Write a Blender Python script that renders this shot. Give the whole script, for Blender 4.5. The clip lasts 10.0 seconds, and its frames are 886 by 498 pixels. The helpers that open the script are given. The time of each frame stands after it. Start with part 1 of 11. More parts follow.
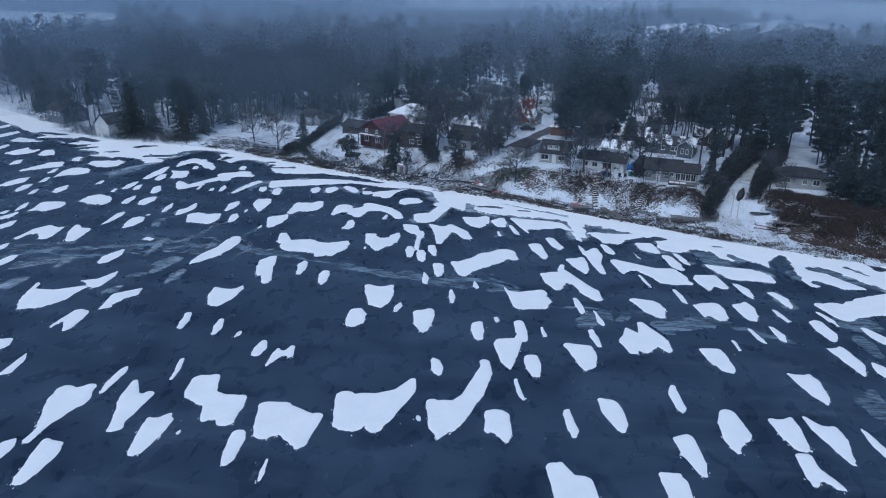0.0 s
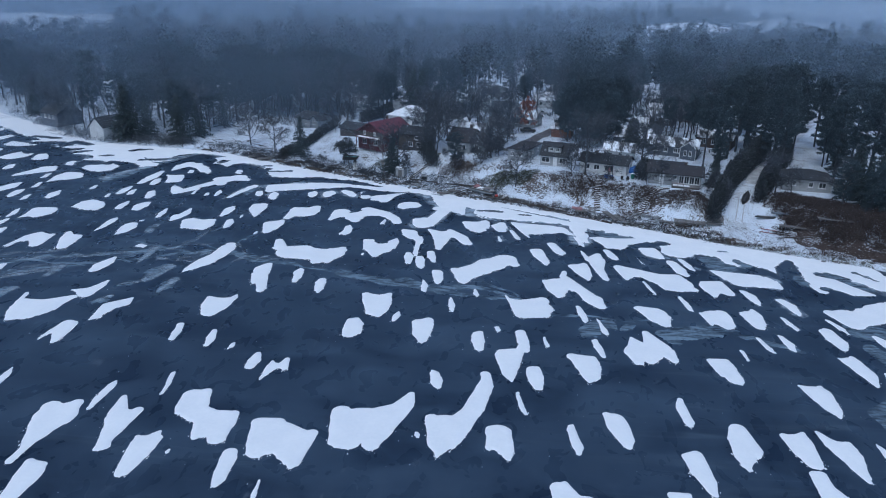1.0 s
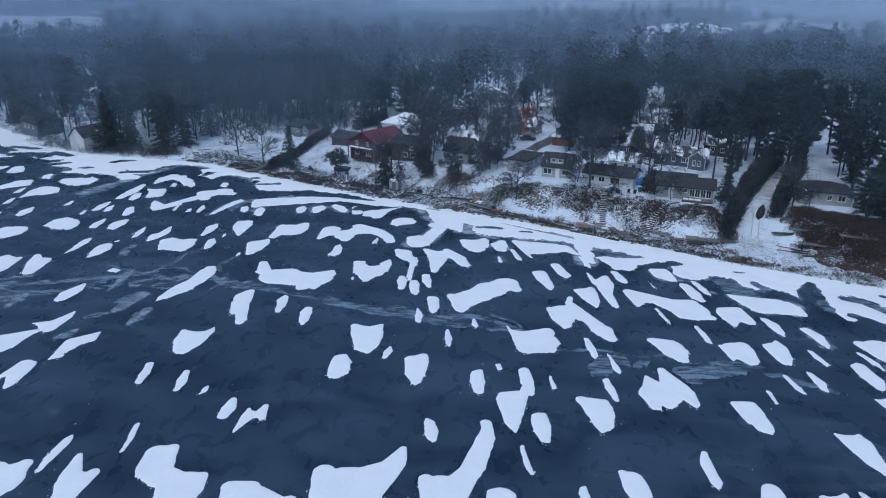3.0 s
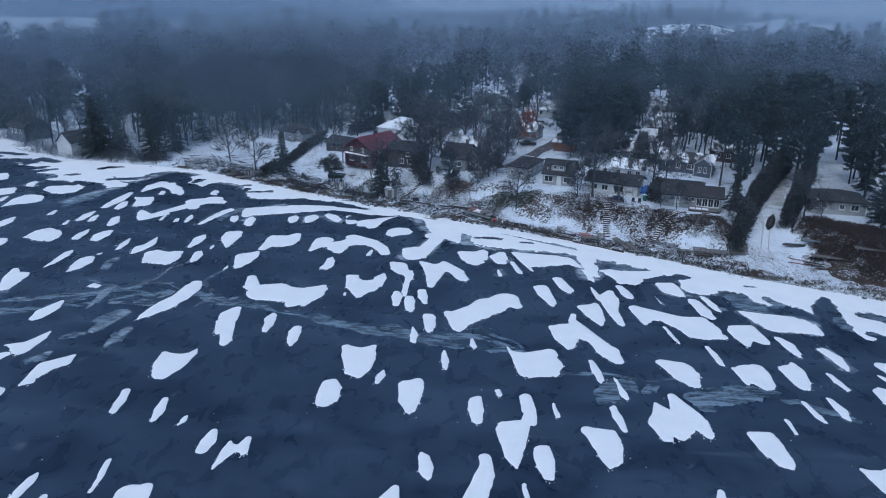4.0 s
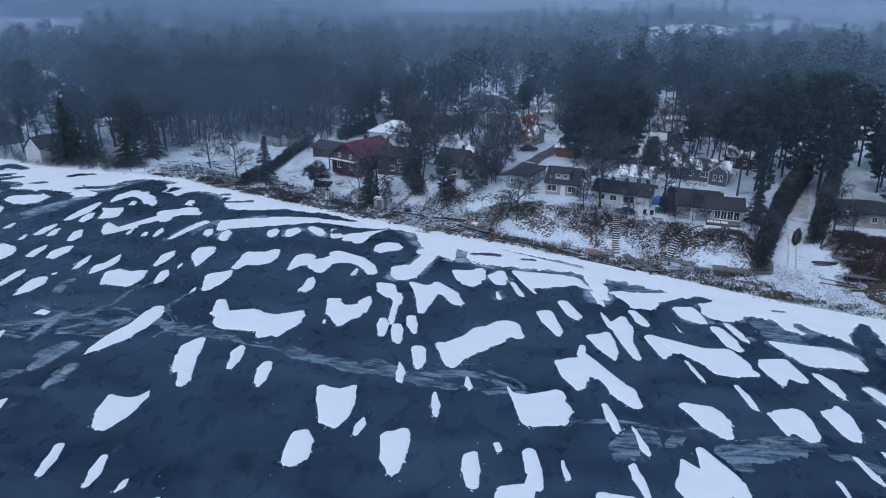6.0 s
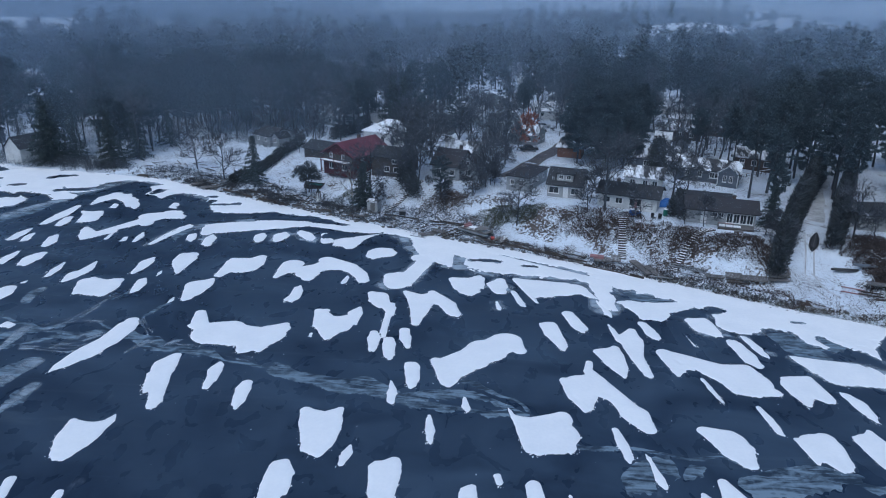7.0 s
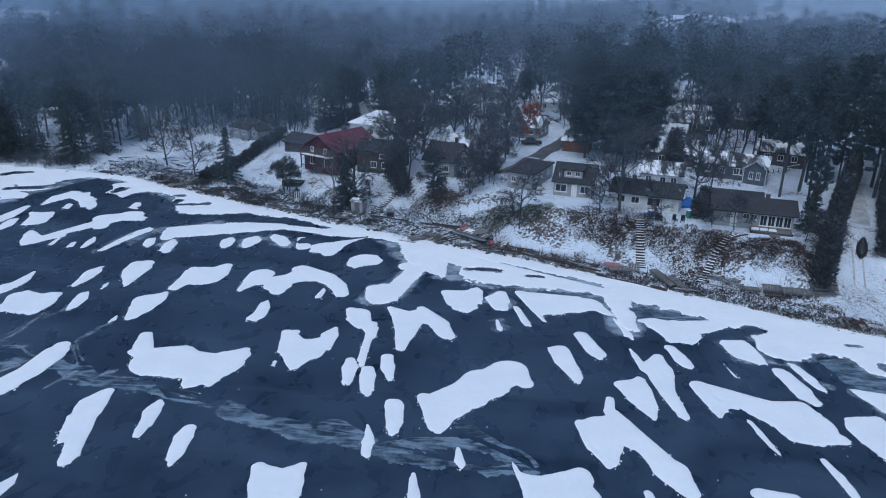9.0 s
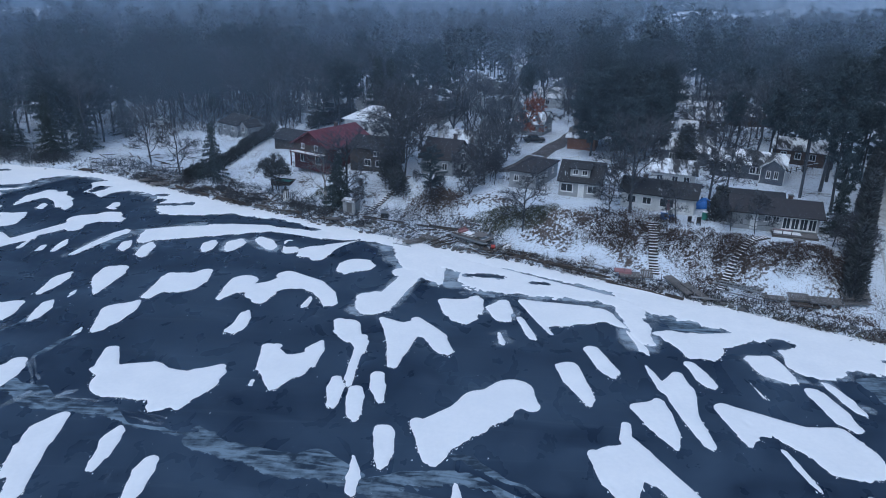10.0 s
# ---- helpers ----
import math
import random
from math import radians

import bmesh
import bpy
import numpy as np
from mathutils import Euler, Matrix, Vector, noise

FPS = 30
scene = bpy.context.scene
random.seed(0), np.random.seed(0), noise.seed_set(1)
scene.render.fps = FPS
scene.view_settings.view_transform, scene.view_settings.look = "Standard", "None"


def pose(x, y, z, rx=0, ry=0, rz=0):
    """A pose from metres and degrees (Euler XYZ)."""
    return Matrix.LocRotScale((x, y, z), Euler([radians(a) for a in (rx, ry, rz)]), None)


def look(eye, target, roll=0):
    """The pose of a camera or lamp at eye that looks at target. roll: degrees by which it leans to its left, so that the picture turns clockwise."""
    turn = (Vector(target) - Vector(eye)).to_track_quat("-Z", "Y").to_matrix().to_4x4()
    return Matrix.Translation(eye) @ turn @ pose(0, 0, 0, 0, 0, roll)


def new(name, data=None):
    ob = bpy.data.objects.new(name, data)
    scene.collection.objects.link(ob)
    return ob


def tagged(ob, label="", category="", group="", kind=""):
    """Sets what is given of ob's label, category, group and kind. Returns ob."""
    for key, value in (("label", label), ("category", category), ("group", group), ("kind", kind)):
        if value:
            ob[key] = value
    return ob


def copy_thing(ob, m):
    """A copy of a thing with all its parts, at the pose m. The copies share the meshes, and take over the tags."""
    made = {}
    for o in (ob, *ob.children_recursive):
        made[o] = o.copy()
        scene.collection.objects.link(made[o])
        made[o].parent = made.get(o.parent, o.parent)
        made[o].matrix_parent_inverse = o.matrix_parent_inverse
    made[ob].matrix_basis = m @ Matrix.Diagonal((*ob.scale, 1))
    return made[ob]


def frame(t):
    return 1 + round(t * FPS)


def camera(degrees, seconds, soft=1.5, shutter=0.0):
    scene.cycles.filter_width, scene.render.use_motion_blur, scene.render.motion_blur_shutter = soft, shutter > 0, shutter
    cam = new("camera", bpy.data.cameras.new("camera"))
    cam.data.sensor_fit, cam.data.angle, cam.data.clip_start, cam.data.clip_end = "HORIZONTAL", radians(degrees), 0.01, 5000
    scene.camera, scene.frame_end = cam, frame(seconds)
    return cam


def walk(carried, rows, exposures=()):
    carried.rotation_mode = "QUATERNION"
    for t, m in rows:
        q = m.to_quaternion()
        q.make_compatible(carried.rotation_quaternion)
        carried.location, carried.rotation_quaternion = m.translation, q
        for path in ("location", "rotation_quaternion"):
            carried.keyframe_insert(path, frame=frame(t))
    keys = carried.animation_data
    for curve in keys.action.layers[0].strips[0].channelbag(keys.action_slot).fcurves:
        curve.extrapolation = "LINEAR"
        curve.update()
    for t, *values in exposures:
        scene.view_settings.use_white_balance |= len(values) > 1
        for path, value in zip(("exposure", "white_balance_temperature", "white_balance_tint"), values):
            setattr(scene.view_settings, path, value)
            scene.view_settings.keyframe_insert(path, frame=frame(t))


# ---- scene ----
cam = camera(65.0, 10.0, soft=0.98)
PATH = [
    (0, (1.373, -7.172, 42.863), (1.218, -5.302, 42.171), 1.6),
    (0.5, (1.306, -5.881, 42.902), (1.151, -4.011, 42.209), 1.5),
    (1, (1.213, -4.299, 42.932), (1.058, -2.429, 42.24), 1.4),
    (1.5, (1.072, -2.334, 43.015), (0.918, -0.463, 42.324), 1.4),
    (2, (0.954, -0.092, 43.243), (0.8, 1.778, 42.55), 1.3),
    (2.5, (0.828, 2.376, 43.37), (0.676, 4.246, 42.678), 1.2),
    (4, (0.618, 10.76, 43.562), (0.47, 12.631, 42.873), 1.1),
    (4.5, (0.582, 13.712, 43.424), (0.435, 15.584, 42.736), 1.1),
    (5, (0.521, 16.748, 43.119), (0.376, 18.621, 42.431), 1.1),
    (5.5, (0.563, 19.826, 42.651), (0.418, 21.699, 41.965), 1.1),
    (7, (0.354, 29.698, 40.629), (0.214, 31.572, 39.944), 1.1),
    (7.5, (0.309, 33.293, 39.834), (0.171, 35.166, 39.146), 1.1),
    (8, (0.291, 36.925, 38.904), (0.153, 38.797, 38.215), 1.1),
    (8.5, (0.346, 40.569, 38.075), (0.207, 42.44, 37.381), 1.1),
    (9, (0.12, 44.098, 37.093), (-0.014, 45.968, 36.398), 1.1),
    (9.5, (0.166, 47.717, 36.136), (0.03, 49.587, 35.44), 1.1),
    (10, (-0.1, 51.27, 35.228), (-0.233, 53.139, 34.53), 1.2),
]
walk(cam, [(t, look(eye, aim, lean)) for t, eye, aim, lean in PATH], exposures=((0.0, 0.5, 5350, 3), (10.0, 0.5, 5350, 3)))

# ---- sky, sun, exposure ----
SUN_UP, SUN_TURN = radians(62), radians(200)
world = bpy.data.worlds.new("sky")
scene.world = world
world.use_nodes = True
wn = world.node_tree
sky = wn.nodes.new("ShaderNodeTexSky")
sky.sky_type, sky.sun_disc = "NISHITA", False
sky.sun_elevation, sky.sun_rotation = SUN_UP, SUN_TURN
sky.air_density, sky.dust_density, sky.ozone_density = 1.0, 3.0, 2.0
wn.links.new(sky.outputs[0], wn.nodes["Background"].inputs[0])
wn.nodes["Background"].inputs[1].default_value = 0.09
sun = new("sun", bpy.data.lights.new("sun", "SUN"))
sun.data.energy, sun.data.angle, sun.data.color = 0.55, radians(40), (1.0, 0.97, 0.93)
sun.matrix_world = look((-30, -85, 170), (0, 0, 0))


# ---- materials ----
class Mat:
    """A small builder of node materials on the object's own world-size coordinates."""

    def __init__(self, name, rough=0.8, metal=0.0, ior=1.45):
        self.m = bpy.data.materials.new(name)
        self.m.use_nodes = True
        self.t = self.m.node_tree
        self.b = self.t.nodes["Principled BSDF"]
        self.b.inputs["Roughness"].default_value = rough
        self.b.inputs["Metallic"].default_value = metal
        self.b.inputs["IOR"].default_value = ior
        self.pos = self.t.nodes.new("ShaderNodeNewGeometry").outputs["Position"]

    def noise(self, size, detail=3.0, stretch=(1, 1, 1), rough=0.55, turn=0.0, warp=0.0):
        mp = self.t.nodes.new("ShaderNodeMapping")
        mp.inputs["Scale"].default_value = [1.0 / (size * s) for s in stretch]
        mp.inputs["Rotation"].default_value = (0, 0, turn)
        self.t.links.new(self.pos, mp.inputs[0])
        n = self.t.nodes.new("ShaderNodeTexNoise")
        n.inputs["Scale"].default_value, n.inputs["Detail"].default_value = 1.0, detail
        n.inputs["Roughness"].default_value, n.inputs["Distortion"].default_value = rough, warp
        self.t.links.new(mp.outputs[0], n.inputs["Vector"])
        return n.outputs["Fac"]

    def ramp(self, src, lo, hi):
        r = self.t.nodes.new("ShaderNodeMapRange")
        r.inputs[1].default_value, r.inputs[2].default_value = lo, hi
        self.t.links.new(src, r.inputs[0])
        return r.outputs[0]

    def math(self, op, a, b):
        n = self.t.nodes.new("ShaderNodeMath")
        n.operation = op
        for k, v in enumerate((a, b)):
            if isinstance(v, (int, float)):
                n.inputs[k].default_value = v
            else:
                self.t.links.new(v, n.inputs[k])
        return n.outputs[0]

    def mix(self, f, a, b):
        n = self.t.nodes.new("ShaderNodeMix")
        n.data_type = "RGBA"
        self.t.links.new(f, n.inputs[0])
        for k, v in ((6, a), (7, b)):
            if isinstance(v, tuple):
                n.inputs[k].default_value = (*v, 1)
            else:
                self.t.links.new(v, n.inputs[k])
        return n.outputs[2]

    def colour(self, c):
        if isinstance(c, tuple):
            self.b.inputs["Base Color"].default_value = (*c, 1)
        else:
            self.t.links.new(c, self.b.inputs["Base Color"])
        return self

    def roughness(self, r):
        self.t.links.new(r, self.b.inputs["Roughness"])
        return self

    def bump(self, src, strength, height):
        n = self.t.nodes.new("ShaderNodeBump")
        n.inputs["Strength"].default_value, n.inputs["Distance"].default_value = strength, height
        self.t.links.new(src, n.inputs["Height"])
        self.t.links.new(n.outputs[0], self.b.inputs["Normal"])
        return self

    def own(self):
        """A random number for each object."""
        return self.t.nodes.new("ShaderNodeObjectInfo").outputs["Random"]

    def island(self):
        return self.t.nodes.new("ShaderNodeNewGeometry").outputs["Random Per Island"]


def plain(name, a, b, size=0.6, rough=0.8, metal=0.0, bump=0.2, height=0.02, each=False):
    """Two tones of one surface, mixed by a coarse and a fine noise."""
    k = Mat(name, rough, metal)
    f = k.math("ADD", k.math("MULTIPLY", k.noise(size * 6, 2), 0.5), k.math("MULTIPLY", k.noise(size, 4), 0.5))
    f = k.ramp(f, 0.32, 0.68)
    if each:
        f = k.math("ADD", k.math("MULTIPLY", f, 0.5), k.math("MULTIPLY", k.own(), 0.5))
    k.colour(k.mix(f, a, b))
    if bump:
        k.bump(k.noise(size * 0.35, 3), bump, height)
    return k.m


def leafy(name, a, b, rough=0.75, haze_sheen=0.2):
    """Needles, twigs and leaves: every sprig its own tone, with a bluish sheen that imitates haze over the darks."""
    k = Mat(name, rough)
    f = k.math("ADD", k.math("MULTIPLY", k.island(), 0.6), k.math("MULTIPLY", k.noise(4.0, 2), 0.4))
    k.colour(k.mix(f, a, b))
    # pale blue sheen lifts the dark foliage as haze would
    k.b.inputs["Sheen Weight"].default_value = haze_sheen
    k.b.inputs["Sheen Roughness"].default_value = 0.6
    k.b.inputs["Sheen Tint"].default_value = (0.80, 0.90, 1.0, 1)
    return k.m


def far_foliage(name, a, b):
    """Crowns of a distant wood: each tree's own tone, from nearly black to grey."""
    k = Mat(name, 0.85)
    crown = k.ramp(k.noise(7.0, 1, (1, 1, 3)), 0.34, 0.66)
    f = k.math("ADD", k.math("MULTIPLY", crown, 0.75), k.math("MULTIPLY", k.island(), 0.25))
    k.colour(k.mix(f, a, b))
    return k.m


def make_snow():
    k = Mat("snow", 0.75)
    f = k.ramp(k.math("ADD", k.math("MULTIPLY", k.noise(3.5, 4), 0.6), k.math("MULTIPLY", k.noise(0.4, 4), 0.4)), 0.35, 0.7)
    k.colour(k.mix(f, (0.77, 0.78, 0.805), (0.86, 0.86, 0.87)))
    return k.bump(k.noise(0.5, 4, (1, 2.5, 1)), 0.25, 0.05).m


def make_ice():
    """Clear dark ice, softly clouded, with rare pale smudges and long faint streaks."""
    k = Mat("black_ice", 0.3, ior=1.31)
    cloud = k.ramp(k.noise(8.0, 3, (1.7, 1, 1), 0.5, 0.1, 0.8), 0.36, 0.74)
    bloom = k.ramp(k.noise(2.4, 3, (1, 1.5, 1), 0.5, 0.0, 0.6), 0.40, 0.80)
    broad = k.ramp(k.noise(38.0, 3, (2.2, 1, 1), 0.5, 0.2), 0.40, 0.72)
    streak = k.ramp(k.noise(5.0, 4, (6.0, 0.5, 1), 0.6, 0.12, 1.2), 0.57, 0.80)
    smudge = k.ramp(k.noise(3.2, 4, (1, 1.7, 1), 0.6, 0.3, 0.4), 0.66, 0.82)
    c = k.mix(k.math("MULTIPLY", bloom, 0.32), (0.013, 0.023, 0.044), (0.078, 0.110, 0.160))
    c = k.mix(k.math("MULTIPLY", cloud, 0.55), c, (0.072, 0.106, 0.156))
    c = k.mix(k.math("MULTIPLY", smudge, 0.38), c, (0.24, 0.28, 0.33))
    c = k.mix(k.math("MULTIPLY", k.math("MULTIPLY", streak, broad), 0.5), c, (0.20, 0.25, 0.29))
    k.colour(c)
    k.roughness(k.math("ADD", 0.26, k.math("MULTIPLY", bloom, 0.3)))
    return k.bump(k.noise(0.9, 4), 0.05, 0.03).m


def make_slush():
    k = Mat("grey_slush", 0.5, ior=1.31)
    f = k.ramp(k.math("ADD", k.math("MULTIPLY", k.noise(1.5, 4, (3.2, 0.7, 1), 0.55, 0.1, 1.6), 0.75), k.math("MULTIPLY", k.noise(0.7, 3), 0.25)), 0.42, 0.60)
    k.colour(k.mix(f, (0.024, 0.038, 0.060), (0.19, 0.25, 0.31)))
    return k.bump(k.noise(0.5, 4), 0.2, 0.03).m


def make_thin_slush():
    """Grey slush and wind-packed snow, sheer where it is thin and denser where it lies thicker, in long soft streaks."""
    k = Mat("thin_slush", 0.6, ior=1.31)
    sep = k.t.nodes.new("ShaderNodeSeparateXYZ")
    k.t.links.new(k.pos, sep.inputs[0])
    body = k.ramp(sep.outputs[2], 0.006, 0.030)
    grain = k.ramp(k.noise(2.6, 5, (2.2, 0.8, 1), 0.62, -0.9, 0.6), 0.34, 0.62)
    k.colour(k.mix(k.noise(1.2, 4), (0.26, 0.33, 0.42), (0.48, 0.54, 0.60)))
    k.t.links.new(k.math("MULTIPLY", k.math("MULTIPLY", body, grain), 0.8), k.b.inputs["Alpha"])
    return k.bump(k.noise(0.5, 4), 0.2, 0.03).m


def make_ground():
    """Trodden snow with brown leaves and grass showing through, most of all on the steep bank."""
    k = Mat("snowy_ground", 0.85)
    sep = k.t.nodes.new("ShaderNodeSeparateXYZ")
    k.t.links.new(k.t.nodes.new("ShaderNodeNewGeometry").outputs["Normal"], sep.inputs[0])
    steep = k.ramp(sep.outputs[2], 0.98, 0.90)
    patch = k.math("ADD", k.math("MULTIPLY", k.noise(5.5, 3), 0.50), k.math("MULTIPLY", k.noise(0.40, 4, (1, 1, 1), 0.65), 0.52))
    bare = k.ramp(k.math("ADD", patch, k.math("MULTIPLY", steep, 0.09)), 0.595, 0.64)
    litter = k.mix(k.noise(0.3, 4), (0.036, 0.031, 0.030), (0.12, 0.095, 0.082))
    snow = k.mix(k.noise(2.0, 4), (0.54, 0.60, 0.68), (0.71, 0.755, 0.82))
    speck = k.ramp(k.math("ADD", k.math("MULTIPLY", k.noise(0.16, 3), 0.72), k.math("MULTIPLY", k.noise(6.0, 3), 0.30)), 0.545, 0.60)
    c = k.mix(k.math("MULTIPLY", speck, 0.75), snow, litter)
    k.colour(k.mix(bare, c, litter))
    return k.bump(k.noise(0.4, 5), 0.45, 0.12).m


SNOW, ICE, SLUSH, GROUND, THIN_SLUSH = make_snow(), make_ice(), make_slush(), make_ground(), make_thin_slush()
BARK = plain("bark", (0.032, 0.036, 0.044), (0.080, 0.088, 0.101), 0.3, 0.9, each=True)
PALE_BARK = plain("pale_bark", (0.16, 0.15, 0.14), (0.34, 0.32, 0.30), 0.3, 0.85)
TWIG = leafy("twigs", (0.036, 0.045, 0.058), (0.084, 0.100, 0.123), haze_sheen=0.2)
DARK_TWIG = leafy("dark_twigs", (0.027, 0.030, 0.037), (0.066, 0.071, 0.084), haze_sheen=0.15)
RUST_LEAF = leafy("dry_oak_leaves", (0.16, 0.048, 0.028), (0.33, 0.105, 0.06))
PINE = leafy("pine_needles", (0.022, 0.038, 0.047), (0.054, 0.080, 0.092), haze_sheen=0.1)
SPRUCE = leafy("spruce_needles", (0.022, 0.035, 0.038), (0.056, 0.077, 0.078), haze_sheen=0.08)
CEDAR = leafy("cedar_sprays", (0.021, 0.026, 0.030), (0.054, 0.062, 0.066), haze_sheen=0.06)
BRUSH = leafy("brown_brush", (0.024, 0.017, 0.016), (0.078, 0.052, 0.043), haze_sheen=0.05)
FAR_TWIG = far_foliage("far_twigs", (0.030, 0.036, 0.046), (0.088, 0.102, 0.122))
FAR_PINE = far_foliage("far_needles", (0.014, 0.023, 0.028), (0.056, 0.076, 0.086))
IVY = leafy("green_shrub", (0.032, 0.038, 0.020), (0.095, 0.098, 0.056))
STONE = plain("grey_stone", (0.045, 0.045, 0.047), (0.18, 0.175, 0.17), 0.4, 0.85, bump=0.4, height=0.05, each=True)
WOOD = plain("weathered_wood", (0.082, 0.078, 0.078), (0.20, 0.19, 0.185), 0.3, 0.8, each=True)
DARK_WOOD = plain("dark_timber", (0.035, 0.030, 0.028), (0.095, 0.080, 0.070), 0.3, 0.85, each=True)
ROAD = plain("wet_asphalt", (0.045, 0.040, 0.040), (0.105, 0.09, 0.085), 1.2, 0.5, bump=0.2)


def siding(name, a, b, rough=0.65):
    """Horizontal clapboards: a fine sawtooth of relief every 16 cm, with weathered tone."""
    k = Mat(name, rough)
    k.colour(k.mix(k.ramp(k.noise(1.6, 4), 0.3, 0.7), a, b))
    w = k.t.nodes.new("ShaderNodeTexWave")
    w.bands_direction, w.wave_profile = "Z", "SAW"
    w.inputs["Scale"].default_value, w.inputs["Distortion"].default_value = 1.0 / 0.16 * 0.16, 0.0
    mp = k.t.nodes.new("ShaderNodeMapping")
    mp.inputs["Scale"].default_value = (2.0, 2.0, 2.0)
    k.t.links.new(k.pos, mp.inputs[0])
    k.t.links.new(mp.outputs[0], w.inputs["Vector"])
    return k.bump(w.outputs["Fac"], 0.5, 0.02).m


def roofing(name, a, b, snow):
    """Shingles with a dusting of snow; snow runs from 0 (bare) to 1 (covered)."""
    k = Mat(name, 0.85)
    tone = k.mix(k.noise(0.35, 4, (1, 1, 0.4)), a, b)
    cover = k.math("ADD", k.math("MULTIPLY", k.noise(1.8, 3, (0.8, 2.4, 2.4), 0.5, -0.3), 0.75), k.math("MULTIPLY", k.noise(0.4, 3, (0.7, 2.5, 1), 0.5, -0.3), 0.25))
    lim = 0.68 - 0.42 * snow
    k.colour(k.mix(k.ramp(cover, lim, lim + 0.13), tone, (0.82, 0.84, 0.87)))
    return k.bump(k.noise(0.25, 3), 0.3, 0.03).m


WHITE_WALL = siding("white_siding", (0.50, 0.50, 0.49), (0.66, 0.66, 0.65))
CREAM_WALL = siding("cream_siding", (0.25, 0.26, 0.265), (0.37, 0.375, 0.38))
GREY_WALL = siding("grey_siding", (0.20, 0.215, 0.23), (0.30, 0.315, 0.33))
BLUE_WALL = siding("slate_siding", (0.07, 0.085, 0.11), (0.12, 0.135, 0.16))
DARK_WALL = siding("dark_siding", (0.035, 0.030, 0.030), (0.075, 0.065, 0.060))
BRICK_WALL = plain("brown_brick_wall", (0.055, 0.042, 0.038), (0.12, 0.088, 0.076), 0.3, 0.85)
RED_WALL = siding("red_siding", (0.050, 0.013, 0.019), (0.085, 0.021, 0.030))
ORANGE_WALL = siding("cedar_siding", (0.12, 0.058, 0.036), (0.20, 0.095, 0.058))
RED_ROOF = plain("red_metal_roof", (0.105, 0.026, 0.038), (0.165, 0.046, 0.062), 1.2, 0.5, 0.0)
BROWN_ROOF = roofing("brown_shingles", (0.021, 0.021, 0.025), (0.047, 0.044, 0.049), 0.06)
BLACK_ROOF = roofing("black_shingles", (0.018, 0.020, 0.024), (0.045, 0.047, 0.053), 0.12)
HALF_ROOF = roofing("half_snowed_shingles", (0.025, 0.026, 0.030), (0.058, 0.060, 0.066), 0.55)
SNOW_ROOF = roofing("snowed_shingles", (0.06, 0.06, 0.063), (0.11, 0.11, 0.115), 0.95)
TRIM = plain("white_trim", (0.62, 0.62, 0.61), (0.74, 0.74, 0.73), 0.4, 0.6, bump=0)
GLASS = Mat("window_glass", 0.12).colour((0.035, 0.042, 0.05)).m
BLUE_TARP = plain("blue_tarp", (0.02, 0.10, 0.38), (0.05, 0.19, 0.55), 0.5, 0.5, bump=0.5, height=0.08)
GREEN_PAINT = plain("green_plastic", (0.02, 0.13, 0.10), (0.05, 0.22, 0.17), 0.4, 0.5)
RED_PAINT = plain("red_paint", (0.26, 0.03, 0.03), (0.40, 0.06, 0.05), 0.4, 0.5)
BLACK_PAINT = plain("black_paint", (0.015, 0.016, 0.018), (0.035, 0.036, 0.04), 0.4, 0.4)
METAL = plain("dull_aluminium", (0.32, 0.33, 0.34), (0.46, 0.47, 0.48), 0.5, 0.45, 0.9)
MAUVE = plain("faded_red_canvas", (0.22, 0.10, 0.11), (0.34, 0.19, 0.19), 0.4, 0.8)


# Mostly clear sheet with a blue-grey veil, imitating haze by its colour.
def haze_material(density, tone=(0.235, 0.297, 0.378)):
    m = bpy.data.materials.new("thin_haze")
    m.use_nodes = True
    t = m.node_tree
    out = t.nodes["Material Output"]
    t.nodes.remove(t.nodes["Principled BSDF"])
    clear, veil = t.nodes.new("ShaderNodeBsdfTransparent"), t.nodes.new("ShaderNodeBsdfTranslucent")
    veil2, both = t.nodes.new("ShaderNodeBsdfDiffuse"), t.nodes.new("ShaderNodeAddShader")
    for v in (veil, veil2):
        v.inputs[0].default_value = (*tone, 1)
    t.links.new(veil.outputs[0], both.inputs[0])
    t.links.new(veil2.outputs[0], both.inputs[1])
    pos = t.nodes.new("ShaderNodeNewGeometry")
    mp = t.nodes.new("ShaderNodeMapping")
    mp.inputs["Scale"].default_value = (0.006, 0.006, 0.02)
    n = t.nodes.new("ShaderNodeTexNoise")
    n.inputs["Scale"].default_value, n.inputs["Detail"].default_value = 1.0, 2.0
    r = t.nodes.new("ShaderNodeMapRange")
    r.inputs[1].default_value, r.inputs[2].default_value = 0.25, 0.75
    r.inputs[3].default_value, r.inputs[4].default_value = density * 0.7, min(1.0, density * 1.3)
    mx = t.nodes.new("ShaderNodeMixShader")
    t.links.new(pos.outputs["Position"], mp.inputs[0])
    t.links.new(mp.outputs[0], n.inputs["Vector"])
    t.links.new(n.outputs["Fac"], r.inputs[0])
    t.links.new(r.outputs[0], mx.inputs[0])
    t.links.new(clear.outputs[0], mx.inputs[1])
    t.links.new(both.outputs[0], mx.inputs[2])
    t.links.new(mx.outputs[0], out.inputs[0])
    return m


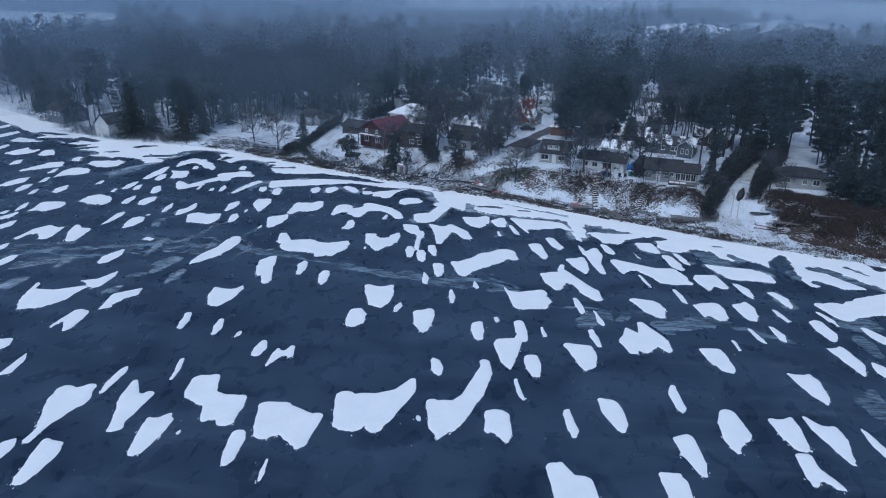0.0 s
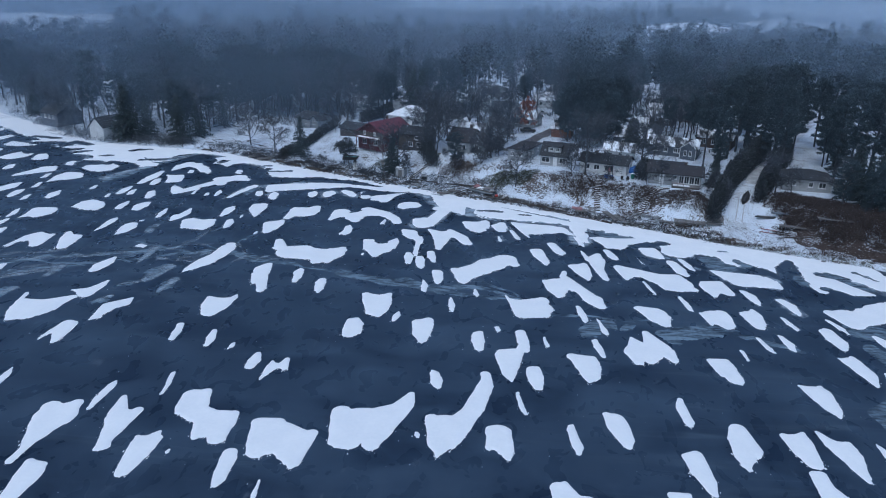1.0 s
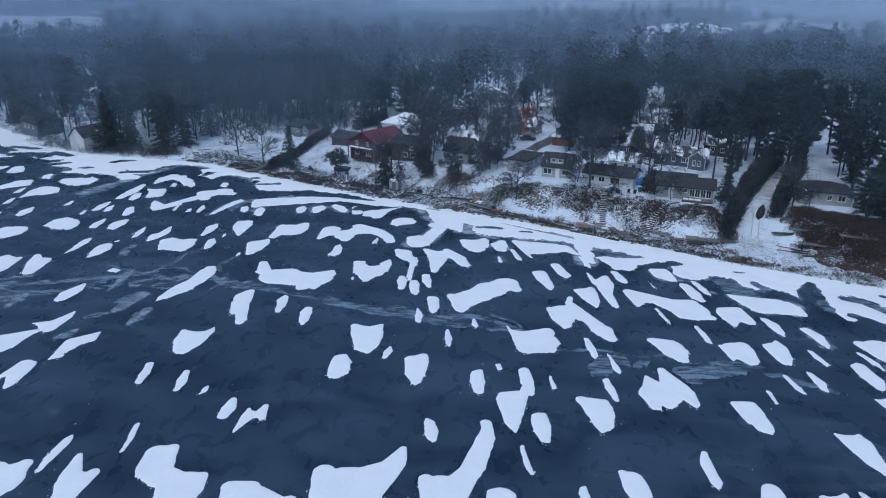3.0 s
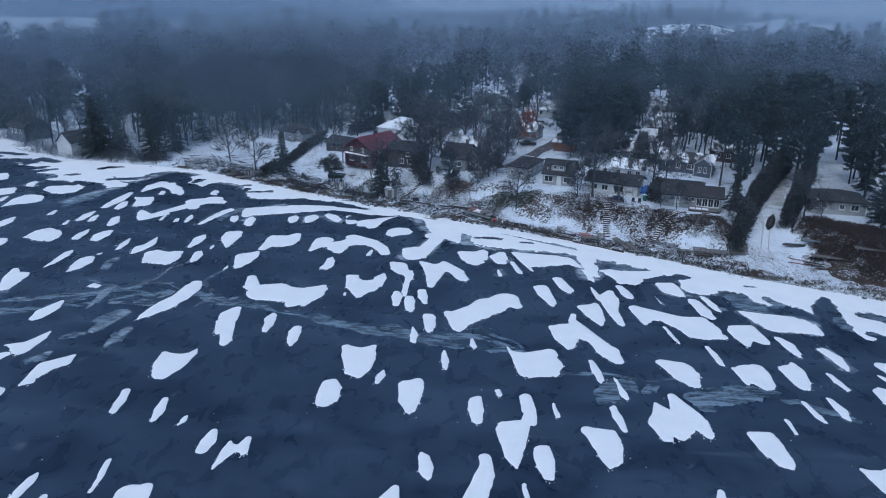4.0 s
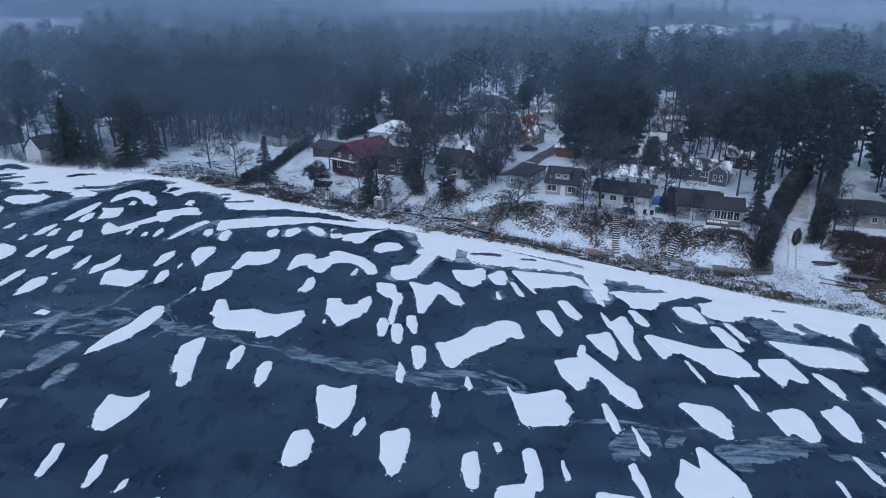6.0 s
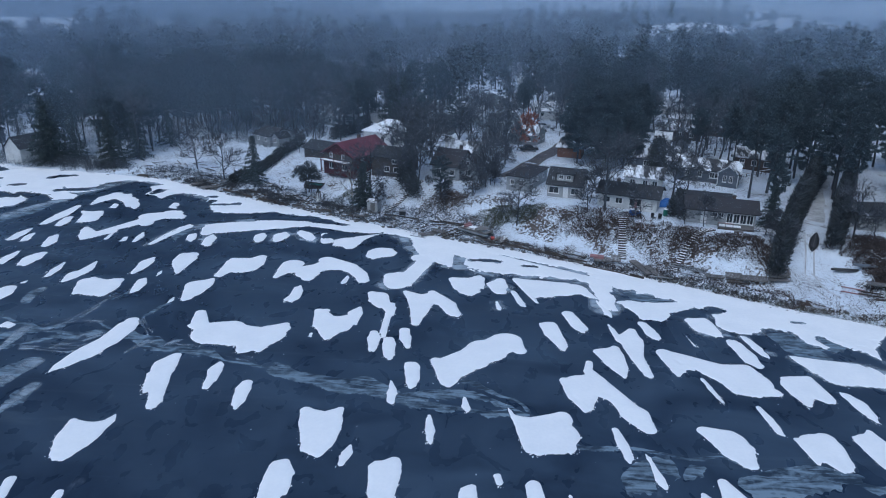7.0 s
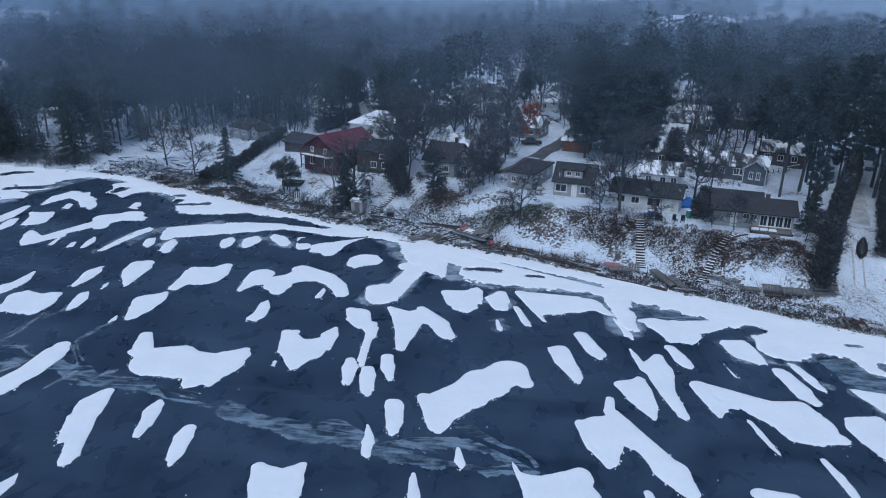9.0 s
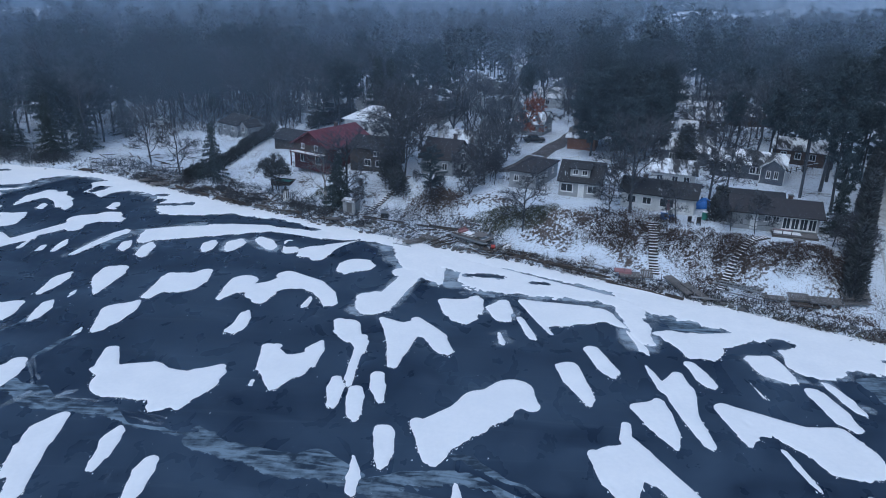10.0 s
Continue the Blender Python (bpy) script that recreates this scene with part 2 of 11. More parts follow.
# ---- mesh helpers ----
def part(name, bm, material, parent=None, label=""):
    """One mesh object out of a bmesh, or out of (vertices, faces), under its thing."""
    me = bpy.data.meshes.new(name)
    if isinstance(bm, tuple):
        me.from_pydata(bm[0], [], bm[1])
    else:
        bm.to_mesh(me)
        bm.free()
    me.materials.append(material)
    ob = new(name, me)
    if parent is not None:
        ob.parent = parent
    if label:
        ob["label"] = label
    return ob


def thing(name, m, label, category, group="", kind=""):
    ob = new(name)
    ob.empty_display_size = 0.3
    ob.matrix_world = m
    return tagged(ob, label, category, group, kind)


def box(bm, c, s, turn=None):
    m = Matrix.Translation(c) @ (turn if turn is not None else Matrix.Identity(4)) @ Matrix.Diagonal((*s, 1))
    return bmesh.ops.create_cube(bm, size=1.0, matrix=m)["verts"]


def boxes(*rows):
    bm = bmesh.new()
    for r in rows:
        box(bm, r[0], r[1], r[2] if len(r) > 2 else None)
    return bm


def bevelled(bm, w):
    bmesh.ops.bevel(bm, geom=list(bm.edges), offset=w, segments=1, affect="EDGES")
    return bm


def rod(bm, a, b, r0, r1=None, n=6):
    """A tapered round bar from a to b."""
    a, b = Vector(a), Vector(b)
    m = Matrix.Translation((a + b) / 2) @ (b - a).to_track_quat("Z", "Y").to_matrix().to_4x4()
    bmesh.ops.create_cone(bm, cap_ends=True, segments=n, radius1=r0, radius2=r0 if r1 is None else r1, depth=(b - a).length, matrix=m)


# ---- the shore and the lie of the land ----
SHORE = [(-4500, 1500), (-900, 480), (-400, 330), (-250, 262), (-180, 229), (-150, 208), (-116, 185), (-95, 182), (-75, 178.5), (-58, 169.5), (-29, 155), (-14, 148.5), (3, 141.5), (18, 134.5),
         (31, 128), (44, 121), (56, 116.5), (70, 111), (100, 100), (160, 85), (400, 40), (1200, -120), (4500, -800)]
SX, SY = np.array([p[0] for p in SHORE], float), np.array([p[1] for p in SHORE], float)


def shore(x):
    return np.interp(x, SX, SY)


def smooth(e0, e1, v):
    k = np.clip((v - e0) / (e1 - e0), 0, 1)
    return k * k * (3 - 2 * k)


def ripple(x, y, size):
    """A smooth, repeatable unevenness between -1 and 1."""
    a, b = x / size, y / size
    return (np.sin(a * 1.7 + 1.3 * np.sin(b * 1.1 + 0.4)) + np.sin(b * 2.1 + 1.7 * np.sin(a * 0.9 + 2.0)) + np.sin((a + b) * 1.3 + 0.7)) / 3


def height(x, y):
    """The ground's height over the ice: a bluff of 5.6 m in the east, a long lawn in the middle, a low wooded shore in the west."""
    d = (y - shore(x)) * 0.88
    top = np.interp(x, [-400, -110, -60, -20, 5, 80, 300], [4.0, 3.2, 4.3, 5.0, 5.6, 5.6, 5.0])
    run = np.interp(x, [-400, -110, -60, -38, -16, 2, 41, 48, 54, 62, 80, 300], [70, 55, 40, 20, 15, 9, 8, 22, 20, 9, 9, 20])
    beach = np.clip(d / 3.5, 0, 1) * 0.7
    bank = smooth(0, 1, np.clip((d - 3.6) / run, 0, 1)) * (top - 0.7)
    z = beach + bank
    z = z + smooth(4, 30, d) * (0.22 * ripple(x, y, 9.0) + 0.12 * ripple(x + 40, y, 3.1)) + smooth(0.5, 4, d) * 0.07 * ripple(x, y, 1.3)
    z = z + smooth(160, 700, d) * 3.0 * ripple(x, y, 190.0) + smooth(700, 2600, d) * (26 + 20 * ripple(x, y, 640.0))
    z = z + 17 * np.exp(-((x - 150) / 70) ** 2 - ((y - 625) / 55) ** 2) + 22 * np.exp(-((x - 275) / 90) ** 2 - ((y - 695) / 60) ** 2)
    return np.where(d < 0, np.maximum(d * 0.25, -1.0), z)


def ground_at(x, y):
    return float(height(np.float64(x), np.float64(y)))


def build_ground():
    xs = np.concatenate([np.linspace(-4500, -420, 30), np.arange(-400, -160, 6), np.arange(-160, -90, 2.0), np.arange(-90, 90, 0.8), np.arange(90, 240, 4), np.linspace(250, 4500, 40)])
    ds = np.concatenate([np.arange(-4, 26, 0.6), np.arange(26, 120, 3), np.arange(120, 700, 20), np.linspace(720, 4600, 60)])
    X = np.repeat(xs[:, None], len(ds), 1)
    Y = shore(xs)[:, None] + ds[None, :]
    # the waterline is ragged
    Y = Y + (1.1 * ripple(X, Y * 0, 5.0) + 0.5 * ripple(X + 9, Y * 0, 1.7)) * np.exp(-np.abs(ds[None, :]) / 6)
    Z = height(X, Y)
    n, k = len(xs), len(ds)
    verts = np.stack([X.ravel(), Y.ravel(), Z.ravel()], 1)
    i = (np.arange(n - 1)[:, None] * k + np.arange(k - 1)[None, :]).ravel()
    faces = np.stack([i, i + k, i + k + 1, i + 1], 1)
    ob = part("ground", (verts.tolist(), faces.tolist()), GROUND)
    ob.data.shade_smooth()
    return tagged(ob, "snow-covered lakeside ground with brown leaves showing through on the bank", "ground", kind="structure")


build_ground()
ice = part("lake_ice", ([(-4500, -3000, 0), (4500, -3000, 0), (4500, 1600, 0), (-4500, 1600, 0)], [(0, 1, 2, 3)]), ICE)
tagged(ice, "smooth dark blue-black lake ice with cloudy grey refrozen streaks", "ice", kind="structure")

# Curved upright sheets, added in place of haze that thickens with distance.
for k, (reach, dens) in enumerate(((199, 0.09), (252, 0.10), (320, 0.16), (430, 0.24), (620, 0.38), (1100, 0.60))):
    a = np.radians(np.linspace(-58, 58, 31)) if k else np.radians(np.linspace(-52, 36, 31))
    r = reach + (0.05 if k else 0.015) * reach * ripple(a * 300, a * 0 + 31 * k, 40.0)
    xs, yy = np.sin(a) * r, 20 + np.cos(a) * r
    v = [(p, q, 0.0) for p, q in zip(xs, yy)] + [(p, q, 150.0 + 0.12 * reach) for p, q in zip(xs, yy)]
    ob = part("mist_bank", (v, [(q, q + 1, q + 32, q + 31) for q in range(30)]), haze_material(dens, (0.235, 0.297, 0.378) if reach < 400 else (0.275, 0.328, 0.400)))
    tagged(ob, "sheer grey upright sheet standing in for haze over distant woods", "mist", kind="stuff")
# extra sheets over the western fields, where the imitated haze is denser
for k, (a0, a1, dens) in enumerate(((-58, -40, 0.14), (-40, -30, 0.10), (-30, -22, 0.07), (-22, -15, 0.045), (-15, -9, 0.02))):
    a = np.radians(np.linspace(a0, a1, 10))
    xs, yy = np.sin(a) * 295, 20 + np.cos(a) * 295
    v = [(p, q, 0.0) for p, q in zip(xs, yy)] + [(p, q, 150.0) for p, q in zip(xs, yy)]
    ob = part("mist_bank", (v, [(q, q + 1, q + 11, q + 10) for q in range(9)]), haze_material(dens))
    tagged(ob, "sheer upright sheet standing in for haze over the western woods", "mist", kind="stuff")
# fainter haze sheets over the shore and between the houses, thinning out towards the east
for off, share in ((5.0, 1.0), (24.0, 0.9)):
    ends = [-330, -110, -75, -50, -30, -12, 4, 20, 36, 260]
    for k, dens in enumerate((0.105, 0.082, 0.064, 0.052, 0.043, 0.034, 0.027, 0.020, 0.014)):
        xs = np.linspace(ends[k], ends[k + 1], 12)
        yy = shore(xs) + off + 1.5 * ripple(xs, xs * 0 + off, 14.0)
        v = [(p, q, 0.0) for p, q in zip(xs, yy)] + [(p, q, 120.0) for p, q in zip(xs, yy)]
        ob = part("mist_bank", (v, [(q, q + 1, q + 13, q + 12) for q in range(11)]), haze_material(dens * share))
        tagged(ob, "faint upright sheet standing in for haze along the lake shore", "mist", kind="stuff")


# ---- trees ----
def prism(V, F, a, b, r0, r1, n=3):
    """A tapered n-sided stick from a to b, added to the lists V and F."""
    d = b - a
    s = d.cross(Vector((0.31, 0.2, 0.93))) if abs(d.x) + abs(d.y) > 1e-4 else Vector((1, 0, 0))
    s.normalize()
    u = d.normalized().cross(s)
    k = len(V)
    for c, r in ((a, r0), (b, r1)):
        for i in range(n):
            w = 2 * math.pi * i / n
            V.append(tuple(c + (s * math.cos(w) + u * math.sin(w)) * r))
    for i in range(n):
        j = (i + 1) % n
        F.append((k + i, k + j, k + n + j, k + n + i))


def sprig(V, F, a, d, w, rng):
    """One narrow leaf-like triangle from a along d."""
    s = d.cross(Vector((rng.uniform(-1, 1), rng.uniform(-1, 1), rng.uniform(-1, 1))))
    s = s.normalized() * w if s.length > 1e-5 else Vector((w, 0, 0))
    k = len(V)
    V.extend((tuple(a - s), tuple(a + s), tuple(a + d)))
    F.append((k, k + 1, k + 2))


def any_way(rng, up=0.0):
    v = Vector((rng.gauss(0, 1), rng.gauss(0, 1), rng.gauss(0, 1)))
    v.normalize()
    v.z += up
    return v.normalized()


def bare_tree(seed, h, wide=1.0, limbs=9, twigs=9, start=0.3, fork=False, leaf=1.0):
    rng = random.Random(seed)
    TV, TF, CV, CF = [], [], [], []
    r = h * 0.017

    def grow(p, d, length, rad, level):
        n = 3 if level < 2 else 2
        pts, q, w = [p.copy()], p.copy(), d.copy()
        for _ in range(n):
            w = (w + any_way(rng, 0.15) * (0.22 + 0.05 * level)).normalized()
            q = q + w * (length / n)
            pts.append(q.copy())
        if level < 3:
            for i in range(n):
                prism(TV, TF, pts[i], pts[i + 1], rad * (1 - 0.6 * i / n), rad * (1 - 0.6 * (i + 1) / n), 5 if level == 0 else 3)
        else:
            for i in range(n):
                prism(CV, CF, pts[i], pts[i + 1], 0.022, 0.014, 3)
            for i in range(twigs):
                a = pts[0].lerp(pts[-1], rng.uniform(0.2, 1.0))
                sprig(CV, CF, a, (w + any_way(rng, 0.25) * 0.9).normalized() * rng.uniform(0.5, 1.3) / math.sqrt(leaf), rng.uniform(0.02, 0.042) * leaf, rng)
            return
        count = (limbs, 5, 4)[level]
        for i in range(count):
            f = rng.uniform(start, 0.98) if level == 0 else rng.uniform(0.3, 1.0)
            k = min(n - 1, int(f * n))
            a = pts[k].lerp(pts[k + 1], f * n - k)
            side = any_way(rng, 0.0)
            side = (side - w * side.dot(w)).normalized()
            lean = rng.uniform(0.5, 0.95) * wide if level == 0 else rng.uniform(0.6, 1.0)
            nd = (w + side * lean * 1.5).normalized()
            nd.z = max(nd.z, 0.02)
            share = (0.52 - 0.22 * f) if level == 0 else 0.5
            grow(a, nd.normalized(), length * share * rng.uniform(0.8, 1.2), rad * (0.5 if level == 0 else 0.45), level + 1)

    if fork:
        for k in range(3):
            w = k * 2.1 + rng.uniform(0, 0.6)
            grow(Vector((0, 0, 0)), Vector((math.cos(w) * 0.42, math.sin(w) * 0.42, 1)).normalized(), h * 0.9, r * 0.8, 0)
    else:
        grow(Vector((0, 0, -0.2)), Vector((rng.uniform(-0.05, 0.05), rng.uniform(-0.05, 0.05), 1)), h * 0.92, r, 0)
    return (TV, TF), (CV, CF)


def conifer(seed, h, kind):
    """kind pine: a long bare trunk with uneven, upswept plates of needles. kind spruce: a dense cone to the ground."""
    rng = random.Random(seed)
    TV, TF, CV, CF = [], [], [], []
    top = Vector((rng.uniform(-0.3, 0.3), rng.uniform(-0.3, 0.3), h))
    prism(TV, TF, Vector((0, 0, -0.2)), top * 0.5, h * 0.015, h * 0.010, 6)
    prism(TV, TF, top * 0.5, top, h * 0.010, 0.03, 5)
    pine = kind in ("pine", "tall", "broad", "forest")
    low = ({"tall": 0.52, "broad": 0.20, "forest": 0.42}.get(kind, 0.24)) if pine else 0.04
    count = ({"tall": 46, "broad": 84, "forest": 56}.get(kind, 62)) if pine else 84
    for i in range(count):
        f = low + (1 - low) * (i + rng.uniform(0, 1)) / count
        g = (f - low) / (1 - low)
        if pine:
            reach = h * ({"tall": 0.13, "broad": 0.27, "forest": 0.16}.get(kind, 0.21)) * (0.35 + 0.95 * math.sin(math.pi * (0.16 + 0.80 * g))) * rng.uniform(0.55, 1.2)
            rise = rng.uniform(0.0, 0.35)
        else:
            reach = h * 0.33 * (1 - g) ** 0.95 * rng.uniform(0.75, 1.15) + 0.25
            rise = rng.uniform(-0.35, -0.05)
        w = i * 2.4 + rng.uniform(-0.5, 0.5)
        a = top * f
        d = Vector((math.cos(w), math.sin(w), rise)).normalized()
        prism(TV, TF, a, a + d * reach * 0.9, 0.05, 0.015, 3)
        n = max(2, int(reach / 0.7)) if pine else max(3, int(reach / 0.38))
        for j in range(n):
            c = a + d * reach * (0.30 + 0.70 * (j + 0.5) / n if pine else (j + 0.6) / n)
            for _ in range(38 if pine else 14):
                v = any_way(rng, 0.35 if pine else -0.25) + d * 0.5
                o = any_way(rng) * (0.30 if pine else 0.16)
                sprig(CV, CF, c + o, v.normalized() * rng.uniform(0.35, 0.85) * (1.0 if pine else 0.8), rng.uniform(0.045, 0.10), rng)
    for _ in range(40):
        c = top * rng.uniform(0.92, 1.0)
        sprig(CV, CF, c, any_way(rng, 0.8) * 0.7, 0.09, rng)
    return (TV, TF), (CV, CF)


def yew(seed, h, stems):
    """Several bare stems under one dense rounded crown of sprays in uneven clumps."""
    rng = random.Random(seed)
    TV, TF, CV, CF = [], [], [], []
    for k in range(stems):
        w = k * 6.283 / stems + rng.uniform(-0.4, 0.4)
        foot = Vector((math.cos(w) * 0.5, math.sin(w) * 0.5, -0.2))
        prism(TV, TF, foot, Vector((math.cos(w) * 0.9, math.sin(w) * 0.9, h * 0.7)), 0.13, 0.06, 5)
    for _ in range(70):
        d = any_way(rng, 0.15)
        c = Vector((d.x * h * 0.44, d.y * h * 0.44, h * 0.62 + d.z * h * 0.34)) * 1.0
        c = Vector((0, 0, h * 0.62)).lerp(c, rng.uniform(0.45, 1.0))
        prism(TV, TF, Vector((c.x * 0.3, c.y * 0.3, h * 0.45)), c, 0.03, 0.012, 3)
        for _ in range(85):
            sprig(CV, CF, c + any_way(rng) * rng.uniform(0.1, 0.75), (any_way(rng, 0.3) + d * 0.5).normalized() * rng.uniform(0.2, 0.5), rng.uniform(0.03, 0.075), rng)
    return (TV, TF), (CV, CF)


def tree_thing(name, mesh, bark, leaf, label, category, group=""):
    ob = thing(name, Matrix.Translation((0, -2500, -400)), label, category, group)
    part("trunk", mesh[0], bark, ob)
    part("crown", mesh[1], leaf, ob)
    return ob


KINDS = {
    "bare": [tree_thing("bare_tree", bare_tree(s, h, w, l), BARK, TWIG, "tall leafless tree with dark fine twigs in snow", "tree", "bare trees in the wood")
             for s, h, w, l in ((1, 15, 0.75, 11), (2, 17, 0.6, 12), (3, 13, 0.9, 10), (4, 19, 0.6, 12), (5, 16, 0.8, 11))],
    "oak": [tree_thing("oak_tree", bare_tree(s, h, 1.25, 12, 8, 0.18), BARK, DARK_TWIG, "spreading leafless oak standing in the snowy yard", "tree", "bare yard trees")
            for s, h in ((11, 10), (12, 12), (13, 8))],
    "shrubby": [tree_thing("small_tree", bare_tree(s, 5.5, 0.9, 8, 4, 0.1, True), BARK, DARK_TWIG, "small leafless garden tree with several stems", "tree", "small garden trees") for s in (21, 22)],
    "pine": [tree_thing("pine_tree", conifer(s, h, "pine"), BARK, PINE, "tall dark green white pine with uneven boughs", "tree", "pines between the houses")
             for s, h in ((31, 20), (32, 23), (33, 18), (34, 25))],
    "broad": [tree_thing("white_pine", conifer(s, h, "broad"), BARK, PINE, "broad dark white pine with dense heavy boughs", "tree", "broad pines by the driveway")
              for s, h in ((38, 16), (39, 14))],
    "tall": [tree_thing("red_pine", conifer(s, h, "tall"), BARK, PINE, "tall pine with a bare trunk and high thin crown", "tree", "high-crowned pines in the yards")
             for s, h in ((35, 17), (36, 19), (37, 15))],
    "forest": [tree_thing("forest_pine", conifer(s, h, "forest"), BARK, PINE, "tall forest pine with a dark crown over a bare trunk", "tree", "pines in the shore wood")
               for s, h in ((81, 17), (82, 19), (83, 16), (84, 20))],
    "spruce": [tree_thing("spruce_tree", conifer(s, h, "spruce"), BARK, SPRUCE, "dense dark spruce with boughs down to the snow", "tree", "spruces near the shore")
               for s, h in ((41, 9), (42, 12), (43, 7))],
    "yew": [tree_thing("yew_tree", yew(71, 6.6, 3), BARK, CEDAR, "low round-crowned evergreen on several bare stems", "tree")],
    "rust": [tree_thing("beech_tree", bare_tree(51, 9, 0.6, 14, 9, 0.15, False, 3.2), BARK, RUST_LEAF, "young tree still holding rust-coloured dry leaves", "tree")],
    "pale": [tree_thing("birch_tree", bare_tree(61, 11, 0.8, 8, 4, 0.25), PALE_BARK, TWIG, "pale-barked leafless birch leaning by the shore", "tree", "pale birches")],
}
TAKEN = {}
BUSY = []
tree_rng = random.Random(77)


def plant(kind, x, y, scale=1.0, z=None, which=None, label=""):
    """Stands a tree of that kind at x, y; the first of each shape is the built one, the rest are copies of it."""
    pool = KINDS[kind]
    src = pool[tree_rng.randrange(len(pool)) if which is None else which]
    m = pose(x, y, (ground_at(x, y) if z is None else z) - 0.05, tree_rng.uniform(-2, 2), tree_rng.uniform(-2, 2), tree_rng.uniform(0, 360))
    k = scale * tree_rng.uniform(0.94, 1.06)
    if src.name in TAKEN:
        ob = copy_thing(src, m)
    else:
        TAKEN[src.name] = True
        ob = src
        ob.matrix_basis = m
    ob.scale = (k, k, k * tree_rng.uniform(0.95, 1.05))
    if label:
        ob["label"] = label
    return ob


def free(x, y, gap):
    return all((x - a) ** 2 + (y - b) ** 2 > (gap + r) ** 2 for a, b, r in BUSY)


# ---- houses ----
def window(house, x, y, z, w, h, turn, sash=True):
    """A window that stands a little proud of its wall: frame, sill, panes."""
    t = Matrix.Translation((x, y, z)) @ Matrix.Rotation(turn, 4, "Z")
    f = 0.09
    fr = part("window", boxes(((0, 0, h / 2 - f / 2), (w, 0.12, f)), ((0, 0, -h / 2 + f / 2), (w, 0.12, f)), ((-w / 2 + f / 2, 0, 0), (f, 0.12, h - 2 * f)), ((w / 2 - f / 2, 0, 0), (f, 0.12, h - 2 * f)),
                              *([((0, 0, 0), (0.06, 0.10, h - 2 * f))] if sash else [])), TRIM, house, "white-framed window")
    fr.matrix_local = t
    part("pane", boxes(((0, 0.01, 0), (w - f, 0.05, h - f))), GLASS, fr, "dark glass pane")
    part("sill", boxes(((0, -0.07, -h / 2 - 0.03), (w + 0.12, 0.20, 0.06))), TRIM, fr)
    return fr


def roof_slabs(w, d, eave, ridge, along, over, thick=0.16):
    """Two sloping slabs over a w x d plan; along 'x' has its ridge from side to side, 'y' from front to back."""
    out = []
    L, half = (w, d / 2) if along == "x" else (d, w / 2)
    slope = math.atan2(ridge - eave, half)
    run = half / math.cos(slope) + over
    for s in (-1, 1):
        bm = bmesh.new()
        box(bm, (0, 0, thick / 2), (L + 2 * over, run, thick))
        m = Matrix.Translation((0, 0, ridge)) @ Matrix.Rotation(-s * slope, 4, "X") @ Matrix.Translation((0, s * run / 2, 0))
        if along == "y":
            m = Matrix.Rotation(math.pi / 2, 4, "Z") @ m
        bm.transform(m)
        out.append(bevelled(bm, 0.02))
    return out


def shell(w, d, eave, ridge, along, inset=0.0):
    """Closed walls with gables under the roof, with a footing below the snow."""
    x, y = w / 2 - inset, d / 2 - inset
    rz = ridge - 0.03
    V = [(-x, -y, -0.8), (x, -y, -0.8), (x, y, -0.8), (-x, y, -0.8), (-x, -y, eave), (x, -y, eave), (x, y, eave), (-x, y, eave)]
    if along == "x":
        V += [(-x, 0, rz), (x, 0, rz)]
        F = [(0, 1, 5, 4), (2, 3, 7, 6), (1, 2, 6, 9, 5), (3, 0, 4, 8, 7), (4, 5, 9, 8), (6, 7, 8, 9), (3, 2, 1, 0)]
    else:
        V += [(0, -y, rz), (0, y, rz)]
        F = [(1, 2, 6, 5), (3, 0, 4, 7), (0, 1, 5, 8, 4), (2, 3, 7, 9, 6), (5, 6, 9, 8), (7, 4, 8, 9), (3, 2, 1, 0)]
    return V, F


def hip_roof(w, d, eave, ridge, over, flat):
    x, y = w / 2 + over, d / 2 + over
    r = max(0.05, (w - d) / 2) if not flat else 0.05
    V = [(-x, -y, eave - 0.12), (x, -y, eave - 0.12), (x, y, eave - 0.12), (-x, y, eave - 0.12), (-x, -y, eave + 0.04), (x, -y, eave + 0.04), (x, y, eave + 0.04), (-x, y, eave + 0.04), (-r, 0, ridge), (r, 0, ridge)]
    F = [(3, 2, 1, 0), (0, 1, 5, 4), (1, 2, 6, 5), (2, 3, 7, 6), (3, 0, 4, 7), (4, 5, 9, 8), (6, 7, 8, 9), (5, 6, 9), (7, 4, 8)]
    return V, F


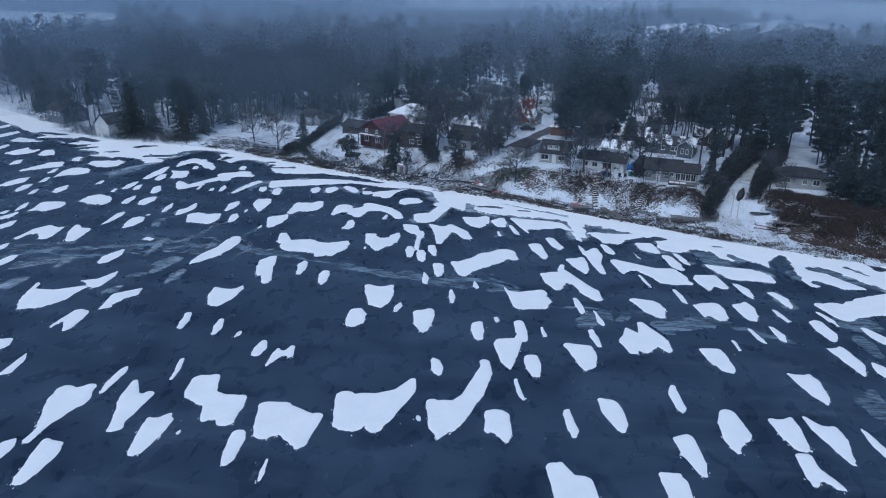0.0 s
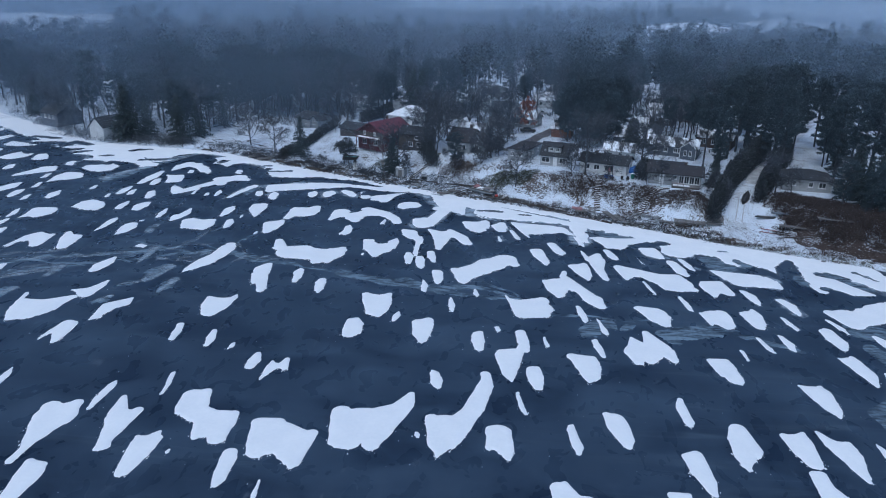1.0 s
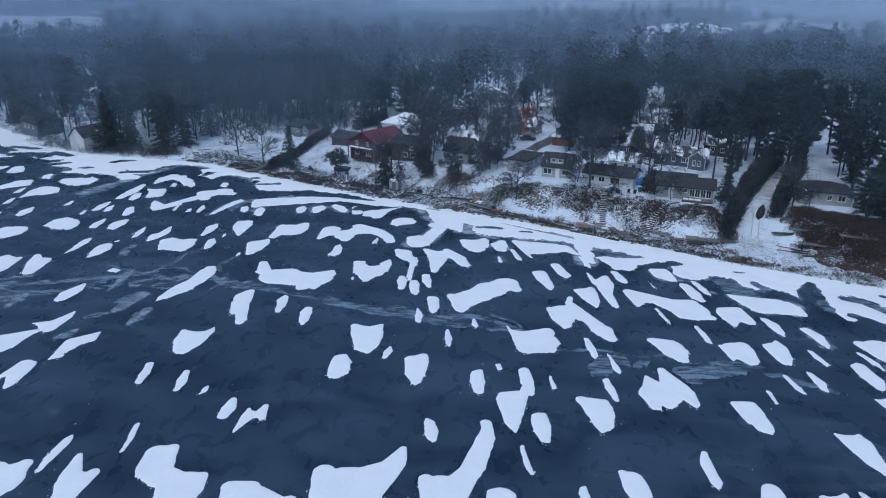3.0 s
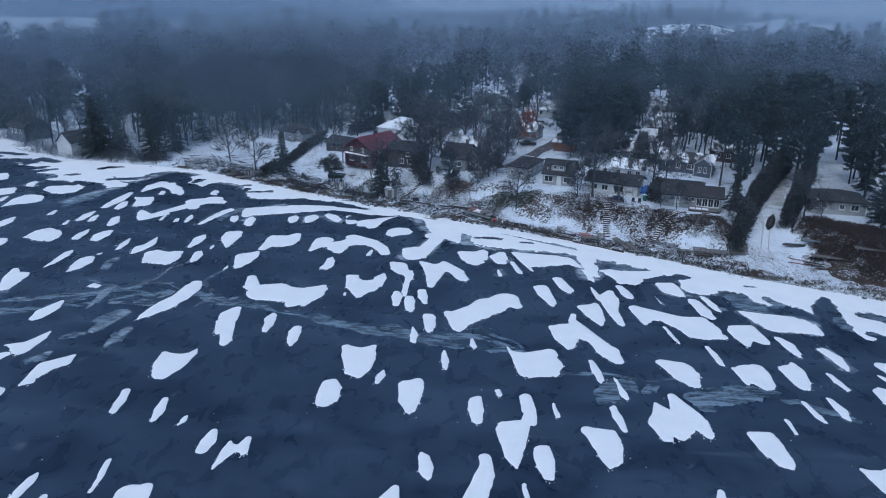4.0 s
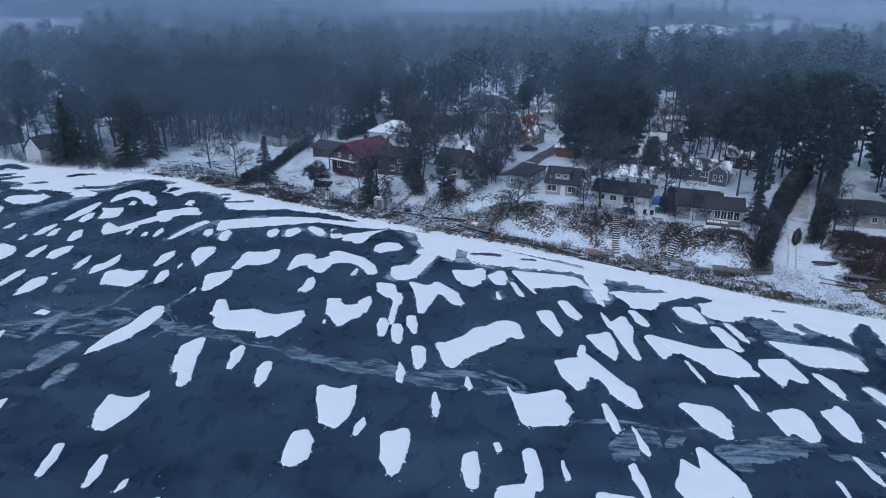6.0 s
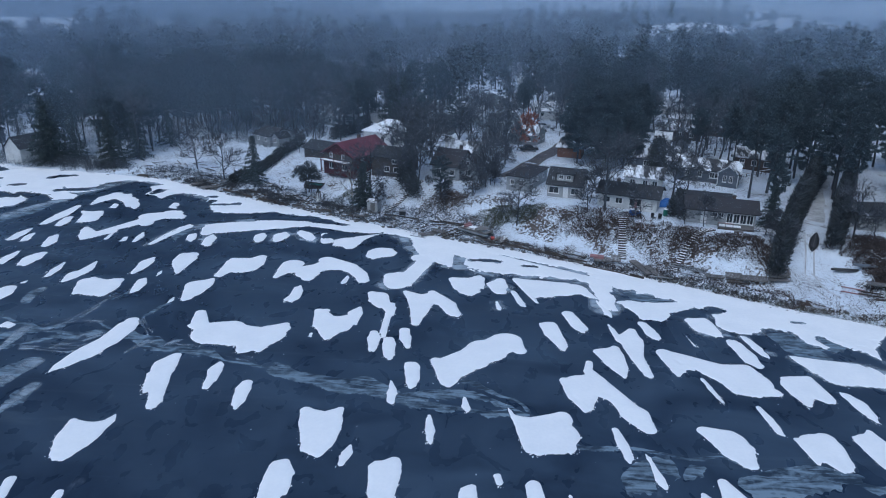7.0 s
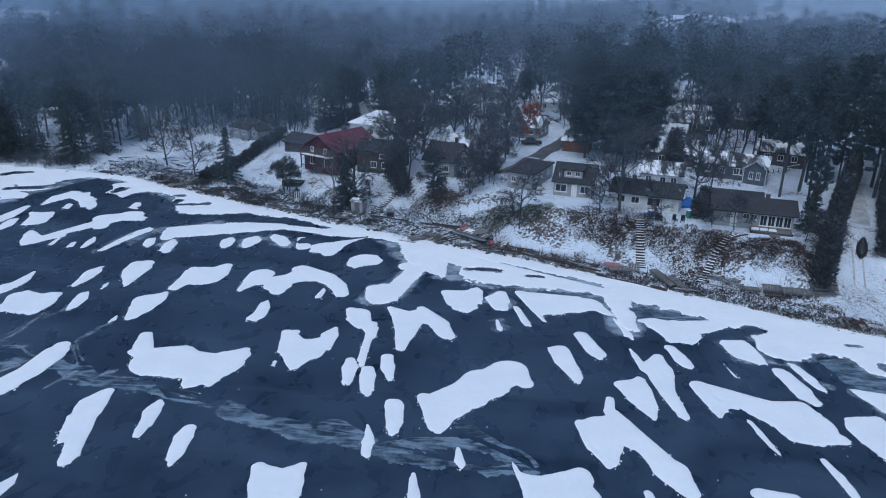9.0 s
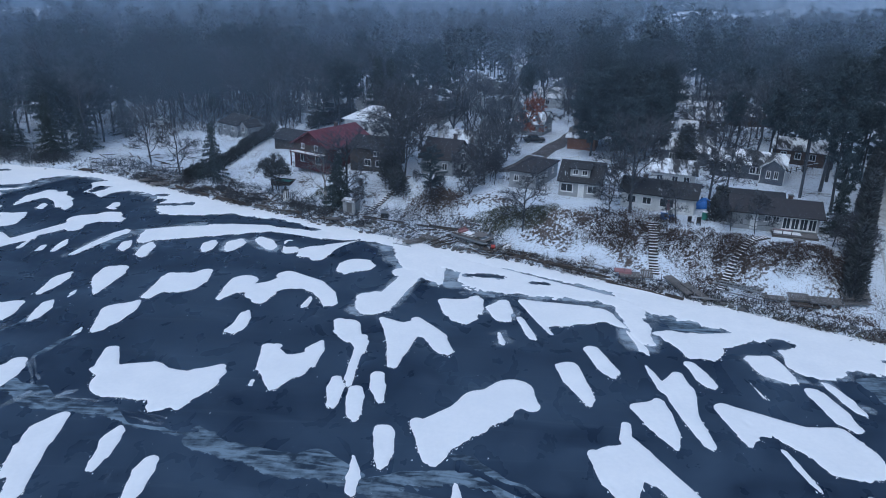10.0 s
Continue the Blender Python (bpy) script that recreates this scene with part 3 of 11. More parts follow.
def house(left, right, depth, label, wall, roof, eave=2.6, ridge=4.4, along="x", over=0.45, wins=(), doors=(), chimney=None, z=None, category="house", name="house", group="", hip=False, roof_label=""):
    """A house whose front runs from left to right (corners on the plan), its body behind it. wins: (face, offset, height, w, h)."""
    a, b = Vector((*left, 0)), Vector((*right, 0))
    w, turn = (b - a).length, math.atan2(right[1] - left[1], right[0] - left[0])
    mid = (a + b) / 2 + Vector((-math.sin(turn), math.cos(turn), 0)) * depth / 2
    base = ground_at(mid.x, mid.y) if z is None else z
    BUSY.append((mid.x, mid.y, max(w, depth) / 2 + 0.5))
    ob = thing(name, Matrix.Translation((mid.x, mid.y, base)) @ Matrix.Rotation(turn, 4, "Z"), label, category, group)
    if hip:
        body = shell(w, depth, eave, eave + 0.02, "x")
        part("roof", hip_roof(w, depth, eave, ridge, over, w <= depth), roof, ob, roof_label)
    else:
        body = shell(w, depth, eave, ridge, along)
        for bm in roof_slabs(w, depth, eave, ridge, along, over):
            part("roof", bm, roof, ob, roof_label)
    part("wall", body, wall, ob)
    spots = {"f": lambda u: (u, -depth / 2 - 0.02, 0.0), "b": lambda u: (u, depth / 2 + 0.02, math.pi), "r": lambda u: (w / 2 + 0.02, u, math.pi / 2), "l": lambda u: (-w / 2 - 0.02, u, -math.pi / 2)}
    for face, u, zc, ww, hh in wins:
        px, py, rt = spots[face](u)
        window(ob, px, py, zc, ww, hh, rt)
    for face, u, mat in doors:
        px, py, rt = spots[face](u)
        dr = part("door", bevelled(boxes(((0, -0.02, 1.03), (0.92, 0.08, 2.06))), 0.01), mat, ob)
        dr.matrix_local = Matrix.Translation((px, py, 0.1)) @ Matrix.Rotation(rt, 4, "Z")
        part("handle", boxes(((0.36, -0.08, 1.0), (0.05, 0.06, 0.12))), METAL, dr)
    if chimney:
        cx, cy, ch = chimney
        c = part("chimney", boxes(((cx, cy, ch / 2 + eave * 0.5), (0.55, 0.55, ch))), BRICK_WALL, ob)
        part("cap", boxes(((cx, cy, ch + eave * 0.5 + 0.05), (0.70, 0.70, 0.10))), STONE, c)
    return ob


W = lambda face, us, z=1.5, w=1.1, h=1.2: tuple((face, u, z, w, h) for u in us)

ranch = house((32.6, 144.1), (43.0, 141.7), 6.6, "long low cream cottage with brown shingle roof on the bluff", CREAM_WALL, BROWN_ROOF, 2.5, 3.7, over=0.6,
              wins=W("f", (-0.95, 0.05), 1.75, 0.85, 0.8) + W("f", (1.4, 2.45, 3.5, 4.55), 1.35, 1.0, 1.6) + W("r", (-1.5, 1.5)), doors=(("f", -2.6, TRIM),), chimney=(2.0, 0.6, 2.9))
deck = thing("deck", ranch.matrix_world @ Matrix.Translation((2.4, -4.4, 0)), "low wooden deck with a red-brown edge before the cottage", "deck")
part("platform", boxes(((0, 0, 0.24), (5.6, 2.0, 0.10))), WOOD, deck)
part("snow_cover", bevelled(boxes(((-0.9, 0.1, 0.31), (3.4, 1.2, 0.05))), 0.02), SNOW, deck)
part("skirt", boxes(((0, -1.02, 0.02), (5.6, 0.06, 0.44))), DARK_WOOD, deck)
for u in (-2.75, -1.6, -0.5):
    part("post", boxes(((u, -0.95, 0.62), (0.08, 0.08, 0.76))), DARK_WOOD, deck)
part("rail", boxes(((-1.62, -0.95, 1.0), (2.4, 0.09, 0.07))), MAUVE, deck, "faded red handrail")
part("step", boxes(((0.4, -1.35, 0.02), (1.4, 0.5, 0.16))), WOOD, deck)
part("step", boxes(((0.4, -1.75, -0.08), (1.4, 0.4, 0.16))), WOOD, deck)

house((33.2, 152.6), (41.5, 150.6), 3.4, "narrow dark-roofed outbuilding behind the cottage", DARK_WALL, BLACK_ROOF, 2.2, 2.9, category="shed", name="outbuilding")
white = house((18.9, 152.0), (28.6, 148.5), 6.8, "white bungalow with a black shingle roof on the bluff", WHITE_WALL, BLACK_ROOF, 2.6, 3.9, over=0.5,
              wins=W("f", (-3.6, -1.4), 1.5, 1.3, 1.1) + W("f", (1.4,), 1.5, 2.0, 1.3) + W("r", (-1.4, 1.6)), doors=(("f", 3.6, TRIM),), chimney=(-2.5, 0.8, 3.0))
cape = house((10.2, 157.2), (16.3, 155.6), 7.0, "pale storey-and-a-half cottage with a black roof and dormer", CREAM_WALL, BLACK_ROOF, 2.5, 4.9, over=0.35,
             wins=W("f", (-1.9,), 1.45, 1.9, 1.3) + W("f", (2.0,), 1.45, 1.5, 1.2) + W("r", (-1.5, 1.2), 1.5, 1.0, 1.1), doors=(("f", 0.3, TRIM),))
dormer = part("dormer", shell(3.0, 3.4, 1.35, 1.75, "x"), CREAM_WALL, cape)
dormer.matrix_local = Matrix.Translation((-0.1, -1.2, 3.05))
for bm in roof_slabs(3.0, 3.4, 1.35, 1.75, "x", 0.25):
    part("dormer_roof", bm, BLACK_ROOF, dormer)
window(cape, -0.8, -2.93, 3.85, 0.85, 0.8, 0.0)
window(cape, 0.6, -2.93, 3.85, 0.85, 0.8, 0.0)
house((2.6, 160.9), (6.8, 159.1), 10.4, "grey clapboard cottage with a dark hipped roof", GREY_WALL, BROWN_ROOF, 2.7, 3.8, over=0.28, hip=True, wins=W("f", (-1.1, 0.9), 1.5, 0.8, 1.0) + W("r", (-3.4, -0.6, 2.6), 1.6, 0.8, 0.9))
brown = house((-12.6, 169.2), (-7.0, 167.2), 7.6, "brown-roofed grey house with a steep front gable", GREY_WALL, BROWN_ROOF, 3.0, 5.6, over=0.5, wins=W("f", (-1.5, 1.5), 1.6, 1.0, 1.2) + W("r", (-2.0, 1.0), 1.6, 0.9, 1.1), chimney=(1.6, 0.4, 5.0))
gable = part("gable_wing", shell(4.4, 3.4, 2.9, 5.0, "y"), GREY_WALL, brown)
gable.matrix_local = Matrix.Translation((4.4, -0.8, 0))
for bm in roof_slabs(4.4, 3.4, 2.9, 5.0, "y", 0.35):
    part("wing_roof", bm, BROWN_ROOF, gable)
window(brown, 4.4, -2.54, 1.6, 1.2, 1.2, 0.0)
window(brown, 4.4, -2.54, 3.6, 0.8, 0.9, 0.0)

red = house((-36.8, 175.4), (-29.4, 171.0), 11.5, "dark red two-storey house with a red metal roof", RED_WALL, RED_ROOF, 3.9, 6.3, "y", 0.6, wins=W("f", (-2.0, 1.4), 3.5, 0.8, 0.9) + W("f", (-2.0, 1.8), 1.3, 1.4, 1.4) + W("r", (-3.0, 0.5, 3.0), 3.2, 0.9, 1.0), chimney=(-1.0, 2.0, 4.9), roof_label="red standing-seam metal roof")
gab = part("front_cladding", boxes(((0, -5.78, 2.75), (8.3, 0.06, 2.1))), DARK_WALL, red, "dark timber cladding")
bal = part("balcony", boxes(((0, -6.5, 2.45), (8.0, 1.5, 0.16)), ((0, -7.20, 3.0), (8.0, 0.06, 0.08)), ((-3.9, -7.2, 2.7), (0.1, 0.1, 0.7)), ((3.9, -7.2, 2.7), (0.1, 0.1, 0.7)), ((0, -7.2, 2.7), (0.1, 0.1, 0.7))), RED_WALL, red)
part("snow_cover", boxes(((0, -6.5, 2.57), (7.4, 1.3, 0.08))), SNOW, bal)
for u in (-3.8, 0.0, 3.8):
    part("post", boxes(((u, -7.1, 1.1), (0.16, 0.16, 2.6))), RED_WALL, bal)
for k in range(14):
    part("seam", boxes(((2.45, -6.0 + k * 0.92, 5.15), (5.3, 0.05, 0.05), Matrix.Rotation(math.atan2(2.4, 4.3), 4, "Y"))), RED_ROOF, red)
house((-25.8, 172.6), (-18.6, 170.2), 7.0, "dark grey house with a glazed porch beside the red house", DARK_WALL, BLACK_ROOF, 3.7, 5.2, over=0.4, wins=W("f", (1.6,), 2.9, 1.2, 0.9) + W("f", (-0.2, 2.0), 1.2, 1.3, 1.2))
house((-33.4, 203.4), (-22.8, 198.6), 9.0, "white house with a snow-covered hipped roof", WHITE_WALL, SNOW_ROOF, 3.2, 5.9, hip=True, wins=W("f", (-3, 0, 3)) + W("r", (-2, 2)), chimney=(1.0, 1.5, 4.0))
house((-45.0, 189.5), (-38.0, 186.0), 6.0, "dark low house with a black roof beside the red house", DARK_WALL, BLACK_ROOF, 1.9, 3.3)
hedge_house = house((-62.6, 205.6), (-57.2, 201.6), 8.0, "grey house with two gables and dark roofs behind a hedge", GREY_WALL, BLACK_ROOF, 2.2, 3.7, wins=W("f", (-1.6, 1.6), 1.3, 0.9, 1.0) + W("r", (-2, 1)))
lean = part("gable_wing", shell(3.2, 3.4, 2.1, 3.3, "y"), GREY_WALL, hedge_house)
lean.matrix_local = Matrix.Translation((4.6, -1.6, 0))
for bm in roof_slabs(3.2, 3.4, 2.1, 3.3, "y", 0.3):
    part("wing_roof", bm, BLACK_ROOF, lean)
window(hedge_house, 4.6, -3.34, 1.3, 0.9, 1.0, 0.0)
house((-52.0, 231.0), (-44.0, 226.5), 8.0, "grey house with snow on its roof in the trees", GREY_WALL, HALF_ROOF, 2.8, 5.0, wins=W("f", (-2.5, 0, 2.5)))
house((-37.5, 236.0), (-33.0, 234.0), 5.0, "white garden shed with a gable front", WHITE_WALL, SNOW_ROOF, 2.6, 4.2, "y", doors=(("f", 0, TRIM),), category="shed", name="shed")
slate = house((37.9, 174.0), (48.6, 169.4), 7.0, "slate-blue bungalow with white-trimmed windows and snowy roof", BLUE_WALL, HALF_ROOF, 2.6, 4.1, over=0.5, wins=W("f", (-3.8, -1.4, 1.0, 2.0, 4.2), 1.55, 0.95, 1.2))
ell = part("gable_wing", shell(3.8, 4.0, 2.6, 4.0, "y"), BLUE_WALL, slate)
ell.matrix_local = Matrix.Translation((4.2, -3.2, 0))
for bm in roof_slabs(3.8, 4.0, 2.6, 4.0, "y", 0.4):
    part("wing_roof", bm, HALF_ROOF, ell)
window(slate, 3.6, -5.24, 1.5, 0.7, 1.3, 0.0)
window(slate, 4.8, -5.24, 1.5, 0.7, 1.3, 0.0)
for u in (2.34, 6.06):
    part("corner_board", boxes(((u, -5.22, 1.2), (0.14, 0.10, 2.6))), TRIM, slate)
house((25.8, 165.4), (32.6, 163.6), 6.0, "white cottage with a half-snowed roof behind the bungalow", WHITE_WALL, HALF_ROOF, 2.5, 4.0, wins=W("f", (-2.0, 0.4, 2.2), 1.5, 1.0, 1.0) + W("r", (0,)))
house((31.0, 183.0), (39.0, 180.0), 7.0, "dark house with a snow-streaked gable roof", BLUE_WALL, HALF_ROOF, 2.8, 5.0, "x", wins=W("f", (-2, 2)))
house((39.5, 204.0), (42.8, 203.2), 3.6, "small white shed with a snow-topped roof", WHITE_WALL, SNOW_ROOF, 3.0, 4.2, "x", category="shed", name="shed")
house((43.4, 203.0), (47.0, 202.0), 4.0, "dark blue shed beside the white one", BLUE_WALL, BLACK_ROOF, 2.4, 3.4, "y", category="shed", name="shed")
house((53.0, 187.0), (61.0, 183.0), 7.0, "low brown house among pine trunks", BRICK_WALL, HALF_ROOF, 2.6, 4.2, wins=W("f", (-2.5, 0, 2.5)))
hipped = house((60.6, 144.2), (69.8, 142.4), 7.4, "pale cottage with a low dark hipped roof dusted with snow", CREAM_WALL, BLACK_ROOF, 2.6, 4.0, over=0.5, hip=True, wins=W("f", (-3.6, -2.6), 1.6, 0.7, 1.1) + W("f", (0.6,), 1.5, 0.9, 1.1) + W("f", (2.8,), 1.5, 1.4, 1.2))
house((14.6, 192.0), (20.0, 190.6), 4.5, "cedar-red cabin with a snowy flat roof", ORANGE_WALL, HALF_ROOF, 2.4, 2.9, category="cabin", name="cabin")
house((-146.0, 206.5), (-137.5, 201.5), 8.0, "dark-roofed grey house among bare trunks near the shore", BLUE_WALL, BLACK_ROOF, 3.8, 6.4, wins=W("f", (-2.5, 0, 2.5), 2.6, 1.1, 1.2))
house((-118.9, 187.9), (-113.9, 186.3), 8.0, "white boathouse with a steep gable and dark roof", WHITE_WALL, BLACK_ROOF, 3.4, 6.0, "y", 0.3, category="boathouse", name="boathouse", z=0.7)
house((-12.0, 196.0), (-9.0, 195.3), 3.4, "small white garden shed with a gable", WHITE_WALL, SNOW_ROOF, 2.6, 3.8, "y", category="shed", name="shed")
house((-10.5, 183.0), (-4.5, 181.0), 6.0, "dark-roofed house with skylight and snow on its eaves", GREY_WALL, HALF_ROOF, 2.6, 4.6)
house((3.6, 206.4), (10.2, 203.8), 7.0, "grey cottage with snow-streaked roof beside the driveway", GREY_WALL, HALF_ROOF, 2.6, 4.6, wins=W("f", (-1.8, 1.6)) + W("r", (-1.5, 1.5)))
house((-3.4, 205.0), (1.6, 203.0), 7.5, "grey gabled house with a snow-streaked roof", GREY_WALL, HALF_ROOF, 2.7, 4.9, "y", wins=W("f", (-1.2, 1.2)))
house((43.6, 219.6), (53.6, 216.4), 7.5, "long dark brown house with patches of snow on its roof", DARK_WALL, HALF_ROOF, 2.5, 4.6, hip=True, wins=W("f", (-3, 0, 3)))
house((50.4, 240.0), (57.6, 238.0), 5.0, "long pale outbuilding with a snowy roof", CREAM_WALL, SNOW_ROOF, 2.4, 3.3, category="outbuilding", name="outbuilding")
house((-18.0, 219.5), (-11.0, 216.0), 7.0, "dark-roofed grey house behind bare trees", GREY_WALL, BLACK_ROOF, 2.6, 4.8, wins=W("f", (-2, 2)))
house((70.5, 222.5), (77.0, 220.0), 6.0, "small grey house with a snowy roof among pines", GREY_WALL, SNOW_ROOF, 2.5, 4.2, wins=W("f", (-1.6, 1.6)))
far_rng = random.Random(5)
for (hx, hy, hw, rt, wl, rf) in ((2, 228, 9, -12, GREY_WALL, HALF_ROOF), (16, 244, 8, 8, WHITE_WALL, SNOW_ROOF), (-10, 238, 9, -20, WHITE_WALL, SNOW_ROOF), (28, 246, 7, -30, BLUE_WALL, SNOW_ROOF), (-2, 268, 10, 6, GREY_WALL, SNOW_ROOF), (22, 276, 9, -8, CREAM_WALL, SNOW_ROOF),
                                 (62, 226, 10, -15, BRICK_WALL, HALF_ROOF), (80, 232, 9, 10, GREY_WALL, SNOW_ROOF), (58, 262, 9, -10, WHITE_WALL, SNOW_ROOF), (100, 268, 10, -18, GREY_WALL, HALF_ROOF), (44, 300, 10, 0, CREAM_WALL, SNOW_ROOF), (-26, 262, 9, -25, GREY_WALL, HALF_ROOF),
                                 (-60, 268, 9, -30, CREAM_WALL, SNOW_ROOF), (-112, 262, 14, -24, GREY_WALL, SNOW_ROOF), (-160, 252, 9, -35, CREAM_WALL, HALF_ROOF), (-190, 300, 10, -30, GREY_WALL, SNOW_ROOF), (-30, 320, 10, -10, WHITE_WALL, SNOW_ROOF), (96, 196, 9, -20, GREY_WALL, HALF_ROOF),
                                 (130, 220, 10, -20, CREAM_WALL, SNOW_ROOF), (14, 330, 11, 4, WHITE_WALL, SNOW_ROOF), (80, 330, 11, -6, GREY_WALL, SNOW_ROOF), (150, 330, 12, -12, WHITE_WALL, SNOW_ROOF)):
    c, s = math.cos(radians(rt)), math.sin(radians(rt))
    house((hx - c * hw / 2, hy - s * hw / 2), (hx + c * hw / 2, hy + s * hw / 2), hw * 0.75, "village house with snow on its roof among the trees", wl, rf, 2.7, 4.7 + far_rng.uniform(-0.3, 0.5),
          far_rng.choice("xy"), wins=W("f", (-hw * 0.28, hw * 0.28)) + W("r", (0,)), group="village houses")


# ---- lanes ----
def lane(name, pts, width, mat, label, lift=0.05):
    """A strip along pts laid on the ground."""
    V, F = [], []
    P = [Vector((*p, 0)) for p in pts]
    fine = []
    for a, b in zip(P, P[1:]):
        n = max(2, int((b - a).length / 1.5))
        fine += [a.lerp(b, k / n) for k in range(n)]
    fine.append(P[-1])
    for i, p in enumerate(fine):
        d = (fine[min(i + 1, len(fine) - 1)] - fine[max(i - 1, 0)]).normalized()
        s = Vector((-d.y, d.x, 0))
        for j in range(7):
            q = p + s * width * ((j / 6) - 0.5) * (1 + 0.10 * math.sin(i * 0.9 + j))
            V.append((q.x, q.y, ground_at(q.x, q.y) + lift))
    for i in range(len(fine) - 1):
        for j in range(6):
            k = i * 7 + j
            F.append((k, k + 1, k + 8, k + 7))
    for p in fine[::3]:
        BUSY.append((p.x, p.y, width / 2 + 0.3))
    return tagged(part(name, (V, F), mat), label, "lane", kind="structure")


TRODDEN = plain("trodden_snow", (0.24, 0.25, 0.26), (0.60, 0.62, 0.66), 0.5, 0.8)
lane("road", ((2.6, 170.2), (3.6, 172.6), (7.3, 181.3), (11.8, 192.4), (16.3, 203.3), (20.5, 220), (22, 236)), 3.6, ROAD, "wet dark driveway cleared of snow")
lane("track", ((55.2, 147.5), (57.5, 153), (64, 169), (81.4, 196.5), (110, 250)), 2.6, TRODDEN, "trodden snowy lane between tall evergreen hedges")


# ---- hedges and brush ----
def hedge(pts, width, tall, mat, label, name="hedge", dense=330):
    """A clipped row of evergreen sprays round a dark woody core."""
    rng = random.Random(int(pts[0][0] * 10) + 7)
    ob = thing(name, Matrix.Translation((pts[0][0], pts[0][1], ground_at(*pts[0]))), label, "hedge")
    o = Vector((pts[0][0], pts[0][1], ground_at(*pts[0])))
    CV, CF, KV, KF = [], [], [], []
    for a, b in zip(pts, pts[1:]):
        a, b = Vector((*a, 0)), Vector((*b, 0))
        L = (b - a).length
        d = (b - a) / L
        s = Vector((-d.y, d.x, 0))
        n = int(L / 0.8)
        for k in range(n + 1):
            p = a + d * L * k / max(n, 1)
            g = ground_at(p.x, p.y)
            hh = tall * min(1.0, 0.5 + 0.07 * k if a.x == pts[0][0] and tall > 4 else 1.0) * (1 + 0.12 * math.sin(k * 1.7) + 0.10 * math.sin(k * 0.6) + rng.uniform(-0.16, 0.16))
            prism(KV, KF, Vector((p.x, p.y, g - 0.2)) - o, Vector((p.x, p.y, g + hh * 0.86)) - o, 0.09, 0.03, 5)
            for _ in range(int(dense * tall / 3)):
                f = rng.random() ** 0.85
                w = rng.uniform(0, 2 * math.pi)
                r = width * 0.5 * (1 - 0.6 * f ** 2.2) * rng.uniform(0.15, 1.25)
                c = p + d * rng.uniform(-0.5, 0.5) + (d * math.cos(w) * 0.7 + s * math.sin(w)) * r
                v = Vector((math.cos(w) * d.x + math.sin(w) * s.x, math.cos(w) * d.y + math.sin(w) * s.y, rng.uniform(0.2, 1.3)))
                sprig(CV, CF, Vector((c.x, c.y, g + f * hh)) - o, v.normalized() * rng.uniform(0.25, 0.7), rng.uniform(0.06, 0.13), rng)
            BUSY.append((p.x, p.y, width / 2))
    tagged(part("stem", (KV, KF), BARK, ob), kind="stuff")
    part("foliage", (CV, CF), mat, ob)
    return ob


hedge(((42.6, 129.5), (47.5, 139.5), (54, 152), (62, 167), (69, 180)), 2.3, 5.6, CEDAR, "tall dark evergreen hedge running up the bank beside the lane")
hedge(((53.4, 136.6), (56.4, 141.9), (62.5, 155), (71, 171)), 2.2, 5.0, CEDAR, "tall brownish evergreen hedge on the far side of the lane")
hedge(((-57.0, 173.6), (-54.5, 180), (-51.5, 190), (-48.5, 201)), 1.8, 2.2, CEDAR, "long clipped dark hedge along the snowy lawn")
hedge(((-42.5, 209), (-38, 217), (-37, 229)), 2.2, 3.0, CEDAR, "dark hedge behind the white-roofed house")
hedge(((-15.5, 161.5), (-17.6, 167.0), (-18.5, 171)), 3.4, 3.3, CEDAR, "dark dense shrubs beside the garden steps")
hedge(((31.0, 146.2), (32.6, 149.5)), 2.2, 3.4, CEDAR, "dark leaning shrub between two cottages")
hedge(((34.6, 176.5), (34.8, 181.5)), 3.0, 7.0, CEDAR, "dark upright cedars between the houses")


def thicket(x, y, r, tall, mat, label, n=420, name="bush"):
    """A low spreading bush: thin stems and many sprigs."""
    rng = random.Random(int(x * 13 + y * 7))
    g = ground_at(x, y)
    ob = thing(name, Matrix.Translation((x, y, g)), label, "bush", "bushes on the bank")
    SV, SF, CV, CF = [], [], [], []
    for _ in range(int(14 + r * 5)):
        w, q = rng.uniform(0, 6.28), r * math.sqrt(rng.random()) * 0.8
        a = Vector((math.cos(w) * q, math.sin(w) * q, 0))
        a.z = ground_at(x + a.x, y + a.y) - g - 0.1
        prism(SV, SF, a, a + Vector((rng.uniform(-.5, .5), rng.uniform(-.5, .5), tall * rng.uniform(0.5, 1.0))), 0.03, 0.012, 3)
    for _ in range(int(n * r * 1.5)):
        w, q = rng.uniform(0, 6.28), r * math.sqrt(rng.random())
        px, py = math.cos(w) * q, math.sin(w) * q
        hh = tall * rng.random() * (1 - 0.7 * (q / r) ** 2)
        q = q * (1 + 0.3 * math.sin(w * 3 + x) + 0.2 * math.sin(w * 5 + y))
        px, py = math.cos(w) * q * 1.25, math.sin(w) * q * 0.8
        sprig(CV, CF, Vector((px, py, ground_at(x + px, y + py) - g + hh)), any_way(rng, 0.5) * rng.uniform(0.15, 0.42), rng.uniform(0.02, 0.055), rng)
    tagged(part("stem", (SV, SF), BARK, ob), kind="stuff")
    part("foliage", (CV, CF), mat, ob)
    return ob


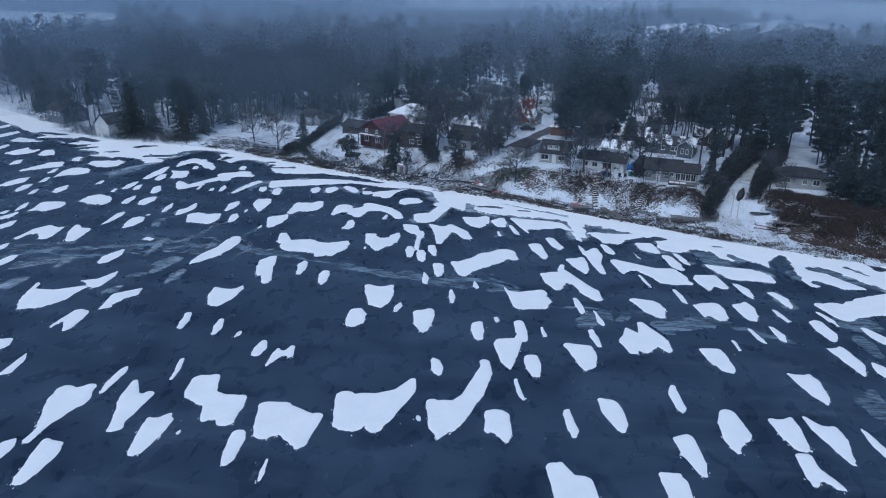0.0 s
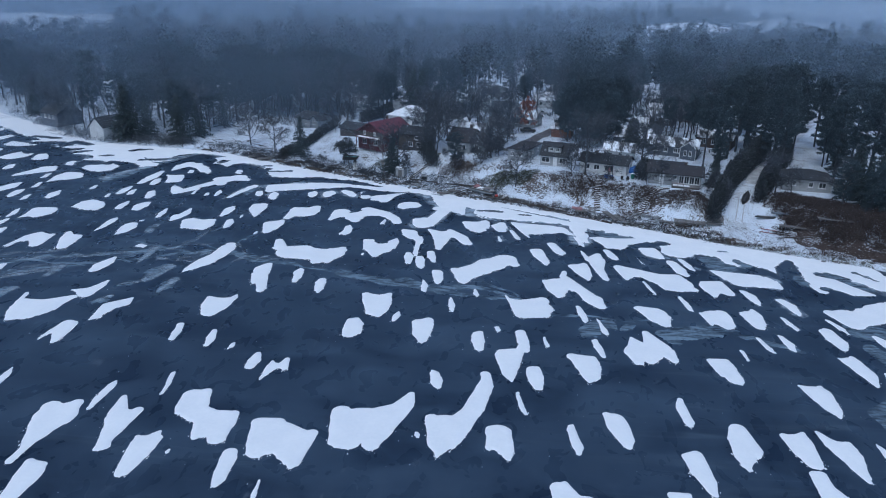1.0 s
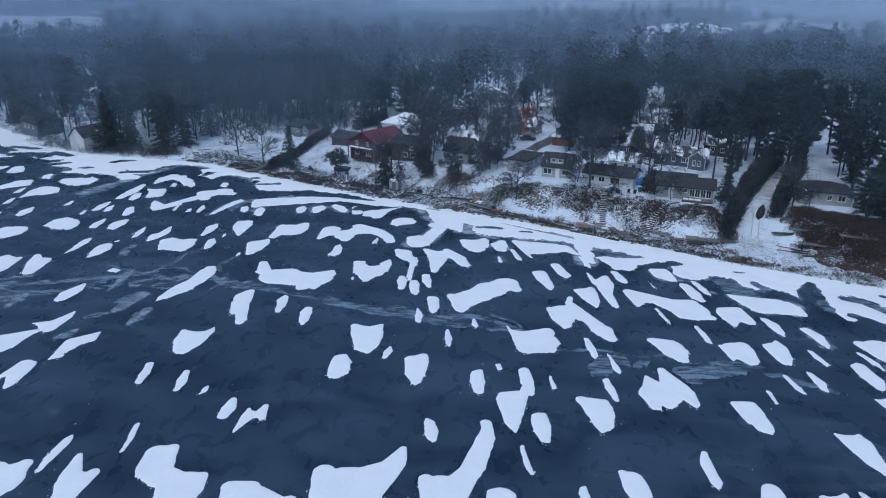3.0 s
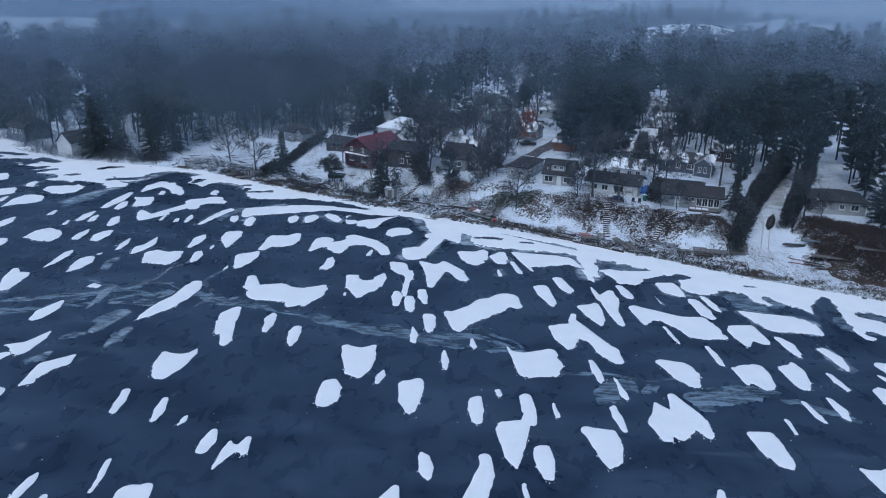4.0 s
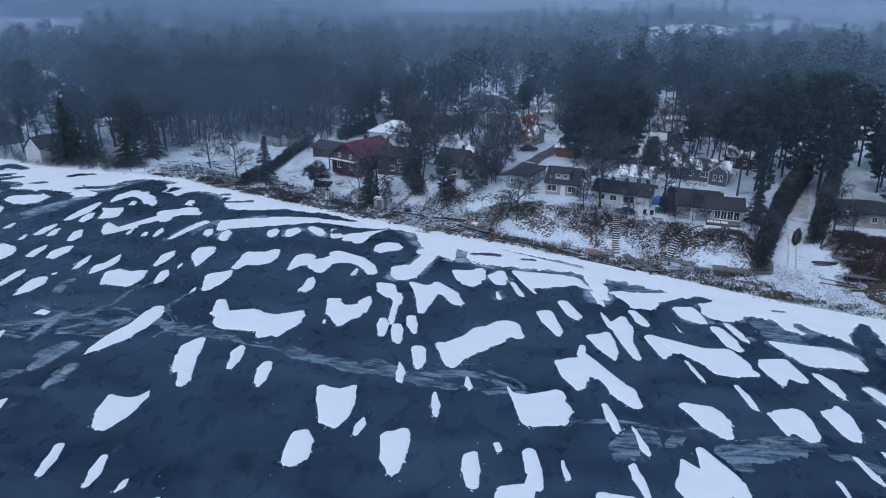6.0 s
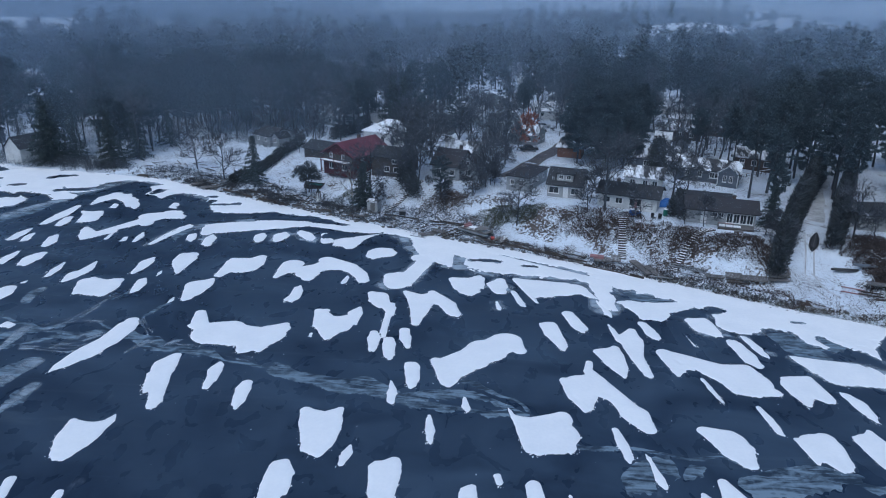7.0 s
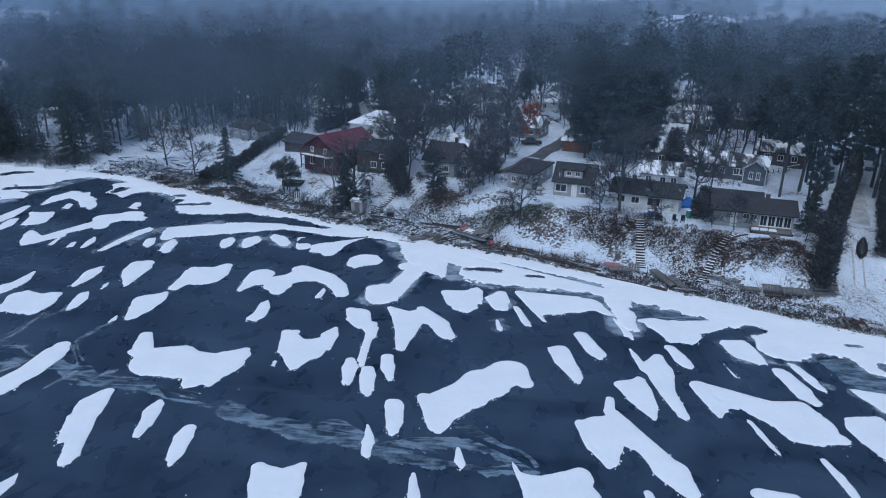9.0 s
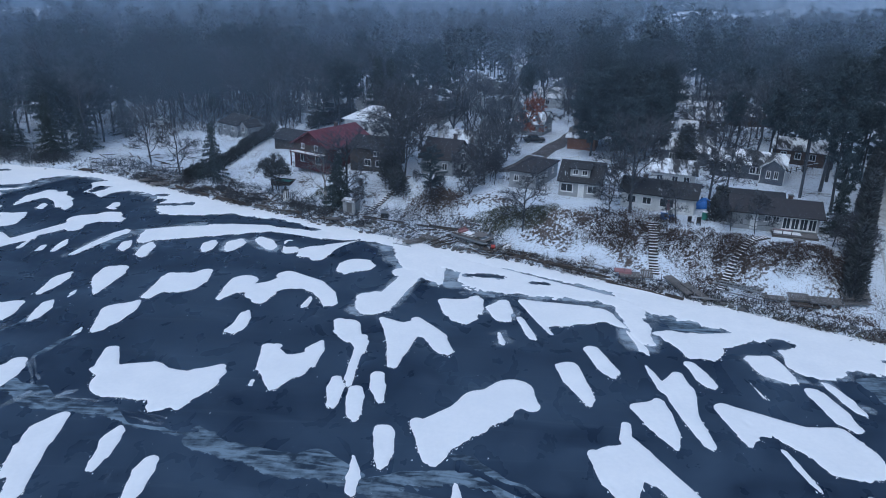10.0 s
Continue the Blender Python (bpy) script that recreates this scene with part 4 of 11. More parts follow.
for x, y, r, tl in ((14.5, 147, 3.2, 1.6), (19.0, 146.2, 3.0, 1.8), (23.5, 145.0, 2.2, 1.2), (36.5, 135.8, 2.6, 1.0), (40.0, 134.6, 2.6, 1.2), (42.4, 132.6, 2.4, 2.0), (30.5, 138.4, 2.4, 0.9), (33.0, 137.6, 2.0, 0.8), (59, 134, 3.4, 1.5), (64, 131, 3.6, 1.6), (69, 128, 3.4, 1.8), (74, 126, 3.6, 2.0), (62, 127.5, 3.0, 1.2), (66.5, 126, 3.2, 1.4), (71, 124, 3.2, 1.4), (78, 122, 3.4, 1.6), (61.5, 134.5, 2.6, 1.2), (55.5, 137, 2.4, 1.4)):
    thicket(x, y, r, tl, BRUSH, "rust-brown leafless brush on the snowy bank")
thicket(0.6, 151.6, 2.4, 1.1, IVY, "low olive-green shrub on the bank", 800)
thicket(2.8, 150.6, 2.2, 1.0, IVY, "low olive-green shrub on the bank", 800)
thicket(6.6, 150.4, 2.0, 1.0, IVY, "low olive-green shrub on the bank", 800)
for x, y, r in ((17.6, 144.2, 2.4), (20.8, 143.0, 2.6), (24.2, 141.4, 2.4), (28.2, 140.6, 2.2), (31.2, 139.2, 2.4), (37.8, 136.6, 2.2), (41.2, 135.6, 2.0)):
    thicket(x, y, r, 0.8, BRUSH, "low rust-brown brush spread over the snowy bank", 420)
thicket(-9.6, 157.2, 3.6, 3.2, BRUSH, "brown bush under a yard conifer", 800)
for x, y, r in ((59.5, 136.6, 2.8), (62.4, 134.0, 3.0), (66.0, 132.4, 3.0), (60.5, 131.6, 2.6), (64.2, 129.6, 2.8), (68.2, 129.4, 3.0), (71.6, 126.6, 3.0), (66.6, 126.8, 2.6), (75.0, 124.4, 3.2), (70.0, 123.6, 2.6), (78.6, 121.4, 3.2), (73.6, 121.2, 2.4)):
    thicket(x, y, r, 1.3, BRUSH, "dense rust-brown leafless brush covering the steep bank", 900)
thicket(-28.5, 165.0, 2.4, 1.6, IVY, "olive bush in the sloping yard")
for x, y in ((-104, 187), (-98, 188), (-92, 186), (-122, 191), (-128, 193), (-146, 208), (-90, 186.5), (-110, 186.6), (-101, 185.4), (-94, 184.8), (-116, 188.6), (-135, 199), (-91, 185.5)):
    thicket(x, y, 3.2, 2.4, TWIG, "dark grey leafless brush along the wooded shore")

# ---- trees that stand alone ----
for kind, x, y, sc, which in (
        ("broad", 18.6, 186, 0.95, 0), ("broad", 23.4, 190.5, 1.05, 0), ("broad", 28.6, 192, 1.1, 1), ("broad", 24.0, 179.5, 0.9, 1), ("broad", 21, 197, 1.1, 1), ("broad", 33.6, 200, 1.0, 0), ("pine", 28.3, 209, 0.7, 1), ("broad", 34.0, 211, 1.0, 1), ("pine", 22.5, 213, 0.7, 3), ("broad", 28.4, 183.4, 0.8, 0),
        ("oak", 19.8, 148.8, 1.25, 1), ("oak", 16.8, 148.0, 0.55, 0), ("oak", 17.6, 153.2, 0.7, 2), ("oak", 25.4, 144.6, 0.72, 2), ("oak", 4.6, 148.6, 0.85, 0), ("oak", -1.4, 162.5, 0.9, 1), ("oak", -3.6, 158.0, 0.8, 2), ("oak", 33.5, 158.0, 1.0, 1), ("oak", 36.5, 160, 0.9, 0),
        ("oak", 35.0, 141.8, 0.66, 2), ("oak", 32.2, 142.8, 0.5, 2), ("oak", 43.6, 138.4, 0.55, 2), ("shrubby", 45.4, 136.0, 0.9, 1), ("oak", 56.9, 138.0, 0.75, 1),
        ("spruce", -25.6, 160.6, 0.95, 0), ("pine", -10.0, 159.6, 0.42, 0), ("oak", -15.2, 166.3, 0.95, 0), ("oak", -15.8, 167.6, 1.0, 1), ("oak", -18.6, 173.5, 1.2, 1), ("oak", -13.0, 176.0, 1.2, 0), ("oak", -17.0, 179.0, 1.3, 1), ("bare", -21, 184, 0.8, 0), ("bare", -15, 186, 0.8, 2), ("bare", -8, 188, 0.8, 1), ("pine", -19, 190, 0.55, 0), ("oak", -24.5, 163.0, 1.0, 1),
        ("oak", -60.6, 178.4, 1.0, 0), ("oak", -70.2, 186.4, 0.95, 1), ("spruce", -52.6, 175.4, 0.9, 1), ("oak", -43.0, 162.5, 0.5, 2),
        ("pine", -49, 238, 0.7, 1), ("pine", -44, 232, 0.65, 2), ("spruce", -27.5, 212.5, 1.35, 1), ("spruce", -24.0, 214.0, 1.3, 1), ("spruce", -20.5, 213.0, 1.1, 0), ("pine", -10.5, 210, 0.66, 0), ("pine", -40.5, 213, 0.62, 1), ("pine", -30, 240, 0.68, 3), ("oak", -47, 216, 1.3, 1), ("oak", -60, 222, 1.4, 0),
        ("rust", 5.4, 197.6, 0.85, 0), ("pale", -27.5, 160.5, 0.8, 0), ("pale", 67.4, 131.4, 0.7, 0), ("oak", 70.8, 137.0, 0.9, 2), ("oak", 60, 137.8, 0.5, 0),
        ("tall", 47.0, 145.0, 0.72, 2), ("spruce", 45.8, 143.0, 0.8, 0), ("tall", 50.0, 154, 0.85, 0), ("tall", 53, 165, 1.0, 1), ("tall", 48.5, 161.5, 0.95, 0), ("tall", 57, 172, 1.1, 1), ("pine", 64, 162, 0.8, 1), ("pine", 67.5, 170, 0.82, 3), ("pine", 73, 178, 0.9, 1), ("tall", 62, 182, 1.1, 1), ("tall", 49, 178, 1.0, 2),
        ("pine", 66, 188, 0.8, 1), ("pine", 72, 192, 0.85, 3), ("pine", 78, 186, 0.85, 0), ("pine", 70, 205, 0.85, 1), ("pine", 80, 200, 0.9, 3), ("pine", 88, 190, 0.9, 1), ("pine", 60, 200, 0.8, 0), ("pine", 63.5, 174, 0.7, 2), ("pine", 58, 190, 0.75, 2), ("pine", 67.0, 131.0, 0.5, 0), ("pine", 70.2, 127.0, 0.55, 2), ("spruce", 76.5, 133.0, 1.5, 1), ("spruce", 80.5, 138, 1.6, 1), ("spruce", 84, 131, 1.6, 0), ("pine", 78, 146, 1.0, 1), ("pine", 84, 150, 1.0, 3), ("pine", 75, 154, 0.95, 0), ("pine", 90, 142, 1.0, 1), ("pine", 88, 158, 1.0, 3), ("spruce", 90, 126, 1.5, 1), ("spruce", 72.5, 140, 1.3, 1), ("spruce", 79, 142, 1.4, 0), ("spruce", 86, 137, 1.5, 1), ("spruce", 93, 137, 1.5, 0), ("spruce", 83, 123, 1.4, 1), ("spruce", 91, 118, 1.4, 0), ("spruce", 98, 123, 1.5, 1), ("bare", -143, 211, 0.7, 0), ("bare", -137, 203, 0.65, 1), ("bare", -130, 198, 0.6, 2), ("bare", -126, 197, 0.7, 3), ("bare", -148, 214, 0.7, 4), ("bare", -121, 194, 0.6, 0), ("bare", -134, 205, 0.75, 2), ("bare", -152, 216, 0.75, 1), ("bare", -141, 206, 0.6, 3), ("spruce", -156, 219, 0.9, 1), ("pine", 97, 134, 1.0, 0),
        ("spruce", -107.5, 187.5, 1.35, 1), ("spruce", -103, 191, 1.3, 0), ("spruce", -109, 193, 1.2, 1), ("spruce", -91.5, 187.5, 1.05, 1), ("spruce", -89.0, 195, 1.2, 0), ("forest", -94, 191, 0.95, 1), ("pine", -95, 198, 0.8, 0), ("forest", -88.5, 201.5, 0.9, 0), ("forest", -91, 206, 0.9, 3), ("spruce", -86.5, 207.5, 0.9, 1), ("forest", -82.5, 213.5, 0.9, 2), ("forest", -76, 216, 0.95, 1), ("tall", 62.5, 152.0, 0.8, 1), ("spruce", 72.0, 137.4, 1.3, 1), ("spruce", 74.4, 133.6, 1.4, 0), ("spruce", 70.8, 131.4, 1.1, 1), ("spruce", 73.4, 128.8, 1.3, 1), ("spruce", 77.5, 127.6, 1.4, 0), ("spruce", 69.6, 127.6, 0.8, 2)):
    plant(kind, x, y, sc * (0.72 if kind == "spruce" and x > 66 else 1.0), which=which)
plant("yew", -38.6, 168.6, 1.0)
for x, y in ((18.6, 186), (23.4, 190.5), (28.6, 192), (24, 179.5), (21, 197), (33.6, 200), (19.8, 148.8), (-15.8, 168.4)):
    BUSY.append((x, y, 2.5))

wood_rng = random.Random(9)


def scatter(n, area, kinds, gap, scale):
    """n trees, each clear of houses, lanes and one another."""
    made = tries = 0
    while made < n and tries < n * 30:
        tries += 1
        x, y = wood_rng.uniform(area[0], area[1]), wood_rng.uniform(area[2], area[3])
        if y - shore(x) < 5 or not free(x, y, gap) or not area[4](x, y):
            continue
        k = wood_rng.choice(kinds)
        plant(k, x, y, wood_rng.uniform(*scale) * (0.74 if k == "pine" else 1.0))
        BUSY.append((x, y, gap))
        made += 1


scatter(135, (-260, -62, 180, 262, lambda x, y: y - shore(x) > 7 and not (x > -88 and y < 211) and not (-150 < x < -116 and 208 < y - 0.0 * x < 240) and ripple(x, y, 9.0) < 0.35), ["bare"] * 3 + ["forest"] * 6 + ["pine"] * 2 + ["spruce"], 1.6, (0.8, 1.1))
scatter(46, (-92, -50, 212, 264, lambda x, y: True), ["forest"] * 4 + ["bare"] * 2 + ["spruce"], 1.3, (0.75, 1.0))
scatter(42, (-60, -16, 206, 262, lambda x, y: ripple(x, y, 8.0) < 0.3), ["bare"] * 3 + ["oak"] + ["forest"] * 4, 1.7, (0.65, 0.95))
scatter(14, (-16, 14, 204, 262, lambda x, y: True), ["oak"] * 3 + ["bare"], 1.8, (0.6, 0.85))
scatter(8, (-8, 4, 178, 200, lambda x, y: True), ["bare", "oak"], 1.6, (0.55, 0.8))
scatter(12, (2, 24, 208, 246, lambda x, y: True), ["tall", "oak", "bare"], 1.0, (0.6, 0.85))
scatter(6, (-9, 4, 180, 200, lambda x, y: True), ["oak", "bare"], 0.7, (0.48, 0.75))
scatter(4, (-52, -38, 190, 205, lambda x, y: True), ["oak", "bare"], 0.8, (0.45, 0.75))
scatter(9, (-4, 3, 158, 178, lambda x, y: True), ["shrubby", "shrubby", "oak"], 0.5, (0.5, 0.75))
scatter(7, (-26, -4, 158, 166, lambda x, y: True), ["shrubby"], 0.5, (0.3, 0.5))
scatter(14, (36, 66, 176, 214, lambda x, y: True), ["tall"] * 3 + ["bare"], 2.4, (0.75, 1.0))
scatter(10, (44, 58, 198, 214, lambda x, y: True), ["oak", "bare"], 1.6, (0.6, 0.8))
scatter(74, (16, 96, 222, 264, lambda x, y: not 47 < x - (y - 240) * 0.2 < 54 and ripple(x, y, 9.0) < 0.3), ["bare"] + ["tall"] * 3 + ["forest"] * 3 + ["pine"], 1.5, (0.8, 1.05))
scatter(80, (58, 190, 118, 262, lambda x, y: x > 0.21 * y + 24 and x > 75 - (y - 150) * 0.2), ["pine"] * 4 + ["tall"] * 3 + ["bare", "spruce"], 1.5, (0.85, 1.1))


# ---- the woods behind ----
def far_bare(seed):
    rng = random.Random(seed)
    V, F = [], []
    h = rng.uniform(13, 17)
    prism(V, F, Vector((0, 0, -0.5)), Vector((rng.uniform(-.4, .4), rng.uniform(-.4, .4), h * 0.8)), 0.17, 0.06, 3)
    for _ in range(130):
        f = rng.uniform(0.30, 1.0)
        r = h * 0.27 * math.sin(math.pi * (0.12 + 0.80 * (f - 0.30) / 0.70)) * math.sqrt(rng.random())
        w = rng.uniform(0, 6.283)
        d = Vector((math.cos(w), math.sin(w), rng.uniform(0.3, 1.6))).normalized()
        sprig(V, F, Vector((math.cos(w) * r, math.sin(w) * r, f * h - 0.8)), d * rng.uniform(0.9, 2.4), rng.uniform(0.09, 0.22), rng)
    return np.array(V), F


def far_pine(seed):
    """A forest pine seen from afar: a bare trunk under a ragged crown of flat clumps."""
    rng = random.Random(seed)
    V, F = [], []
    h = rng.uniform(15, 21)
    prism(V, F, Vector((0, 0, -0.5)), Vector((rng.uniform(-.3, .3), rng.uniform(-.3, .3), h * 0.96)), 0.22, 0.05, 3)
    low = rng.uniform(0.25, 0.45)
    for i in range(26):
        f = low + (1 - low) * (i + rng.random()) / 26
        g = (f - low) / (1 - low)
        reach = h * 0.19 * (0.35 + 0.95 * math.sin(math.pi * (0.18 + 0.78 * g))) * rng.uniform(0.5, 1.2)
        w = i * 2.4 + rng.uniform(-.5, .5)
        for _ in range(8):
            q = reach * rng.uniform(0.15, 1.0)
            c = Vector((math.cos(w) * q + rng.gauss(0, .4), math.sin(w) * q + rng.gauss(0, .4), f * h + rng.uniform(-.3, .4)))
            sprig(V, F, c, (any_way(rng, 0.35) + Vector((math.cos(w), math.sin(w), 0)) * 0.5).normalized() * rng.uniform(0.8, 1.7), rng.uniform(0.26, 0.52), rng)
    return np.array(V), F


def far_wood(name, shapes, spots, mat, label):
    rng = random.Random(3)
    VV, FF, k = [], [], 0
    for x, y, s in spots:
        v, f = shapes[rng.randrange(len(shapes))]
        a = rng.uniform(0, 6.283)
        c, sn = math.cos(a) * s, math.sin(a) * s
        VV.append(np.stack([v[:, 0] * c - v[:, 1] * sn + x, v[:, 0] * sn + v[:, 1] * c + y, v[:, 2] * s * rng.uniform(0.9, 1.12) + ground_at(x, y)], 1))
        FF.extend([tuple(q + k for q in t) for t in f])
        k += len(v)
    return tagged(part(name, (np.concatenate(VV).tolist(), FF), mat), label, "woods", kind="stuff")


def field(x, y):
    """Open snowy fields and clearings between the woods."""
    return (y > 440 and x < -0.56 * y) or (y > 620 and ((x - 330) / 170) ** 2 + ((y - 800) / 110) ** 2 < 1) or ((x - 620) / 260) ** 2 + ((y - 950) / 110) ** 2 < 1 or ((x + 620) / 250) ** 2 + ((y - 1000) / 120) ** 2 < 1 \
        or ((x - 150) / 62) ** 2 + ((y - 570) / 62) ** 2 < 1 or ((x - 275) / 80) ** 2 + ((y - 640) / 66) ** 2 < 1 \
        or ((x - 60) / 26) ** 2 + ((y - 420) / 30) ** 2 < 1 or ((x - 190) / 40) ** 2 + ((y - 400) / 30) ** 2 < 1


bare_spots, pine_spots = [], []
for y0, y1, step in ((258, 380, 5.6), (380, 560, 7.5), (560, 1150, 13.0)):
    y = y0
    while y < y1:
        x = -0.80 * y - 60
        while x < 0.80 * y + 60:
            px, py = x + wood_rng.uniform(-.5, .5) * step, y + wood_rng.uniform(-.5, .5) * step
            x += step
            if py - shore(px) < 8 or field(px, py) or not free(px, py, 1.0):
                continue
            lot = ripple(px, py, 42.0) + 0.6 * ripple(px, py, 130.0) + (0.5 if px > 0.1 * py else -0.25)
            open_ground = ripple(px, py, 12.0) + 0.7 * ripple(px + 70, py, 31.0)
            if open_ground > (0.05 if y0 < 300 else 0.35 if px > -0.42 * py else 0.0) and wood_rng.random() < 0.8:
                continue
            if y0 < 300 and -10 < px < 130 and wood_rng.random() < 0.30:
                continue
            s = wood_rng.uniform(0.62, 1.2) * (1.05 if step > 10 else 1.0)
            (pine_spots if lot + wood_rng.uniform(-.7, .7) > -0.05 else bare_spots).append((px, py, s))
        y += step
far_wood("bare_woods", [far_bare(s) for s in range(6)], bare_spots, FAR_TWIG, "grey-brown leafless woods fading into the mist")
far_wood("pine_woods", [far_pine(s) for s in range(5)], pine_spots, FAR_PINE, "dark pine woods fading into the mist")


# ---- snow on the ice ----
GAPS = []


def gap(*pts):
    """Bare dark ice that breaks the snow along the shore: a stroke through points (x, y, r)."""
    GAPS.extend((*a, *b) for a, b in zip(pts, pts[1:]))


def drift_mesh(caps, cell, thick, ragged, seed, ease=0.45, gaps=(), slim=0.0):
    """A thin snow patch: the smooth union of tapered strokes (x, y, r, x, y, r) with a wind-frayed edge, domed to its middle."""
    C = np.array(caps)
    pad = 0.6
    x0, x1 = min((C[:, 0] - C[:, 2]).min(), (C[:, 3] - C[:, 5]).min()) - pad, max((C[:, 0] + C[:, 2]).max(), (C[:, 3] + C[:, 5]).max()) + pad
    y0, y1 = min((C[:, 1] - C[:, 2]).min(), (C[:, 4] - C[:, 5]).min()) - pad, max((C[:, 1] + C[:, 2]).max(), (C[:, 4] + C[:, 5]).max()) + pad
    nx, ny = int((x1 - x0) / cell) + 2, int((y1 - y0) / cell) + 2
    X, Y = np.meshgrid(x0 + cell * np.arange(nx), y0 + cell * np.arange(ny), indexing="ij")
    S = np.zeros(X.shape)
    k = 16.0
    for ax, ay, ar, bx, by, br in caps:
        dx, dy = bx - ax, by - ay
        t = np.clip(((X - ax) * dx + (Y - ay) * dy) / (dx * dx + dy * dy + 1e-9), 0, 1)
        S += np.exp(-k * np.clip(np.hypot(X - ax - t * dx, Y - ay - t * dy) - (ar + t * (br - ar)), -2.5, 6))
    Fd = -np.log(S) / k
    south = np.clip(-np.gradient(Fd, cell, axis=1), 0, 1)
    Fd = Fd + ragged * (0.35 + 1.5 * south) * (0.5 * ripple(X + seed, Y, 0.9) + 0.35 * ripple(X * 1.6 + 3, Y * 0.8 + seed, 0.37) + 0.3 * ripple(X * 2.2, Y, 0.16))
    for ax, ay, ar, bx, by, br in gaps:
        if max(ax, bx) + 4 < x0 or min(ax, bx) - 4 > x1 or max(ay, by) + 4 < y0 or min(ay, by) - 4 > y1:
            continue
        dx, dy = bx - ax, by - ay
        t = np.clip(((X - ax) * dx + (Y - ay) * dy) / (dx * dx + dy * dy + 1e-9), 0, 1)
        hole = np.hypot(X - ax - t * dx, Y - ay - t * dy) - (ar - slim + t * (br - ar)) + 0.35 * ripple(X, Y + seed, 0.8) + 0.2 * ripple(X * 1.7, Y, 0.3)
        Fd = np.maximum(Fd, -hole)
    V, ids, F = [], {}, []

    def corner(i, j):
        key = (i, j)
        if key not in ids:
            ids[key] = len(V)
            e = min(1.0, max(0.0, -Fd[i, j] / ease))
            V.append((X[i, j], Y[i, j], 0.006 + thick * (e * (2 - e)) * (1 + 0.25 * math.sin(X[i, j] * 1.3) * math.sin(Y[i, j] * 0.9 + seed))))
        return ids[key]

    def cut(a, b):
        key = (a, b) if a < b else (b, a)
        if key not in ids:
            u = Fd[a] / (Fd[a] - Fd[b])
            ids[key] = len(V)
            V.append((X[a] + (X[b] - X[a]) * u, Y[a] + (Y[b] - Y[a]) * u, 0.002))
        return ids[key]

    inside = Fd < 0
    some = inside[:-1, :-1] | inside[1:, :-1] | inside[:-1, 1:] | inside[1:, 1:]
    for i, j in zip(*np.nonzero(some)):
        ring = ((i, j), (i + 1, j), (i + 1, j + 1), (i, j + 1))
        poly = []
        for n in range(4):
            a, b = ring[n], ring[(n + 1) % 4]
            if inside[a]:
                poly.append(corner(*a))
            if inside[a] != inside[b]:
                poly.append(cut(a, b))
        if len(poly) > 2:
            F.append(tuple(poly))
    return V, F


COUNT = [0]
CRUMBS = []
crumb_rng = random.Random(404)


def lay(caps, name, mat, label, category, group, cell, thick, ragged, kind="", ease=0.45, gaps=(), slim=0.0):
    COUNT[0] += 1
    mesh = drift_mesh(caps, cell, thick, ragged, COUNT[0] * 1.7, ease, gaps, slim)
    if name == "snow_patch":
        rim = [v for v in mesh[0] if v[2] < 0.003]
        mid = sum(v[1] for v in rim) / max(1, len(rim))
        CRUMBS.extend(v for v in rim if v[1] < mid and crumb_rng.random() < 0.20)
    ob = part(name, mesh, mat)
    ob.data.shade_smooth()
    return tagged(ob, label, category, group, kind)


def drift(*caps):
    mx, my = sum(c[0] for c in caps) / len(caps), sum(c[1] for c in caps) / len(caps)
    if shore(mx) - my < 26 and abs(int(mx * 7)) % 5 < 2:
        fringe(caps, 0.6, 0.9)
    big = max(max(abs(c[0] - c[3]), abs(c[1] - c[4]), c[2], c[5]) for c in caps)
    return lay(caps, "snow_patch", SNOW, "long wind-shaped patch of white snow on dark ice" if big > 4 else "small rounded patch of white snow on dark ice", "snow patch", "snow patches on the ice",
               0.13 if big < 2.5 else 0.17, 0.06, 0.20, "", 0.45, GAPS if shore(mx) - my < 30 else ())


def fringe(caps, spread, drag):
    """Grey wind-packed slush that reaches out from under a patch of snow."""
    rng = random.Random(int(caps[0][0] * 11 + caps[0][1] * 5))
    wide = [(a - drag * rng.random(), b - 0.4 * drag * rng.random(), r + spread * rng.uniform(0.3, 1.0), c + drag * rng.random(), d + 0.5 * drag * rng.random(), q + spread * rng.uniform(0.3, 1.0)) for a, b, r, c, d, q in caps]
    return lay(wide, "slush_fringe", THIN_SLUSH, "grey wind-packed slush round a snow patch", "slush", "", 0.34, 0.026, 0.8, "stuff", 1.2, GAPS, 0.45)


def slush(*caps):
    return lay(caps, "slush_patch", SLUSH, "grey half-frozen slush patch in the dark ice", "slush patch", "slush patches in the ice", 0.22, 0.012, 0.5)


def shelf(*caps):
    fringe(caps, 1.7, 1.8)
    return lay(caps, "shore_snow", SNOW, "broad band of snow on the ice along the shore", "snow", "", 0.30, 0.08, 0.6, "stuff", 0.45, GAPS)


